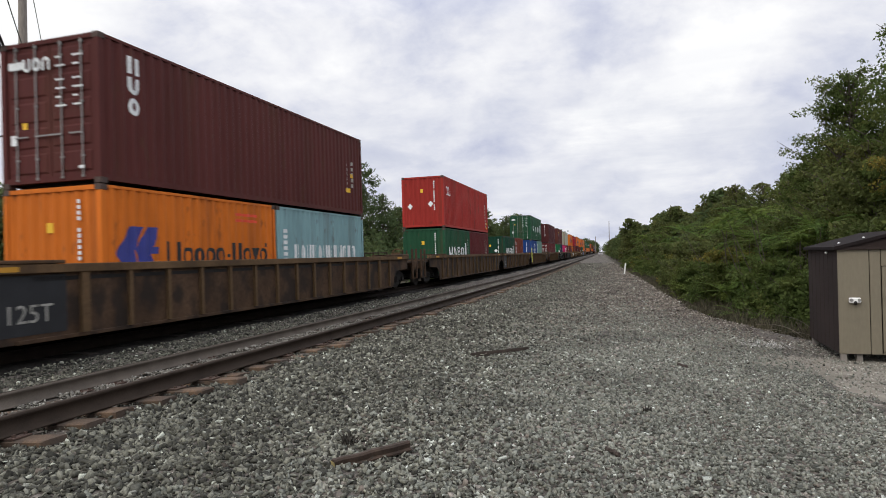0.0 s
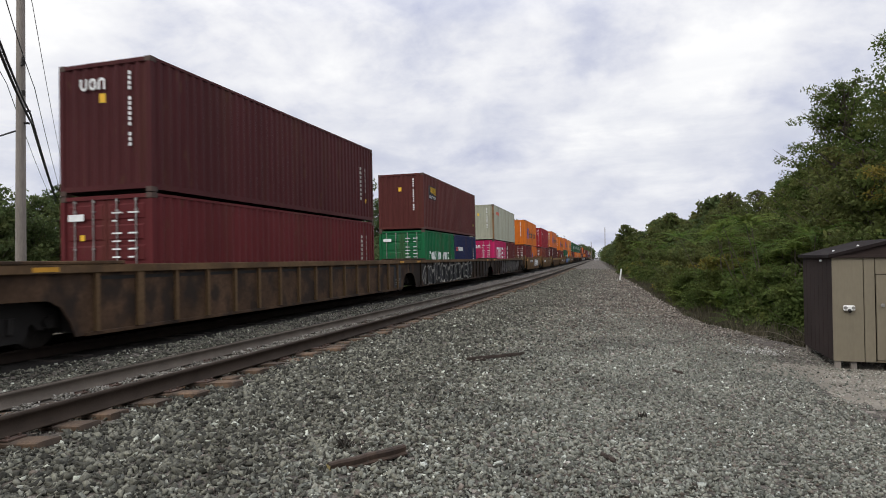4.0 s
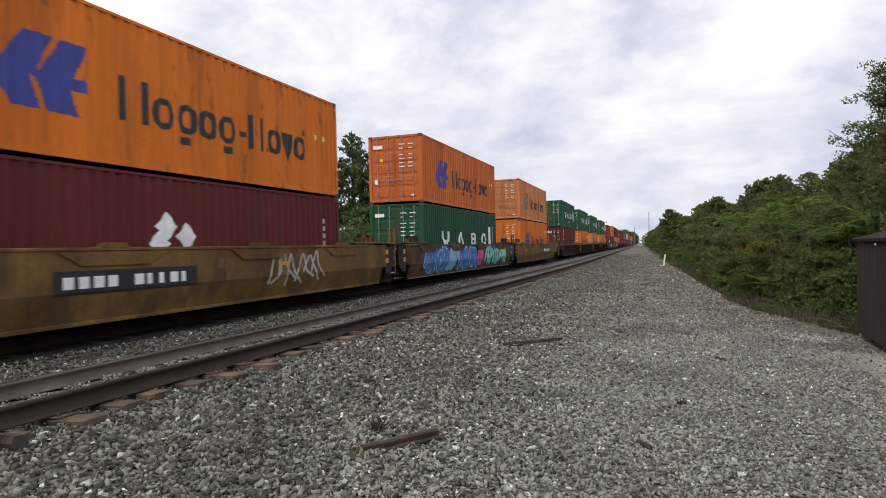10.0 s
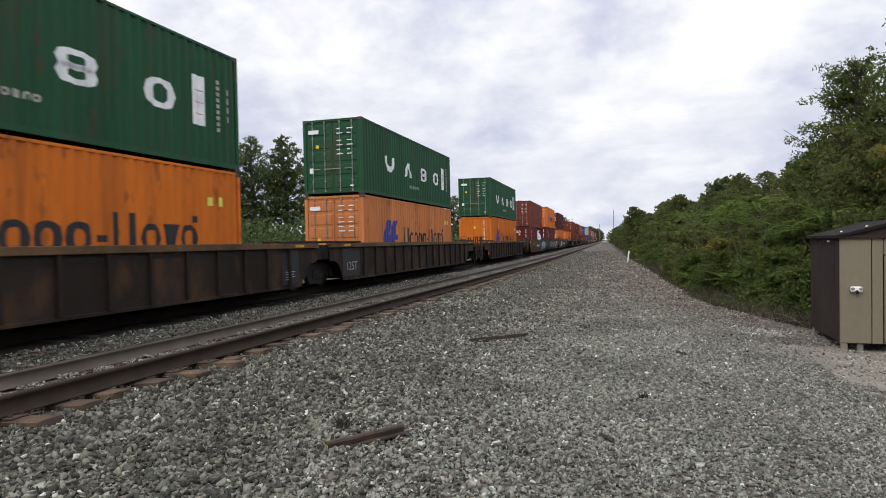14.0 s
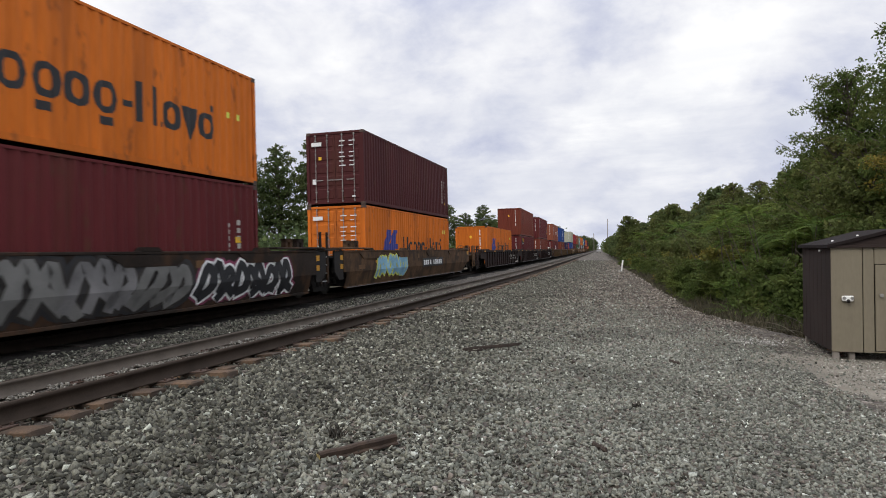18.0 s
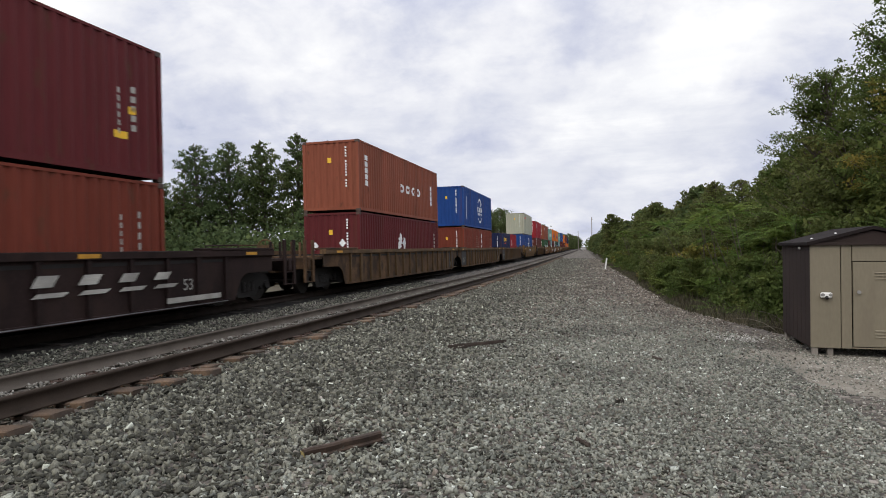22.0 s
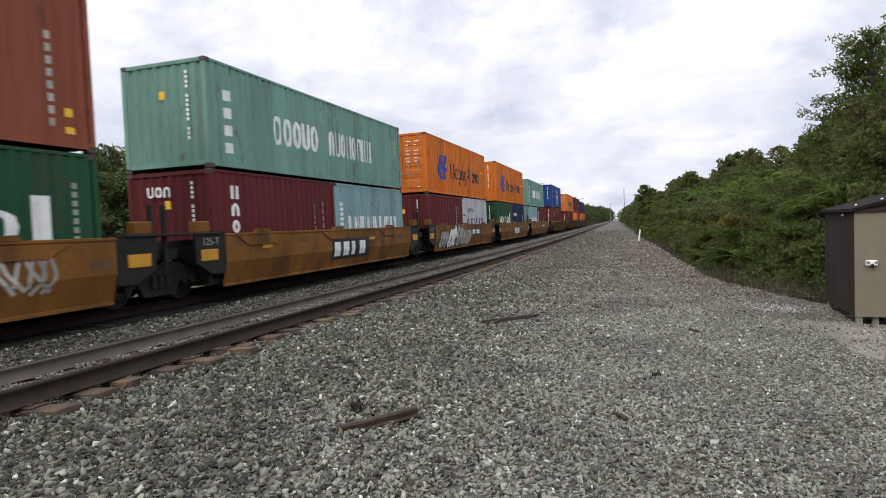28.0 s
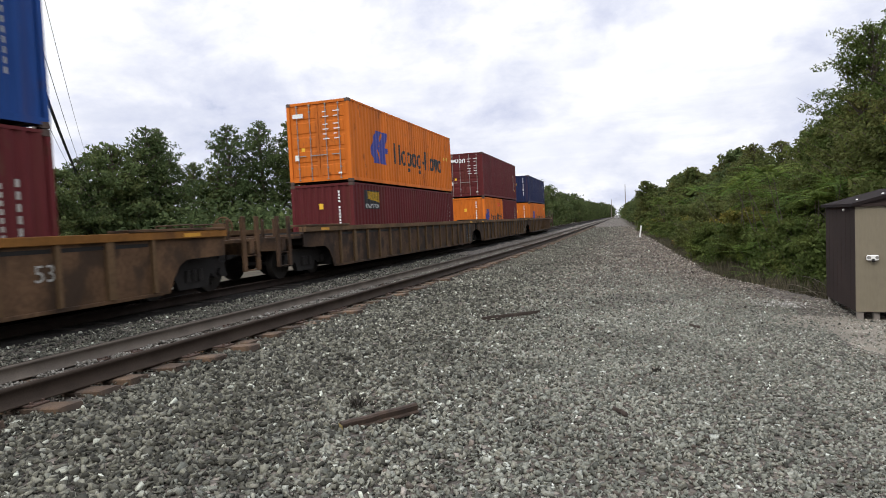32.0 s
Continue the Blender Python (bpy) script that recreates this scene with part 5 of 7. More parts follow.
        for e, s in ((f, -1), (r, 1)):
            y0, y1 = sorted((s * (hw - 0.9), s * (e - 0.05)))
            part("walkway", rounded(1.05, x_out + 0.1, y0, y1, top + 0.014, top + 0.075, 0.012), STEEL["tan"] if colour in ("brown", "tan") else S, car)
            y0, y1 = sorted((s * (e - 1.4), s * (e - 0.9)))
            part("reflector", boxes((x_out + 0.086, x_out + 0.09, y0, y1, top - 0.11, top - 0.03)), STEEL["safety"], car, "yellow reflective strip")
        if rear == "joint":
            panel = part("stencil_panel", boxes((x_out + 0.003, x_out + 0.006, hw - 0.62, hw + 0.25, 0.27, 1.24)), MARK["black"], car, "black panel with small white lines")
            for k in range(4):
                part("marking", boxes((x_out + 0.007, x_out + 0.009, hw - 0.45, hw - 0.45 + (0.5, 0.42, 0.5, 0.3)[k], 0.62 - 0.07 * k, 0.645 - 0.07 * k)), MARK["faded_white"], panel)
    else:
        for y in (-hw * 0.72, hw * 0.3):
            part("reflector", boxes((x_out + 0.004, x_out + 0.007, y, y + 0.45, 1.0, 1.1)), STEEL["safety"], car, "yellow reflective strip")
        for q in spots:
            y = q * hw
            bm = bmesh.new()
            prism(bm, [(y - 0.3, top + 0.013), (y + 0.3, top + 0.013), (y + 0.2, top + 0.1), (y - 0.2, top + 0.1)], x_out - 0.16, x_out + 0.02)
            part("guide", bm, S, car)
        for e, s, kind_of_end in ((f, -1, front), (r, 1, rear)):
            Y = lambda a, b: sorted((s * a, s * b))
            D = STEEL["grime"]
            if kind_of_end == "joint":
                bm = bmesh.new()
                out = 1.0 if gold else 0.68
                prism(bm, [(s * (e + 0.01), 0.5), (s * (e + 0.01), 1.47), (s * (e + out), 1.47), (s * (e + out), 0.78), (s * (e + out * 0.5), 0.5)], x_out - 0.09, x_out - 0.02)
                part("end_bracket", bm, D, car, "black steel end bracket")
                if gold:
                    part("reflector", boxes((x_out - 0.018, x_out - 0.012, *Y(e + 0.28, e + 0.85), 0.82, 1.07)), STEEL["safety"], car, "yellow reflective panel")
                    part("guide_bracket", rounded(x_out - 0.25, x_out - 0.03, *Y(e + 0.5, e + 0.95), top + 0.05, top + 0.3, 0.02), S, car, "rust-brown guide bracket")
                else:
                    part("walkway", rounded(0.9, x_out + 0.06, *Y(hw - 1.7, e + 0.5), top + 0.055, top + 0.11, 0.012), S, car)
                part("platform", rounded(0.4, x_out + 0.02, *Y(e + 0.2, e + 1.55), top, top + 0.05, 0.01), D, car, "black steel platform")
                if not gold:
                    for z in (0.86, 1.16):
                        part("reflector", boxes((x_out - 0.018, x_out - 0.012, *Y(e + 0.04, e + 0.24), z, z + 0.17)), STEEL["safety"], car, "yellow reflective panel")
                    for a in (hw - 0.95, hw - 0.3):
                        bm = boxes((1.25, 1.4, *Y(a, a + 0.12), top + 0.06, top + 0.36), (1.25, 1.4, *Y(a + 0.26, a + 0.38), top + 0.06, top + 0.36), (1.25, 1.4, *Y(a, a + 0.38), top + 0.26, top + 0.36))
                        part("guide_bracket", bm, S, car, "tan steel container guide")
                    if s > 0:
                        for a in (e + 0.34, e + 0.8):
                            part("ladder_rail", rounded(1.44, 1.5, *Y(a, a + 0.1), 0.42, top + 0.6, 0.01), S, car)
                        for k in range(4):
                            part("rung", tubes(((1.47, e + 0.4, 0.5 + 0.26 * k), (1.47, e + 0.86, 0.5 + 0.26 * k), 0.018)), STEEL["galv"], car)
                elif s < 0:
                    writing("125-T", 0.24, Matrix.Translation((x_out - 0.016, -e - 0.8, 1.16)) @ pose(0, 0, 0, 90, 0, 90), MARK["faded_white"], car)
                else:
                    for y in (e + 1.05, e + 1.4):
                        part("end_post", rounded(1.32, 1.4, y - 0.05, y + 0.05, 0.7, 2.05, 0.01), D, car, "black upright post")
            else:
                part("platform", rounded(0.9, x_out + 0.06, *Y(hw - 0.3, e - 0.1), top + 0.03, top + 0.09, 0.012), S, car)
                part("reflector", boxes((x_out + 0.002, x_out + 0.007, *Y(e - 0.5, e - 0.05), 1.18, 1.4)), STEEL["safety"], car, "yellow reflective panel")
                if kind_of_end == "coupler":
                    hi = 2.1 if colour == "yellow" and kind == 53 else 1.75
                    bm = boxes((1.28, 1.42, *Y(e + 0.02, e + 0.14), 1.2, hi), (1.28, 1.42, *Y(e + 0.4, e + 0.52), 1.2, hi), (1.28, 1.42, *Y(e + 0.02, e + 0.52), hi - 0.1, hi))
                    part("grab_frame", bm, D if gold else S, car)
    part("well_floor", boxes((-1.3, 1.3, -hw, hw, 0.24, 0.35), (-1.36, 1.36, -hw - 0.1, -hw, 0.24, 1.3), (-1.36, 1.36, hw, hw + 0.1, 0.24, 1.3)), STEEL["grime"], car)
    for s, e, kindly, o in ((-1, end[front], front, f), (1, end[rear], rear, r)):
        y0, y1 = sorted((s * (hw + 0.1), s * e))
        bm = boxes((-0.32, 0.32, y0, y1, 0.72, 1.12))
        y0, y1 = sorted((s * (hw + 0.1), s * (o - 0.02)))
        cube(bm, -1.42, 1.42, y0, y1, 1.16, 1.24)
        part("end_platform", bm, STEEL["grime"] if kindly == "joint" else S, car)
        if kindly == "coupler":
            y0, y1 = sorted((s * (e - 0.2), s * e))
            part("end_sill", rounded(-1.5, 1.5, y0, y1, 0.82, 1.2, 0.015), S, car)
            y0, y1 = sorted((s * (o + 0.04), s * (e - 0.25)))
            part("deck", boxes((-1.45, 1.45, y0, y1, 1.12, 1.19), (-1.45, -0.9, y0, y1, 1.19, 1.24)), S, car)
            bm = boxes((-0.1, 0.1, *sorted((s * e, s * (e + 0.52))), 0.72, 0.98))
            cube(bm, -0.17, 0.17, *sorted((s * (e + 0.3), s * (e + 0.56))), 0.66, 1.02)
            part("coupler", bm, STEEL["grime"], car)
            tall = 2.34 if style == "smooth" and colour == "yellow" and kind == 53 else 1.75
            P = STEEL["grime"] if gold else S
            for dy in (-0.15, 0.4):
                part("end_post", rounded(1.44, 1.51, *sorted((s * (e - dy - 0.07), s * (e - dy + 0.07))), 0.4, tall, 0.01), P, car)
                part("end_post", rounded(1.0, 1.05, *sorted((s * (e - dy - 0.05), s * (e - dy + 0.05))), 1.2, tall - 0.05, 0.01), P, car)
            for z in (0.42, 0.78, 1.14):
                part("rung", tubes(((1.47, s * (e - 0.45), z), (1.47, s * (e + 0.2), z), 0.018)), S, car)
            rows = [((-x, s * (e - 0.06), 1.15), (-x, s * (e - 0.06), tall - 0.1), 0.025) for x in (1.45, 1.0, 0.3)] + [((-1.45, s * (e - 0.06), tall - 0.12), (-0.3, s * (e - 0.06), tall - 0.12), 0.02)]
            part("handrail", tubes(*rows), P, car)
            if s > 0:
                bm = bmesh.new()
                for k in range(20):
                    a0, a1 = k * math.tau / 20, (k + 1) * math.tau / 20
                    cyl(bm, (0.62 + 0.27 * math.cos(a0), e - 0.02, 1.5 + 0.27 * math.sin(a0)), (0.62 + 0.27 * math.cos(a1), e - 0.02, 1.5 + 0.27 * math.sin(a1)), 0.02, n=6)
                for k in range(4):
                    a = k * math.pi / 4
                    cyl(bm, (0.62 + 0.27 * math.cos(a), e - 0.02, 1.5 + 0.27 * math.sin(a)), (0.62 - 0.27 * math.cos(a), e - 0.02, 1.5 - 0.27 * math.sin(a)), 0.014, n=6)
                cube(bm, 0.45, 0.79, e - 0.22, e - 0.06, 1.19, 1.6)
                part("brake_wheel", bm, STEEL["rib_tan"], car, "round hand-brake wheel on its stand")
            add_bogie(car, s * (hw + 1.28), u)
        elif style == "rib":
            part("end_bracket", boxes((0.5, 1.44, *sorted((s * (hw + 0.25), s * (mid - 0.13))), 0.92, 1.38)), STEEL["grime"], car, "black steel end bracket")
        if kindly == "joint" and s < 0:
            add_bogie(car, -mid, u)
            part("joint", boxes((-0.3, 0.3, -mid - 0.5, -mid + 0.3, 0.86, 1.15)), STEEL["grime"], car)
    if plate:
        y0, y1, z0, z1 = plate
        bm = boxes((x_out + 0.003, x_out + 0.007, y0 - 0.06, y1 + 0.06, z0 - 0.05, z1 + 0.05))
        if style == "smooth":
            fold_down(bm)
        p = part("number_panel", bm, MARK["black"], car, "black panel with worn white marks")
        n, gapped = max(4, int((y1 - y0) / (z1 - z0))), random.Random(int(u))
        w = (y1 - y0 - 0.2) / n
        for k in range(n):
            # plain bars, now and then a narrow one
            if k == 4 and n >= 8:
                continue
            bm = boxes((x_out + 0.008, x_out + 0.011, y0 + 0.1 + k * w, y0 + 0.1 + (k + gapped.choice((0.4, 0.68, 0.68, 0.72))) * w, z0 + 0.05, z1 - 0.05))
            if style == "smooth":
                fold_down(bm)
            part("marking", bm, MARK["white"], p)
    if sign:
        text, y, z, size = sign
        if text == "125T":
            part("panel", boxes((x_out + 0.003, x_out + 0.006, y - 0.25, y + 1.15, 0.3, 1.26)), MARK["black"], car, "black stencil panel")
        low = style == "smooth" and z < FOLD
        at = Matrix.Translation((x_out + 0.012 - (LEAN * (FOLD - z) if low else 0), y, z)) @ Matrix.Rotation(math.atan(LEAN) if low else 0, 4, "Y")
        writing(text, size, at @ pose(0, 0, 0, 90, 0, 90), MARK["black" if style == "smooth" else "faded_white"], car)
    if grab:
        for y in (-f + 0.12, -f + 0.42):
            part("grab_rail", tubes(((x_out + 0.12, y, 0.4), (x_out + 0.12, y, 2.0), 0.022)), MARK["lime"], car, "bright yellow grab rail")
        for z in (0.7, 1.05, 1.75):
            part("rung", tubes(((x_out + 0.12, -f + 0.12, z), (x_out + 0.12, -f + 0.42, z), 0.018)), MARK["lime"], car)
    if name_row:
        # pale parallelograms with slanting bars under them, and a light bar at the sill's end
        for k in range(4):
            y, h = 2.45 + k * 0.95, 0.2 - 0.015 * k
            for nm, z0, z1, w in (("letter_shape", 0.84, 0.84 + h, 0.42), ("stripe", 0.66, 0.74, 0.62)):
                bm = bmesh.new()
                prism(bm, [(y, z0), (y + w, z0), (y + w + 0.14, z1), (y + 0.14, z1)], x_out + 0.073, x_out + 0.076)
                part(nm, bm, MARK["faded_white"], car)
        part("stripe", boxes((x_out + 0.073, x_out + 0.076, 5.7, 7.6, 0.3, 0.42)), MARK["faded_white"], car)
    if name_row:
        part("edge_line", boxes((x_out + 0.031, x_out + 0.034, -hw + 0.2, hw - 0.2, 0.185, 0.205)), MARK["haze"], car, "worn white line")
        for y in (-5.2, -0.9, 3.4):
            part("reflector", boxes((x_out + 0.086, x_out + 0.09, y, y + 0.5, top - 0.11, top - 0.03)), STEEL["safety"], car, "yellow reflective strip")
    if spray:
        for k, (y0, y1, z0, z1, colours) in enumerate(spray):
            scrawl(car, x_out, y0, y1, z0, z1, colours, int(u) + k, style == "smooth", rib_rows)
    MOVING.append((car, u, 0.0))
    return car


def rib_shape():
    bm = bmesh.new()
    v = cube(bm, 0.0, 0.07, -0.045, 0.045, 0.24, 1.29)
    return bm


# ---- the train, unit by unit ----
bogie_shapes()
WORDS = {
    "word_and_emblem": "blue emblem and dark word shapes", "emblem_low": "blue emblem and dark word shapes", "emblem_faded": "faded grey emblem and dark word shapes",
    "small_emblem": "small blue emblem", "big_letters": "large white letter shapes", "rust_letters": "white letter shapes", "twenty_letters": "large white letter shapes",
    "stencil": "white stencilled word shapes", "stencil_twenty": "white stencilled word shapes", "globe": "white ringed-globe mark", "globe_twenty": "white ringed-globe mark",
    "tall_word": "white upright word shapes", "tall_low": "white upright word shapes", "short_word": "short white word shapes", "short_word_twenty": "short white word shapes",
    "panel_sign": "black and yellow sign panel", "red_word": "small red word shapes", "pink_word": "huge white letter shapes", "long_word": "long white word shapes",
    "navy_word": "small white word shapes", "gold_word": "gold word shapes", "grey_word": "navy word shapes", "placards": "white diamond placards", "": "small white data marks"}


def label_for(L, H, colour, marks, end):
    size = "twenty-foot" if L < 8 else "forty-foot"
    return "%s %s container with %s" % (colour.replace("_", " "), size, WORDS[marks])


def load(u, top, bottom):
    """u: where the front corners stand. Each box: (colour, marks, end, height, end marks)."""
    z, seed = 0.36, int(u)
    if len(bottom) == 2:
        for k, b in enumerate(bottom):
            if b == "tank":
                tank_container(u + 6.134, z)
                continue
            c, m, e = b[:3]
            container(6.058, STD, c, e, m, label_for(6, STD, c, m, e), u + k * 6.134, z, seed + k, b[3] if len(b) > 3 else "")
        h = STD
    else:
        c, m, e, h = bottom[0][:4]
        container(12.192, h, c, e, m, label_for(12, h, c, m, e), u, z, seed, bottom[0][4] if len(bottom[0]) > 4 else "")
    if top:
        c, m, e, H = top[:4]
        container(12.192, H, c, e, m, label_for(12, H, c, m, e), u, z + h + 0.012, seed + 1, top[4] if len(top) > 4 else "")


J, C = "joint", "coupler"
D, P = "door", "panel"
PLAIN = ""


def build_train():
    def unit(u, kind, style, colour, f, r, top, bottom, **more):
        well_car(u + 6.096, kind, style, colour, f, r, **more)
        load(u, top, bottom)

    stamp = ("125T", -8.32, 0.5, 0.42)
    unit(9.3, 53, "rib", "brown", J, C, ("brown", "tall_word", D, HC, "word"), [("orange", "small_emblem", P), ("pale_teal", "stencil_twenty", P)], sign=stamp)
    unit(32.8, 53, "rib", "brown", C, J, ("red", "short_word", P, HC, "diamonds"), [("green", "twenty_letters", P), ("maroon", PLAIN, P)])
    unit(52.4, 53, "rib", "brown", J, J, None, [("dark_green", "twenty_letters", P, "diamonds"), ("red_brown", "tall_low", P)], sign=stamp)
    unit(72.15, 53, "rib", "brown", J, C, ("green", "big_letters", D, HC), [("blue", "globe_twenty", P), ("teal", "tall_low", P)], grab=True)
    unit(95.7, 53, "rib", "brown", C, J, ("dark_maroon", PLAIN, P, HC, "word"), [("maroon", PLAIN, D, STD)])
    unit(114.7, 53, "rib", "dark", J, J, ("brown", "panel_sign", P, HC), [("bright_green", "long_word", D), ("navy", "navy_word", P)],
         spray=[(-7.2, 3.6, 0.25, 1.28, ["black", "black", "faded_white"])], look_like=" and white graffiti")
    unit(134.2, 53, "rib", "dark", J, C, ("cream", "red_word", P, HC), [("pink", "pink_word", D, "word"), ("maroon", "tall_low", P)],
         spray=[(-4.6, 6.0, 0.3, 1.25, ["ghost", "soot"])], look_like=" and pale graffiti")
    unit(155.7, 40, "smooth", "yellow", C, C, ("orange", "word_and_emblem", P, HC), [("maroon", PLAIN, D), ("orange", "small_emblem", P)],
         plate=(-4.6, -2.0, 0.98, 1.25), spray=[(0.2, 4.4, 0.45, 1.35, ["smoke", "white", "smoke"])], look_like=" and white graffiti")
    unit(175.6, 40, "smooth", "yellow", C, C, ("crimson", "short_word", D, HC, "word"), [("red_brown", PLAIN, D), ("maroon", PLAIN, P)], plate=(-6.0, -3.2, 0.85, 1.15))
    unit(195.5, 40, "rib", "tan", C, C, ("red_orange", "word_and_emblem", D, HC), [("dark_maroon", "tall_word", D, HC, "word")], chord="yellow")
    unit(217.2, 53, "smooth", "yellow", C, J, ("orange", "word_and_emblem", P, HC), [("maroon", "placards", P, STD)], plate=(-3.6, -0.5, 0.75, 1.05), sign=("53", -7.95, 0.33, 0.42), spray=[(2.2, 4.6, 0.4, 1.4, ["faded_white"])])
    unit(236.55, 53, "smooth", "tan", J, J, ("red_orange", "word_and_emblem", D, HC), [("green", "big_letters", D, HC)],
         spray=[(-6.6, 0.9, 0.3, 1.42, ["navy", "mid_blue", "mid_blue", "pale_blue", "pale_blue"]), (1.0, 2.0, 0.4, 1.35, ["magenta", "faded_white"]), (2.6, 7.4, 0.35, 1.42, ["navy", "mint", "black"])], look_like=" and blue graffiti")
    unit(255.95, 53, "smooth", "yellow", J, C, ("pale_orange", "emblem_faded", D, HC), [("orange", "emblem_low", D, HC)], plate=(2.0, 5.35, 0.8, 1.1))
    unit(279.55, 53, "rib", "dark", C, J, ("green", "big_letters", D, HC), [("maroon", "tall_word", D, HC, "word")])
    unit(298.95, 53, "rib", "dark", J, J, ("green", "big_letters", D, HC), [("orange", "emblem_low", D, HC)])
    unit(318.8, 53, "rib", "dark", J, C, ("green", "big_letters", D, HC), [("pale_orange", "emblem_low", D, HC)], sign=stamp)
    unit(342.4, 53, "rib", "dark", C, C, ("green", "big_letters", D, HC), [("orange", "emblem_low", P, HC)])
    unit(365.8, 53, "smooth", "tan", C, J, ("red_brown", PLAIN, D, HC), [("maroon", "tall_low", P, "word"), "tank"], plate=(-3.4, -0.6, 0.7, 1.0), sign=("53", -7.6, 0.33, 0.42),
         spray=[(2.0, 6.6, 0.35, 1.4, ["black", "pale_blue", "black"])], look_like=" and pale blue graffiti")
    unit(385.0, 53, "smooth", "dark", J, J, ("orange", "word_and_emblem", D, HC), [("maroon", "tall_word", P, HC, "word")], spray=[(-6.5, 3.2, 0.3, 1.4, ["black", "smoke", "haze", "smoke", "soot"]), (3.4, 7.4, 0.3, 1.3, ["magenta_dark", "black", "white"])], look_like=" and grey graffiti")
    unit(404.5, 53, "smooth", "tan", J, C, ("dark_maroon", PLAIN, D, HC), [("orange", "emblem_low", D, HC, "diamonds")], plate=(0.2, 3.6, 0.72, 1.05), spray=[(-5.6, -2.0, 0.4, 1.35, ["pale_blue", "lime"])])
    unit(428.0, 53, "rib", "plum", C, J, None, [("orange", "emblem_low", P, HC)], sign=("53", 6.3, 0.56, 0.36), name_row=True, chord="plum")
    unit(447.4, 53, "rib", "plum", J, J, ("red_brown", PLAIN, P, HC), [("maroon", "panel_sign", P, STD)], sign=("53", 6.3, 0.56, 0.36), name_row=True, chord="plum")
    unit(467.0, 53, "rib", "plum", J, C, ("maroon", "tall_word", P, HC), [("red_brown", "tall_low", P, STD)], sign=("53", 6.3, 0.56, 0.36), name_row=True, chord="plum")
    unit(490.5, 53, "rib", "tan", C, J, ("rust", "rust_letters", P, HC), [("maroon", "placards", P, STD, "diamonds")])
    unit(510.15, 53, "rib", "tan", J, J, ("blue", "globe", P, HC), [("red_brown", PLAIN, P), ("red_brown", "tall_low", P)], sign=stamp)
    unit(529.8, 53, "rib", "brown", J, C, None, [("navy", "gold_word", P), ("crimson", "short_word_twenty", P)], sign=stamp)
    unit(551.8, 40, "smooth", "yellow", C, C, ("cream", "red_word", P, HC), [("blue", "globe", P, HC)], plate=(-2.3, 0.3, 0.95, 1.2), sign=("40", -5.9, 0.33, 0.42))
    unit(571.7, 40, "rib", "brown", C, C, ("crimson", "short_word", P, HC), [("brown", "tall_word", P, STD)])
    unit(591.8, 40, "smooth", "gold", C, J, ("rust", "short_word", P, HC), [("green", "twenty_letters", P), ("green", "twenty_letters", P)], plate=(-5.6, -2.8, 0.7, 1.0), spray=[(3.4, 5.0, 0.5, 1.3, ["faded_white"])], look_like=" and a white scribble")
    unit(607.15, 40, "smooth", "gold", J, J, ("teal", "stencil", P, STD), [("maroon", "tall_low", P, "word"), ("pale_teal", "stencil_twenty", P)], plate=(-0.83, 1.81, 0.5, 1.05))
    unit(622.8, 40, "smooth", "gold", J, J, ("orange", "word_and_emblem", D, HC), [("maroon", PLAIN, P), ("grey", "grey_word", P)], spray=[(-5.2, 0.7, 0.3, 1.42, ["black", "faded_white", "white", "faded_white", "black"])], look_like=" and white graffiti", plate=(0.8, 2.8, 0.8, 1.15))
    unit(638.5, 40, "smooth", "gold", J, J, ("orange", "word_and_emblem", P, HC), [("green", "twenty_letters", P), ("navy", "navy_word", P)], plate=(-0.83, 1.81, 0.5, 1.05))
    unit(654.15, 40, "smooth", "gold", J, C, ("teal", "stencil", P, STD), [("pale_teal", "stencil_twenty", P), ("maroon", "tall_low", P)], plate=(0.5, 3.6, 0.85, 1.1))
    unit(675.9, 53, "rib", "tan", C, C, ("blue", "globe", P, HC), [("maroon", "panel_sign", P, HC)], sign=("53", 5.35, 0.7, 0.4), chord="gold")
    unit(699.6, 53, "rib", "brown", C, J, ("orange", "word_and_emblem", D, HC), [("maroon", "panel_sign", P, STD)])
    unit(719.2, 53, "rib", "brown", J, J, ("maroon", PLAIN, D, HC, "word"), [("orange", "small_emblem", P), ("maroon", PLAIN, P)])
    unit(739.0, 53, "rib", "brown", J, C, ("navy", PLAIN, P, STD), [("orange", "emblem_low", P, STD)])


build_train()


def motions():
    tilt = radians(0.67)
    for ob, u, z in MOVING:
        walk(ob, [(t, on_line(u - SPEED * t, TRAIN_C, 0.14, tilt) @ Matrix.Translation((0, 0, z))) for t in range(0, 33)])
    step = SPEED / FPS / WHEEL_R
    for w, u, at in SPIN:
        t0 = max(0.0, (u - 42) / SPEED)
        t1 = min(32.0, (u - 4) / SPEED)
        if t1 <= 0 or t0 >= 32:
            continue
        k0, k1 = math.floor(t0 * FPS), math.floor(t1 * FPS)
        rows = [(0.0, Matrix.Translation(at))] if k0 > 0 else []
        rows += [(k / FPS, Matrix.Translation(at) @ Matrix.Rotation((k - k0) * step, 4, "X")) for k in range(k0, k1 + 1)]
        if k1 < 32 * FPS:
            rows.append((32.0, rows[-1][1]))
        walk(w, rows)

# ---- shed ----


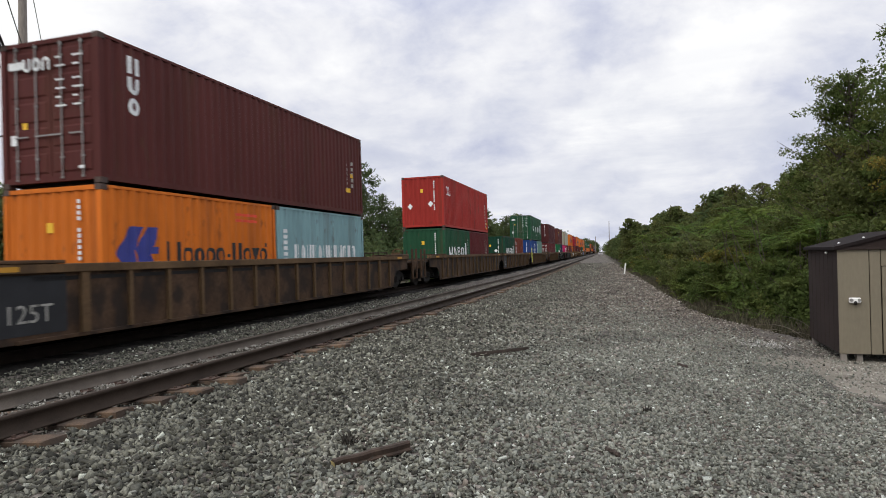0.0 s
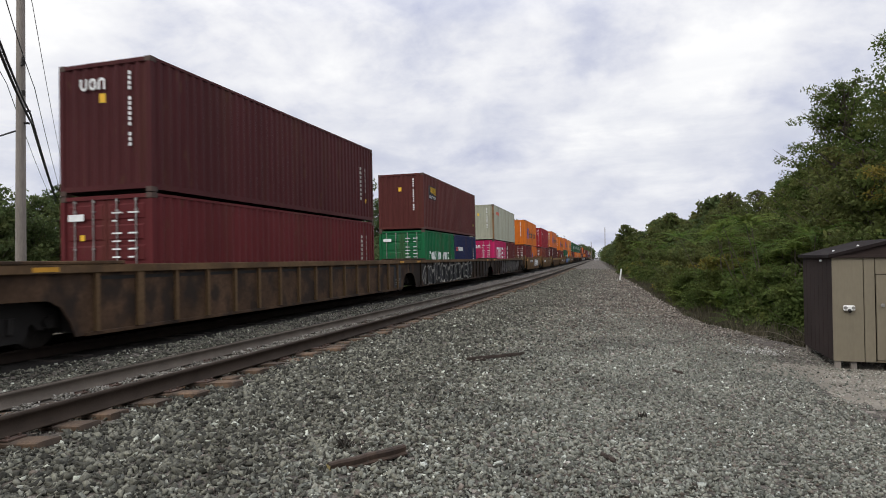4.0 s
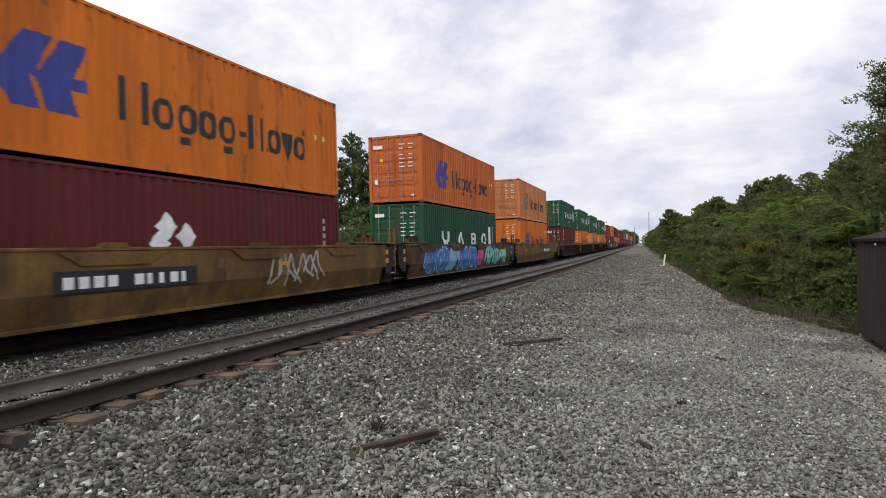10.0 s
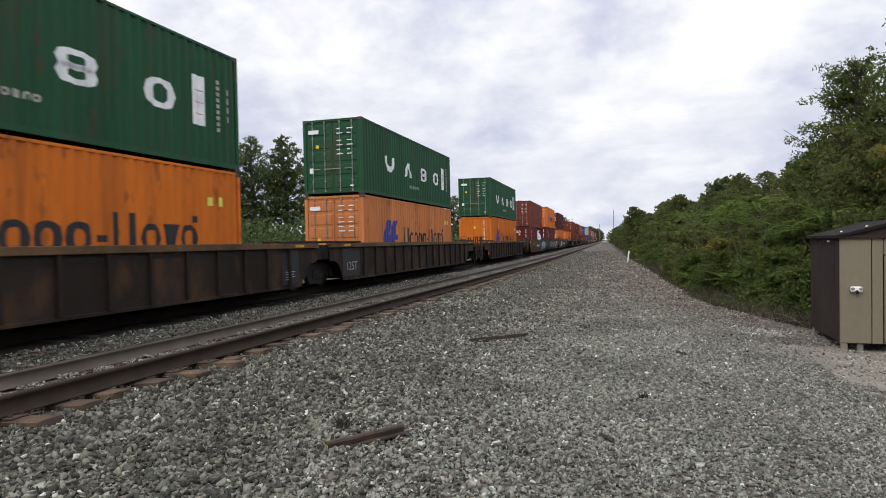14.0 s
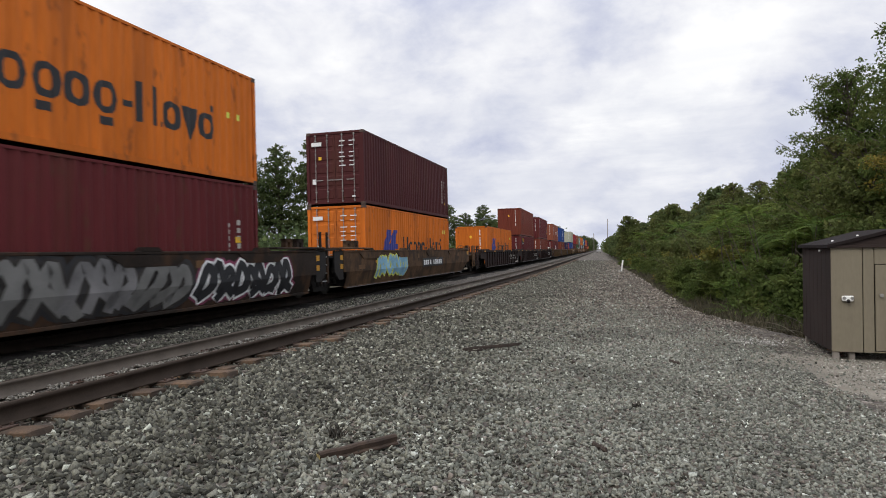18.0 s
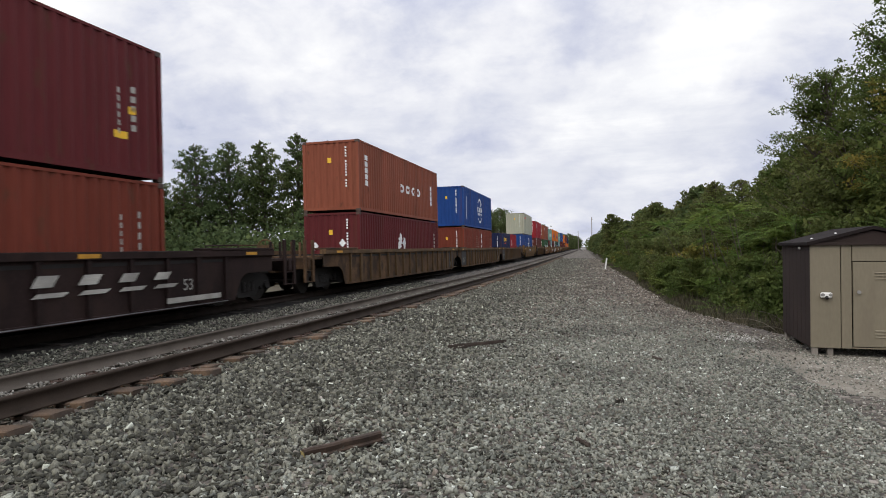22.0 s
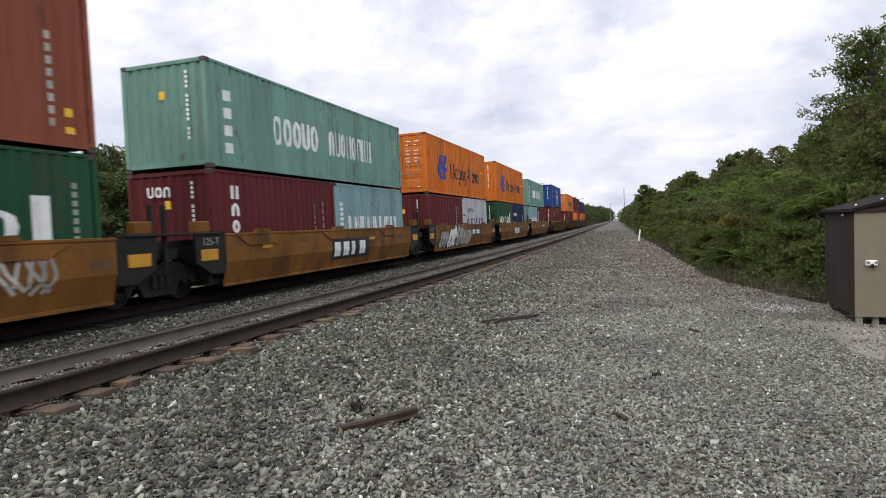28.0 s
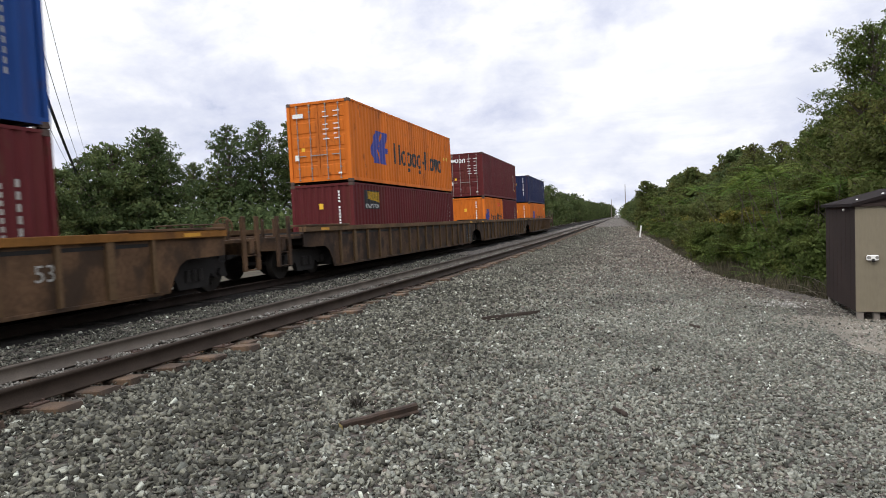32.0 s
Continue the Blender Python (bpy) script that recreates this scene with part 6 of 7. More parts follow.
def build_shed():
    base = Matrix.Translation((2.83, 10.48, 0.04)) @ Matrix.Rotation(radians(-2), 4, "Z")
    shed = thing("garden_shed", "small tan metal shed with dark brown sides and low roof", "shed", base)
    w, d, h, peak = 1.62, 1.9, 1.58, 0.21
    g = 0.008
    for x0, x1 in ((0.0, 0.395), (0.405, 0.54), (1.37, w)):
        part("front_panel", rounded(x0, x1, 0, 0.03, 0, h - 0.02, 0.004), SHED_TAN, shed)
    part("front_panel", rounded(0.54 + g, 1.37 - g, 0, 0.03, h - 0.29, h - 0.02, 0.004), SHED_TAN, shed)
    part("front_panel", rounded(0.54 + g, 1.37 - g, 0, 0.03, 0.0, 0.02, 0.004), SHED_TAN, shed)
    door = part("door", rounded(0.555, 1.355, -0.006, 0.026, 0.03, h - 0.3, 0.006), SHED_TAN, shed, "closed tan metal door")
    for z in (0.17, 0.215, 0.26, h - 0.56, h - 0.515, h - 0.47):
        bm = bmesh.new()
        prism(bm, [(-0.006, z), (-0.02, z + 0.006), (-0.006, z + 0.022)], 0.83, 1.09)
        part("louvre", bm, SHED_TAN, door)
    bm = tubes(((0.62, -0.006, 0.84), (0.62, -0.045, 0.84), 0.014), n=10)
    cyl(bm, (0.62, -0.045, 0.84), (0.62, -0.06, 0.84), 0.026, n=12)
    part("knob", bm, STEEL["galv"], door, "small metal door knob")
    for s in (0, 1):
        x = 0.0 if s == 0 else w
        n = 7
        for k in range(n):
            y0 = 0.03 + k * (d - 0.03) / n
            part("side_panel", rounded(*sorted((x, x + (0.03 if s == 0 else -0.03))), y0 + 0.004, y0 + (d - 0.03) / n - 0.004, 0, h - 0.02, 0.004), SHED_BROWN, shed)
    part("back_panel", rounded(0.03, w - 0.03, d - 0.03, d, 0, h - 0.02, 0.004), SHED_BROWN, shed)
    bm = bmesh.new()
    mid = w / 2
    out = [(-0.06, h - 0.045), (mid, h + peak - 0.03), (w + 0.06, h - 0.045), (w + 0.06, h + 0.0), (mid, h + peak + 0.02), (-0.06, h + 0.0)]
    a = [bm.verts.new((x, -0.07, z)) for x, z in out]
    b = [bm.verts.new((x, d + 0.07, z)) for x, z in out]
    bm.faces.new(a), bm.faces.new(b[::-1])
    for k in range(6):
        bm.faces.new((a[k], b[k], b[(k + 1) % 6], a[(k + 1) % 6]))
    part("roof", bm, SHED_ROOF, shed, "low dark brown metal roof")
    for y in (-0.02, d - 0.03):
        bm = bmesh.new()
        a = [bm.verts.new((x, y, z)) for x, z in ((0, h - 0.02), (w, h - 0.02), (mid, h + peak - 0.05))]
        b = [bm.verts.new((x, y + 0.04, z)) for x, z in ((0, h - 0.02), (w, h - 0.02), (mid, h + peak - 0.05))]
        bm.faces.new(a), bm.faces.new(b[::-1])
        for k in range(3):
            bm.faces.new((a[k], b[k], b[(k + 1) % 3], a[(k + 1) % 3]))
        part("gable", bm, SHED_BROWN, shed)
    part("fascia", rounded(-0.02, w + 0.02, -0.045, -0.022, h - 0.05, h - 0.005, 0.004), SHED_BROWN, shed)
    for k in range(4):
        y = 0.15 + k * 0.5
        part("roof_seam", boxes((0, 0.02, y, y + 0.02, h + 0.0, h + 0.02)), SHED_ROOF, shed)
    for x, y in ((0.06, 0.06), (0.27, 0.1), (w - 0.1, 0.08), (0.05, d - 0.1), (w - 0.1, d - 0.1)):
        part("foot", rounded(x - 0.04, x + 0.04, y - 0.04, y + 0.04, -0.24, 0.0, 0.006), POLE_WOOD, shed, "short weathered wooden post")
    lamp = thing("security_light", "white twin-lens security light screwed to the tan shed wall", "lamp", base @ Matrix.Translation((0.2, -0.004, 0.785)))
    part("housing", rounded(-0.075, 0.075, -0.06, 0.0, -0.035, 0.045, 0.014), WHITE_PAINT, lamp)
    part("sensor", tubes(((0.0, -0.055, -0.02), (0.0, -0.08, -0.045), 0.022), n=12), STEEL["grime"], lamp)
    for x in (-0.05, 0.05):
        part("lens", tubes(((x, -0.055, 0.012), (x, -0.066, 0.01), 0.024), n=14), STEEL["galv"], lamp, "grey lens")
    for x, y, z in ((-0.03, 0.52, h - 0.09), (0.14, 0.5, h + 0.05), (0.42, 0.3, h + 0.125)):
        bm = bmesh.new()
        bmesh.ops.create_icosphere(bm, subdivisions=2, radius=0.02)
        dot = tagged(new("roof_bolt", mesh_of("roof_bolt", bm, WHITE_PAINT)), "pale rounded bolt cap on the shed roof", "bolt")
        dot.matrix_basis = base @ Matrix.Translation((x, y, z))


build_shed()


# ---- litter on the ballast ----


def build_litter():
    a, b = Vector((-2.27, 4.24, 0)), Vector((-1.85, 4.76, 0))
    ang = math.degrees(math.atan2(b.y - a.y, b.x - a.x))
    L = (b - a).length
    bm = bmesh.new()
    n = 8
    out = [(-0.045, 0.0), (0.045, 0.0), (0.045, 0.012), (0.02, 0.022), (0.028, 0.06), (0.018, 0.075), (-0.018, 0.075), (-0.028, 0.06), (-0.02, 0.022), (-0.045, 0.012)]
    prev = None
    for k in range(n + 1):
        y = k / n * L
        ring = [bm.verts.new((y, px * 1.0 + 0.004 * math.sin(k * 2.1), pz + 0.003 * math.sin(k * 1.7))) for px, pz in out]
        if prev:
            for i in range(len(out)):
                bm.faces.new((prev[i], prev[(i + 1) % len(out)], ring[(i + 1) % len(out)], ring[i]))
        else:
            bm.faces.new(ring)
        prev = ring
    bm.faces.new(prev[::-1])
    rusty = mat("bar_rust", (0.048, 0.031, 0.022), 0.75, 0.15, 0.35, 9, 80, 0.004, (0.026, 0.018, 0.014), 0.7)
    bar = tagged(new("steel_bar", mesh_of("steel_bar", bm, rusty)), "short rusty brown steel bar lying on ballast", "scrap metal")
    bar.matrix_basis = Matrix.Translation((a.x, a.y, ground_height(a.x, a.y) - 0.004)) @ pose(0, 0, 0, 0, -2, ang)
    lip = mat("cut_steel", (0.30, 0.24, 0.10), 0.7, 0.1, 0.3, 20, 90)
    part("cut_end", boxes((-0.004, -0.001, -0.034, 0.034, 0.006, 0.06)), lip, bar, "yellowish cut end")
    wood = mat("grey_stick", (0.05, 0.037, 0.03), 0.9, 0, 0.35, 5, 50, 0.006)
    rng = random.Random(8)

    def stick(p, q, r, name, label, lift):
        bm = bmesh.new()
        m = 7
        prev = None
        for k in range(m + 1):
            c = Vector(p).lerp(Vector(q), k / m) + Vector((rng.uniform(-0.01, 0.01), rng.uniform(-0.01, 0.01), lift + rng.uniform(-0.006, 0.006)))
            ring = [bm.verts.new(c + Vector((r * 0.5 * math.cos(i * math.tau / 6) * (0.8 + 0.3 * rng.random()), r * 0.7 * math.cos(i * math.tau / 6), r * math.sin(i * math.tau / 6)))) for i in range(6)]
            if prev:
                for i in range(6):
                    bm.faces.new((prev[i], prev[(i + 1) % 6], ring[(i + 1) % 6], ring[i]))
            else:
                bm.faces.new(ring)
            prev = ring
        bm.faces.new(prev[::-1])
        tagged(new(name, mesh_of(name, bm, wood)), label, "wood")

    stick((-2.52, 9.45, 0), (-1.75, 10.2, 0), 0.03, "broken_plank", "dark splintered length of wood on ballast", 0.045)
    stick((-2.42, 9.36, 0), (-2.2, 9.62, 0), 0.018, "broken_plank", "thin grey splinter of wood on ballast", 0.03)
    stick((-0.29, 5.12, 0), (-0.2, 5.0, 0), 0.022, "wood_chunk", "small dark chunk of wood on ballast", 0.035)
    stick((0.5, 9.2, 0), (0.62, 9.05, 0), 0.02, "wood_chunk", "small dark chunk of wood on ballast", 0.03)
    stick((-5.2, 3.45, 0), (-4.95, 3.5, 0), 0.075, "wood_block", "dark grooved wooden block at the tie ends", 0.06)
    # a dark tuft of dead weed beside the bar, another further off
    for (x, y, s, n) in ((-2.42, 4.86, 0.1, 60), (0.05, 6.5, 0.06, 30), (-4.2, 8.0, 0.06, 24)):
        bm = bmesh.new()
        for k in range(n):
            p = Vector((x + rng.gauss(0, s * 0.35), y + rng.gauss(0, s * 0.35), ground_height(x, y) + 0.02))
            d = Vector((rng.gauss(0, 0.6), rng.gauss(0, 0.6), 1)).normalized() * s * rng.uniform(0.4, 1)
            e = Vector((rng.gauss(0, 1), rng.gauss(0, 1), 0)).normalized() * 0.008
            bm.faces.new([bm.verts.new(q) for q in (p - e, p + e, p + d + e * 0.4, p + d - e * 0.4)])
        tagged(new("dead_weed", mesh_of("dead_weed", bm, mat("dead_weed", (0.035, 0.03, 0.024), 0.9))), "dark tuft of dead weed in the ballast", "weed")


build_litter()


# ---- line-side posts, poles and wires ----


def build_lineside():
    post = thing("marker_post", "leaning white marker post at the ballast edge", "post", Matrix.Translation((-0.74, 45.0, -0.15)) @ pose(0, 0, 0, 3, 8, 0))
    part("shaft", rounded(-0.05, 0.05, -0.02, 0.02, 0, 0.95, 0.006), WHITE_PAINT, post)
    part("base", rounded(-0.055, 0.055, -0.025, 0.025, -0.2, 0.16, 0.006), STEEL["grime"], post)
    pole = thing("utility_pole", "weathered grey wooden utility pole beside the road", "utility pole", Matrix.Translation((-19.4, 15.7, -0.7)))
    bm = bmesh.new()
    cyl(bm, (0, 0, 0), (0, 0, 12.2), 0.17, 0.12, 14)
    part("shaft", bm, POLE_WOOD, pole)
    for z in (7.9, 8.9, 9.0):
        bm = tubes(((-0.35, 0.2, z), (0.35, -0.2, z), 0.03), n=8)
        for s in (-1, 1):
            cyl(bm, (s * 0.35, -s * 0.2, z - 0.05), (s * 0.35, -s * 0.2, z + 0.12), 0.05, n=8)
        part("insulator", bm, STEEL["grime"], pole)
    part("bracket", tubes(((0.14, 0, 7.4), (0.3, 0.1, 7.4), 0.04), ((0.14, 0, 7.0), (0.26, 0.1, 7.0), 0.04), n=8), STEEL["grime"], pole)
    far = Vector((-70, 63.5, 0))
    near = Vector((2.0, -4.5, 0))
    at = Vector((-19.4, 15.7, 0))

    def wire(p, q, sag, r, label):
        bm = bmesh.new()
        m = 16
        pts = [Vector(p).lerp(Vector(q), k / m) - Vector((0, 0, 4 * sag * (k / m) * (1 - k / m))) for k in range(m + 1)]
        side = (Vector(q) - Vector(p)).cross(Vector((0, 0, 1))).normalized()
        rings = [[bm.verts.new(c + (side * math.cos(i * math.tau / 5) + Vector((0, 0, math.sin(i * math.tau / 5)))) * r) for i in range(5)] for c in pts]
        for a, b in zip(rings, rings[1:]):
            for i in range(5):
                bm.faces.new((a[i], a[(i + 1) % 5], b[(i + 1) % 5], b[i]))
        tagged(new("overhead_wire", mesh_of("overhead_wire", bm, CABLE)), label, "wire")

    for z, off, r in ((7.2, 0.25, 0.03), (6.9, 0.28, 0.035), (8.1, 0.35, 0.012), (8.2, -0.35, 0.012), (10.9, 0.3, 0.012)):
        o = Vector((off, off * 0.6, 0))
        wire(at + o + Vector((0, 0, z - 0.6)), far + o + Vector((0, 0, z - 0.2)), 1.1, r, "dark overhead wire strung between poles")
        wire(at + o + Vector((0, 0, z - 0.6)), near + o + Vector((0, 0, z + 0.4)), 0.7, r, "dark overhead wire strung between poles")
    wire(at + Vector((0, 0, 6.1)), Vector((-42, 14, 4.4)), 0.8, 0.03, "drooping black service cable from the pole")
    for x, y, h, r in ((-10.82, 299.5, 16.0, 0.2), (-24, 420, 12.5, 0.25), (-62, 560, 12, 0.25)):
        p = thing("utility_pole", "tall thin distant utility pole by the line", "utility pole", Matrix.Translation((x, y, -0.5)))
        bm = bmesh.new()
        cyl(bm, (0, 0, 0), (0, 0, h), r, r * 0.7, 8)
        part("shaft", bm, POLE_WOOD, p)
        part("crossarm", boxes((-0.45, 0.45, -0.05, 0.05, h - 1.2, h - 1.1)), POLE_WOOD, p)
    sign = thing("speed_sign", "white roadside speed limit sign with black letters", "road sign", Matrix.Translation((-27.4, 20.2, -0.7)) @ pose(0, 0, 0, 0, 0, 53))
    part("stake", boxes((-0.03, 0.03, 0.01, 0.05, 0, 2.6)), STEEL["galv"], sign)
    part("board", rounded(-0.31, 0.31, -0.006, 0.006, 1.95, 2.71, 0.004), WHITE_PAINT, sign)
    for text, z, s in (("SPEED", 2.5, 0.17), ("LIMIT", 2.33, 0.17), ("25", 1.99, 0.36)):
        cu = len(text) * s * 0.33
        writing(text, s, Matrix.Translation((-cu, -0.009, z)) @ pose(0, 0, 0, 90, 0, 0), MARK["black"], sign)
    for x, y in ((-24.9, 19.8), (-25.3, 19.9)):
        m = thing("road_marker", "thin white roadside marker stake", "post", Matrix.Translation((x, y, -0.7)))
        part("shaft", boxes((-0.03, 0.03, -0.02, 0.02, 0, 2.4 if x > -25 else 2.1)), WHITE_PAINT, m)
    car = thing("parked_car", "small white car at the far road crossing", "car", Matrix.Translation((-13.0, 262, -0.05)))
    bm = bmesh.new()
    prism(bm, [(-2.1, 0.3), (2.1, 0.3), (2.1, 0.8), (1.2, 0.9), (0.7, 1.4), (-1.0, 1.4), (-1.5, 0.9), (-2.1, 0.8)], -0.85, 0.85)
    part("body", bm, STEEL["galv"], car, "pale grey car body")
    for x in (-0.8, 0.62):
        for y in (-1.3, 1.3):
            part("wheel", tubes(((x, y, 0.32), (x + 0.18, y, 0.32), 0.32), n=12), STEEL["grime"], car)
    part("windscreen", boxes((-0.75, 0.75, -1.3, -1.27, 0.95, 1.3)), MARK["black"], car)


build_lineside()

# ---- trees ----


def leaf_material(name, rgb, warm, spread=0.38):
    m = bpy.data.materials.new(name)
    m.use_nodes = True
    nt = m.node_tree
    N, L = nt.nodes.new, nt.links.new
    b = nt.nodes["Principled BSDF"]
    b.inputs["Roughness"].default_value = 0.8
    b.inputs["Specular IOR Level"].default_value = 0.12
    ge, co = N("ShaderNodeNewGeometry"), N("ShaderNodeTexCoord")
    tex = N("ShaderNodeTexNoise")
    tex.inputs["Scale"].default_value = 0.9
    L(co.outputs["Object"], tex.inputs["Vector"])
    mx = N("ShaderNodeMix")
    mx.data_type = "RGBA"
    mx.inputs["A"].default_value, mx.inputs["B"].default_value = (*rgb, 1), (*warm, 1)
    mr = N("ShaderNodeMapRange")
    for k, v in (("From Min", 0.42), ("From Max", 0.68), ("To Min", 0.0), ("To Max", 0.9)):
        mr.inputs[k].default_value = v
    L(tex.outputs[0], mr.inputs["Value"])
    L(mr.outputs[0], mx.inputs["Factor"])
    k = N("ShaderNodeMapRange")
    k.inputs["To Min"].default_value, k.inputs["To Max"].default_value = 1 - spread, 1 + spread
    L(ge.outputs["Random Per Island"], k.inputs["Value"])
    sc = N("ShaderNodeVectorMath")
    sc.operation = "SCALE"
    L(mx.outputs["Result"], sc.inputs[0])
    L(k.outputs[0], sc.inputs["Scale"])
    L(sc.outputs[0], b.inputs["Base Color"])
    tr = N("ShaderNodeBsdfTranslucent")
    L(sc.outputs[0], tr.inputs["Color"])
    add = N("ShaderNodeMixShader")
    add.inputs[0].default_value = 0.5
    L(b.outputs[0], add.inputs[1])
    L(tr.outputs[0], add.inputs[2])
    L(add.outputs[0], nt.nodes["Material Output"].inputs["Surface"])
    return m


LEAF = {
    "sumac": leaf_material("leaf_sumac", (0.082, 0.132, 0.03), (0.145, 0.175, 0.04)),
    "broad": leaf_material("leaf_broad", (0.086, 0.12, 0.035), (0.125, 0.142, 0.04)),
    "dusty": leaf_material("leaf_dusty", (0.1, 0.124, 0.042), (0.15, 0.148, 0.05)),
    "yellowing": leaf_material("leaf_yellowing", (0.125, 0.14, 0.034), (0.22, 0.17, 0.04)),
    "dark": leaf_material("leaf_dark", (0.078, 0.112, 0.048), (0.11, 0.14, 0.052)),
    "far": leaf_material("leaf_far", (0.095, 0.13, 0.052), (0.135, 0.155, 0.058)),
}


def leaves(lumps, n, size, seed, droop=0.3, long=1.6):
    """Leaf blades on the skins of many small lumps: arrays of verts and quads."""
    rng = np.random.default_rng(seed)
    L = np.array(lumps, float)                       # x y z rx ry rz
    weight = (L[:, 3] * L[:, 5])
    pick = rng.choice(len(L), n, p=weight / weight.sum())
    d = rng.normal(size=(n, 3))
    d /= np.linalg.norm(d, axis=1)[:, None]
    rad = rng.uniform(0.1, 1.15, (n, 1)) ** 0.7
    c = L[pick, :3] + d * L[pick, 3:] * rad
    a = rng.normal(size=(n, 3)) + d * 0.8
    a[:, 2] -= droop
    a /= np.linalg.norm(a, axis=1)[:, None]
    up = rng.normal(size=(n, 3)) * 0.7 + (0, 0, 1.0)
    b = np.cross(a, up)
    b /= np.linalg.norm(b, axis=1)[:, None] + 1e-9
    s = size * rng.uniform(0.55, 1.35, (n, 1))
    a, b = a * s * long * 0.5, b * s * 0.5
    v = np.stack([c - a, c + b * 0.9 - a * 0.1, c + a, c - b * 0.9 - a * 0.1], 1).reshape(-1, 3)
    f = np.arange(n * 4).reshape(n, 4)
    return v, f


def branches(bm, base, tip, r, depth, rng, ends):
    cyl(bm, base, tip, r, r * 0.62, 6 if depth > 1 else 5, False)
    ends.append(Vector(tip))
    if depth == 0:
        return
    d = Vector(tip) - Vector(base)
    for k in range(3 if depth > 1 else 4):
        f = rng.uniform(0.45, 1.0)
        p = Vector(base).lerp(Vector(tip), f)
        q = Vector((rng.gauss(0, 1), rng.gauss(0, 1), rng.uniform(0.1, 1.0))).normalized() * d.length * rng.uniform(0.4, 0.62)
        branches(bm, p, p + q, r * 0.5, depth - 1, rng, ends)


def tree_proto(name, h, spread, trunk_to, n, size, leaf, seed, limbs=60, rise=0.5, long=1.6, label="", bare=False, low=0.14, flat=1.0, cone=False, fine=1.0):
    """Trunk, limbs that arch out and up, leaf clusters strung along each limb to its tip."""
    rng = random.Random(seed)
    t = thing(name, label, "shrub" if h < 3.2 else "tree")
    bm = bmesh.new()
    if bare:
        branches(bm, (0, 0, -0.3), (rng.uniform(-0.1, 0.1) * h, rng.uniform(-0.1, 0.1) * h, h * trunk_to), h * 0.022, 3, rng, [])
        part("trunk", bm, BARK, t)
        return t
    lean = Vector((rng.uniform(-0.08, 0.08) * h, rng.uniform(-0.08, 0.08) * h, 0))
    cyl(bm, (0, 0, -0.4), lean * 0.6 + Vector((0, 0, h * 0.55)), h * 0.02, h * 0.011, 8, False)
    cyl(bm, lean * 0.6 + Vector((0, 0, h * 0.55)), lean + Vector((0, 0, h * 0.93)), h * 0.011, h * 0.003, 6, False)
    rows = []
    for k in range(limbs):
        f = low + (0.97 - low) * (k + rng.random()) / limbs
        prof = math.sin(math.pi * min(1, (0.20 + 0.80 * f) ** 0.85)) ** 0.7 if f < 0.97 else 0.15
        if cone:
            prof = (1.04 - f) ** 0.6 * (1 if f > 0.25 else 0.8) * rng.uniform(0.7, 1.0)
        reach = spread * max(prof, 0.12) * rng.uniform(0.55, 1.15)
        a = k * 2.4 + rng.uniform(-0.5, 0.5)
        p = lean * f + Vector((0, 0, h * f * 0.93))
        d = Vector((math.cos(a), math.sin(a), rng.uniform(0.15, 0.35) + rise * f))
        tip = p + d.normalized() * reach + Vector((0, 0, 0.1 * reach))
        if k % 2 == 0:
            cyl(bm, p - Vector((0, 0, 0.12 * reach)), tip, h * 0.005 + 0.006, 0.004, 4, False)
        m = 5
        for j in range(m):
            g = 0.35 + 0.65 * (j + rng.random() * 0.6) / m
            c = p.lerp(tip, g) - Vector((0, 0, 0.10 * reach * g * g)) + Vector((rng.gauss(0, 1), rng.gauss(0, 1), rng.gauss(0, 0.5))) * reach * 0.10
            s = (reach * rng.uniform(0.13, 0.24) * (1.15 - 0.55 * g) + size * 0.6) * fine
            rows.append((c.x, c.y, c.z, s * 1.15, s * 1.15, s * rng.uniform(0.5, 0.8) * flat))
    part("trunk", bm, BARK, t)
    v, f = leaves(rows, n, size, seed, 0.35, long)
    part("crown", raw_mesh("crown", v, f, LEAF[leaf]), LEAF[leaf], t)
    return t


def fern_tree(name, h, seed, leaf, label):
    """A sumac-like shrub: stems topped by arching sprays of paired leaflets."""
    rng = random.Random(seed)
    t = thing(name, label, "shrub")
    bm = bmesh.new()
    V, F = [], []

    def blade(p, d, nrm, s):
        i = len(V)
        side = d.cross(nrm).normalized() * s * 0.2
        V.extend([p, p + d * s * 0.45 + side, p + d * s, p + d * s * 0.45 - side])
        F.append((i, i + 1, i + 2, i + 3))

    for k in range(30):
        a = rng.uniform(0, math.tau)
        r0, r1 = rng.uniform(0, 0.5), rng.uniform(0.2, 1.7)
        top = Vector((r1 * math.cos(a), r1 * math.sin(a), h * rng.uniform(0.08, 1.0)))
        cyl(bm, (r0 * math.cos(a), r0 * math.sin(a), -0.3), top, 0.015, 0.007, 5, False)
        for j in range(12):
            b = rng.uniform(0, math.tau)
            out = Vector((math.cos(b), math.sin(b), rng.uniform(-0.05, 0.75))).normalized()
            p, step = top.copy(), 0.058
            for i in range(14):
                q = p + out * step
                out = (out + Vector((0, 0, -0.055))).normalized()
                lat = out.cross(Vector((0, 0, 1))).normalized()
                nrm = lat.cross(out)
                for s in (-1, 1):
                    blade(q, (lat * s + out * 0.45 + Vector((0, 0, -0.25))).normalized(), nrm, 0.15 * (1 - i * 0.035))
                p = q
    part("woody_growth", bm, BARK, t)
    part("crown", raw_mesh("crown", [v[:] for v in V], F, LEAF[leaf]), LEAF[leaf], t)
    return t


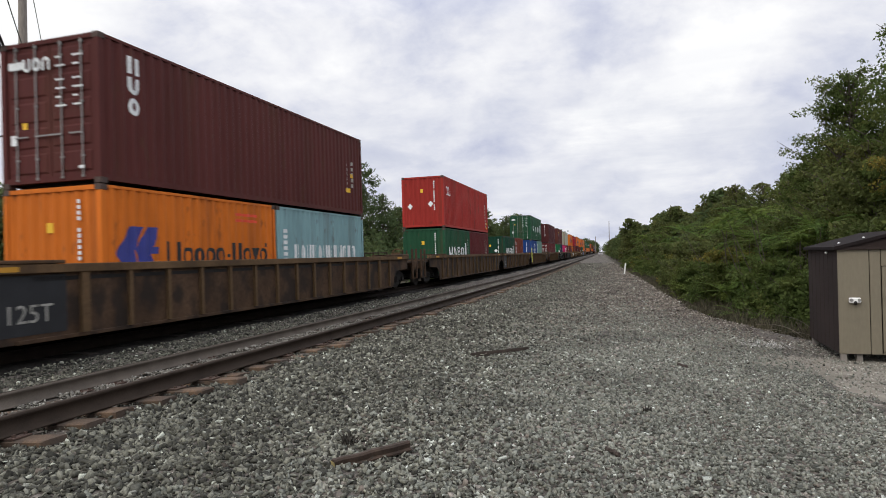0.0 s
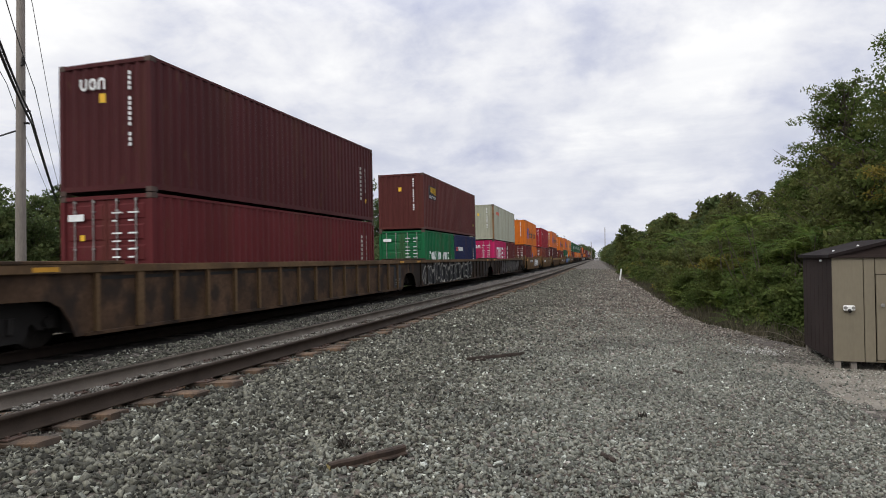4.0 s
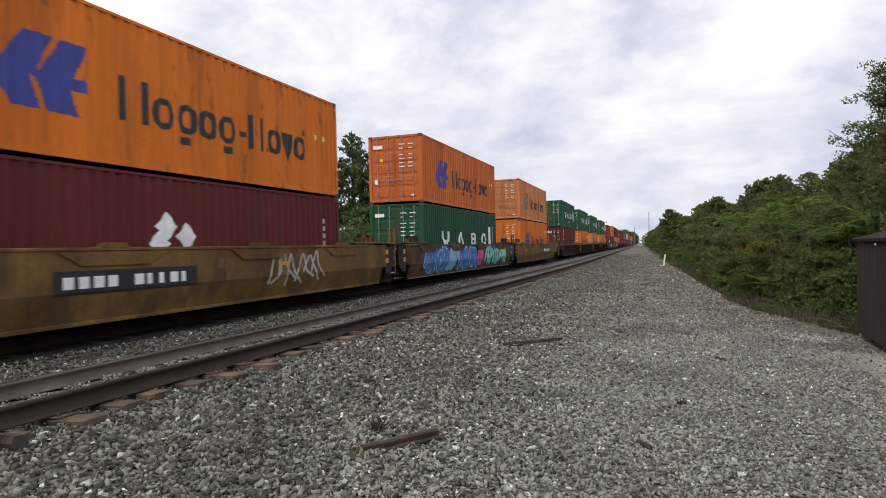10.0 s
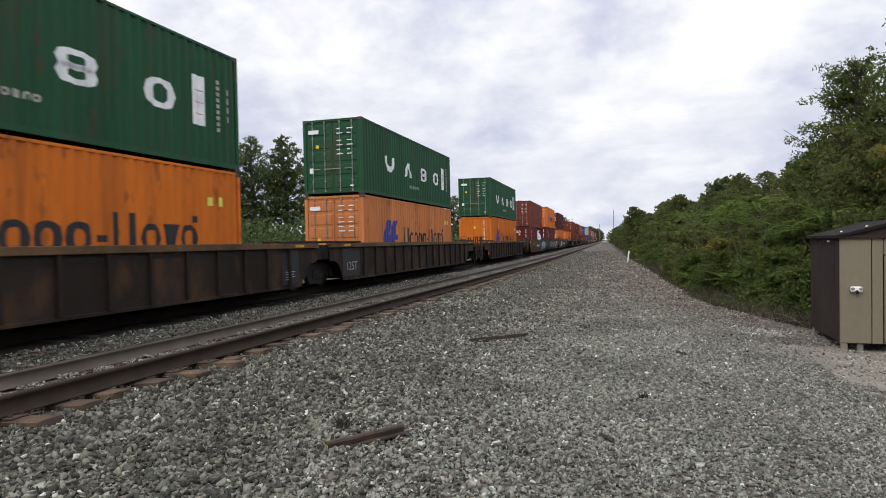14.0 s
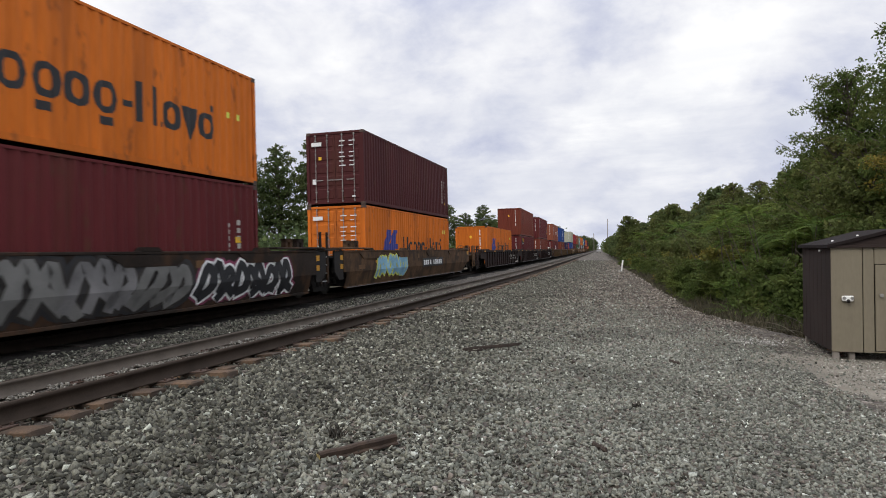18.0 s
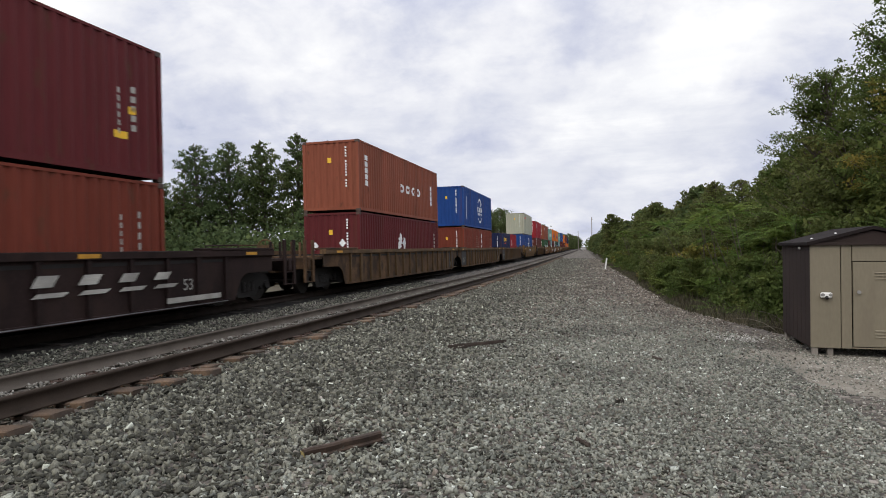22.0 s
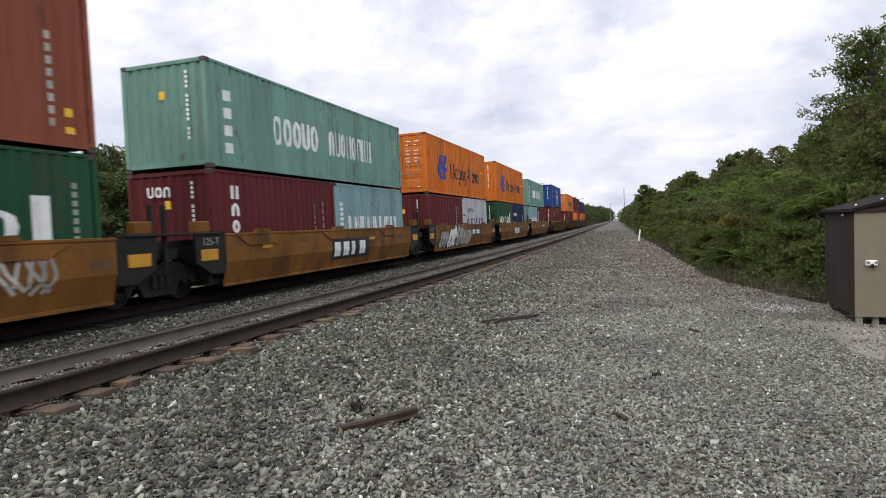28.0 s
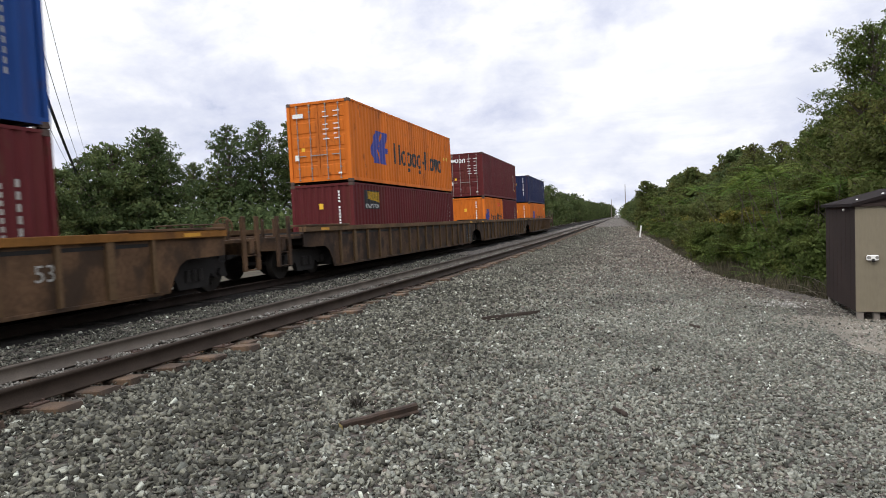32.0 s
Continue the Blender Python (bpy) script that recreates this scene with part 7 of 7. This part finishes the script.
def build_trees():
    rng = random.Random(21)
    far_away = Matrix.Translation((0, 0, 0))
    green = "leafy green %s at the wood's edge beside the ballast"
    P = {
        "fern": [fern_tree("sumac_bush", 3.4, 31 + k, "sumac", "bright green sumac bush with arching leaf sprays") for k in range(3)],
        "tall": [tree_proto("tree", 6.4, 2.1, 0.6, 20000, 0.075, "broad", 41, 150, fine=0.72, label="tall green broadleaf tree in the roadside wood"),
                 tree_proto("tree", 6.4, 1.9, 0.6, 20000, 0.072, "dusty", 42, 150, fine=0.72, label="dusty green tree in the roadside wood")],
        "distant": [tree_proto("tree", 6.4, 2.2, 0.6, 7000, 0.15, "far", 51, 110, fine=0.75, label="green tree in the distant roadside wood"),
                    tree_proto("tree", 6.4, 2.0, 0.6, 7000, 0.15, "dusty", 52, 110, fine=0.75, label="dusty green tree in the distant roadside wood")],
        "shrub": [tree_proto("shrub", 3.0, 1.6, 0.5, 11000, 0.08, "dusty", 43, 60, 0.8, label="dense green shrub at the wood's edge", low=0.02),
                  tree_proto("shrub", 2.8, 1.6, 0.5, 11000, 0.08, "broad", 44, 60, 0.8, label="dense green shrub at the wood's edge", low=0.02),
                  tree_proto("shrub", 2.4, 1.4, 0.5, 9500, 0.075, "yellowing", 45, 60, 0.8, label="yellowing shrub at the wood's edge", low=0.02)],
        "big": [tree_proto("tree", 11.5, 3.4, 0.62, 40000, 0.075, "yellowing", 46, 110, 0.3, label="large tree with yellowing leaves behind the shed", flat=0.6),
                tree_proto("tree", 11.5, 5.0, 0.62, 80000, 0.07, "broad", 47, 210, 0.45, fine=1.0, label="large green tree with layered branches behind the shed", flat=0.85, cone=True)],
        "left": [tree_proto("tree", 12.0, 3.3, 0.6, 17000, 0.125, "dark", 48, 130, 0.3, fine=0.8, label="dark green tree beyond the railway"),
                 tree_proto("tree", 12.0, 3.0, 0.6, 13000, 0.125, "far", 49, 70, 0.6, fine=0.8, label="tall open-crowned tree beyond the railway", low=0.3),
                 tree_proto("tree", 9.0, 3.6, 0.5, 15000, 0.16, "far", 50, 130, 0.5, low=0.03, fine=0.85, label="broad green tree beyond the railway")],
    }
    used = set()

    def put(kind, k, x, y, scale, z=None, sz=None):
        proto = P[kind][k]
        z = ground_height(x, y) - 0.1 if z is None else z
        m = Matrix.Translation((x, y, z)) @ Matrix.Rotation(rng.uniform(0, math.tau), 4, "Z") @ Matrix.Diagonal((scale, scale, sz or scale, 1))
        if proto.name in used:
            copy_thing(proto, m @ Matrix.Diagonal((*[1 / v for v in proto.scale], 1)))
        else:
            used.add(proto.name)
            proto.matrix_basis = m

    # right-hand wood: shrubs along the ditch, taller growth behind
    y, ferns = 13.6, 0
    while y < 70:
        e = edge_of_stone(y)
        s = rng.uniform(0.85, 1.15)
        fern = rng.random() < (0.5 if y < 24 else 0.12) or ferns < 3
        put("fern" if fern else "shrub", ferns % 3 if fern else rng.randrange(3), e + rng.uniform(1.8, 2.7) + (1.5 if y < 17 else 0), y, s)
        ferns += fern
        for again in range(2 if y < 34 else 1):
            put("shrub", rng.choice((0, 1, 1, 1, 2)), e + rng.uniform(0.9, 1.6) + (1.1 if y < 18 else 0), y + rng.uniform(0, 1.5), rng.uniform(0.4, 0.65))
        put("tall" if y < 36 else "distant", rng.randrange(2), e + rng.uniform(4.0, 5.4), y + rng.uniform(-0.6, 0.6), rng.uniform(0.9, 1.06))
        put("tall" if y < 28 else "distant", rng.randrange(2), e + rng.uniform(6.5, 9.0), y + rng.uniform(-1, 1), rng.uniform(0.98, 1.2))
        y += 1.9 + y * 0.02
    while y < 260:
        e = edge_of_stone(y)
        put("distant", rng.randrange(2), e + rng.uniform(2.0, 4.0), y, rng.uniform(0.9, 1.15))
        put("distant", rng.randrange(2), e + rng.uniform(5.0, 8.0), y + 2, rng.uniform(1.0, 1.3))
        y += 5.5
    for k, x, yy, s in ((1, 7.6, 18.8, 0.86), (0, 7.1, 15.8, 0.66), (0, 9.5, 19.5, 0.95), (1, 6.8, 22.5, 0.78), (0, 11.0, 17.0, 0.95), (0, 9.0, 17.4, 0.74)):
        put("big", k, x, yy, s)
    for x, yy, s in ((4.6, 14.2, 0.8), (5.6, 13.6, 0.9), (6.8, 13.4, 1.0), (5.4, 15.6, 1.15), (7.0, 15.4, 1.3), (8.4, 14.0, 1.2), (3.7, 15.2, 0.75), (4.3, 15.9, 0.95), (3.3, 17.0, 0.8), (4.9, 14.9, 0.9), (5.0, 13.1, 0.5), (3.9, 14.3, 0.45)):
        put("shrub", rng.choice((0, 1, 1)), x, yy, s)
    # beyond the railway: azimuth, range, height of each tree
    rows = ((-56, 40, 5.2, 2), (-53, 42, 6.0, 2), (-50.3, 44, 5.6, 2), (-48, 46, 6.6, 0), (-46, 48, 7.6, 2), (-44.2, 50, 9.2, 0), (-42.6, 50, 9.2, 0), (-40.3, 56, 7.4, 1), (-38.6, 56, 7.2, 1),
            (-36.6, 58, 10.8, 0), (-34.2, 58, 11.2, 0), (-31.2, 58, 11.4, 1), (-28.4, 58, 11.9, 1), (-26.6, 57, 11.4, 1), (-24.9, 58, 10.9, 0), (-22.6, 62, 7.8, 0), (-20.8, 66, 6.6, 2), (-18.5, 70, 5.4, 2))
    for az, rg, h, k in rows:
        a = radians(az)
        proto_h = (12.0, 12.0, 9.0)[k]
        s = (h * 1.1 + 1.0) / proto_h
        put("left", k, rg * math.sin(a), rg * math.cos(a), max(s, 0.72), -1.0, s)
    for az, rg, h in ((-16.5, 95, 9.5), (-14.8, 105, 8.6), (-13.2, 100, 9.8), (-11.6, 120, 9.6), (-10.2, 130, 10.5), (-8.9, 150, 10.0), (-8.0, 170, 9.0), (-7.2, 190, 9.4), (-6.4, 210, 10.0), (-5.8, 240, 9.0), (-5.3, 280, 9.0), (-4.9, 330, 9.5), (-4.5, 380, 10), (-12.4, 140, 9), (-9.4, 180, 9.5), (-57.5, 46, 6), (-4.1, 450, 12), (-3.75, 520, 12), (-3.45, 600, 13), (-3.2, 700, 13)):
        a = radians(az)
        s = (h + 1.0) / 9.0
        put("left", 1 if rg < 125 else 2, rg * math.sin(a), rg * math.cos(a), s, -1.0, s * (0.75 if rg < 125 else 1))
    for az, rg, h in ((-16.4, 88, 7.8), (-10.0, 112, 9.3)):
        a = radians(az)
        t = tree_proto("bare_tree", h, 2.2, 0.55, 0, 0, "far", 60 + int(h), bare=True, label="leafless grey tree beyond the railway")
        t.matrix_basis = Matrix.Translation((rg * math.sin(a), rg * math.cos(a), -1.0))


build_trees()


def far_woods():
    """Distant woods closing the view, one mass of leaf clumps on each side."""
    rng = random.Random(4)
    lumps = []
    for k in range(260):
        y = rng.uniform(380, 900)
        for side, x in ((1, edge_of_stone(y) + rng.uniform(4, 40)), (-1, -TRAIN_C - bend(y) - rng.uniform(14, 60))):
            h = rng.uniform(7, 12)
            lumps.append((x, y, h * 0.5, rng.uniform(3, 6), rng.uniform(3, 6), h * 0.55))
    for k in range(120):
        lumps.append((-rng.uniform(45, 260), rng.uniform(90, 340), rng.uniform(1.5, 4), rng.uniform(3, 6), rng.uniform(3, 6), rng.uniform(3, 5)))
    v, f = leaves(lumps, 30000, 1.1, 9, 0.2, 1.3)
    tagged(new("far_woods", raw_mesh("far_woods", v, f, LEAF["far"])), "distant mixed green woods along the line", "woods", kind="stuff")
    lumps = []
    for k in range(150):
        a = radians(rng.uniform(-60, -19))
        rg = rng.uniform(44, 64)
        lumps.append((rg * math.sin(a), rg * math.cos(a), rng.uniform(0, 2.4), 2.4, 2.4, rng.uniform(1.5, 2.6)))
    for k in range(170):
        y = 60 + 330 * rng.random() ** 1.4
        lumps.append((-TRAIN_C - bend(y) - rng.uniform(11, 26), y, rng.uniform(-0.5, 1.6), 2.6, 3.4, rng.uniform(1.4, 3.2)))
    v, f = leaves(lumps, 90000, 0.26, 10, 0.2, 1.4)
    tagged(new("hedge_growth", raw_mesh("hedge_growth", v, f, LEAF["dark"])), "dark tangled undergrowth beneath the trees beyond the railway", "undergrowth", kind="stuff")


far_woods()


def ditch_growth():
    """Grass and weeds along the edge of the stone."""
    rng = np.random.default_rng(6)
    n = 20000
    y = 12.2 + 50 * rng.uniform(0, 1, n) ** 1.7
    e = np.array([edge_of_stone(v) for v in y])
    x = e + 0.05 + rng.gamma(1.6, 0.5, n)
    z = np.array([ground_height(a, b) for a, b in zip(x, y)])
    h = rng.uniform(0.15, 0.75, n) * np.clip((x - e), 0.25, 1.1)
    d = np.column_stack([rng.normal(0, 0.35, n), rng.normal(0, 0.35, n), np.ones(n)]) * h[:, None]
    w = np.column_stack([rng.normal(size=n), rng.normal(size=n), np.zeros(n)])
    w *= (0.012 / np.linalg.norm(w, axis=1))[:, None] * (1 + y / 25)[:, None]
    p = np.column_stack([x, y, z - 0.03])
    v = np.stack([p - w, p + w, p + d * 0.6 + w * 0.7, p + d], 1).reshape(-1, 3)
    grass = mat("dry_grass", (0.062, 0.054, 0.032), 0.9, 0, 0.3, 1.0, 8, 0, (0.05, 0.068, 0.026), 0.8, 1, 0, 0.45)
    tagged(new("ditch_grass", raw_mesh("ditch_grass", v, np.arange(n * 4).reshape(n, 4), grass)), "dry weedy grass along the edge of the stone", "grass", kind="stuff")


ditch_growth()


def dead_brush():
    """Bare grey stems arching out of the weeds by the shed."""
    rng = random.Random(77)
    for k in range(16):
        x, y = 4.3 + rng.uniform(-1.3, 0.9), 13.4 + rng.uniform(-0.5, 0.9)
        p = Vector((x, y, ground_height(x, y) - 0.05))
        d = Vector((rng.uniform(-0.9, 0.5), rng.uniform(-0.4, 0.2), rng.uniform(0.6, 1.1))).normalized()
        bm = bmesh.new()
        ring, r = None, 0.009
        for i in range(9):
            side = d.cross(Vector((0.3, 1, 0))).normalized()
            up = side.cross(d)
            new_ring = [bm.verts.new(p + (side * math.cos(a * math.tau / 5) + up * math.sin(a * math.tau / 5)) * r * (1 - i * 0.085)) for a in range(5)]
            if ring:
                for a in range(5):
                    bm.faces.new((ring[a], ring[(a + 1) % 5], new_ring[(a + 1) % 5], new_ring[a]))
            ring = new_ring
            p = p + d * 0.13
            d = (d + Vector((rng.gauss(0, 0.08) + 0.1 * d.x, rng.gauss(0, 0.08), -0.13))).normalized()
        tagged(new("dead_branch", mesh_of("dead_branch", bm, mat("dead_twig", (0.13, 0.115, 0.095), 0.9, 0, 0.25, 6, 40))), "bare grey dead stem arching from the weeds", "branch")


dead_brush()
stone_field()
motions()
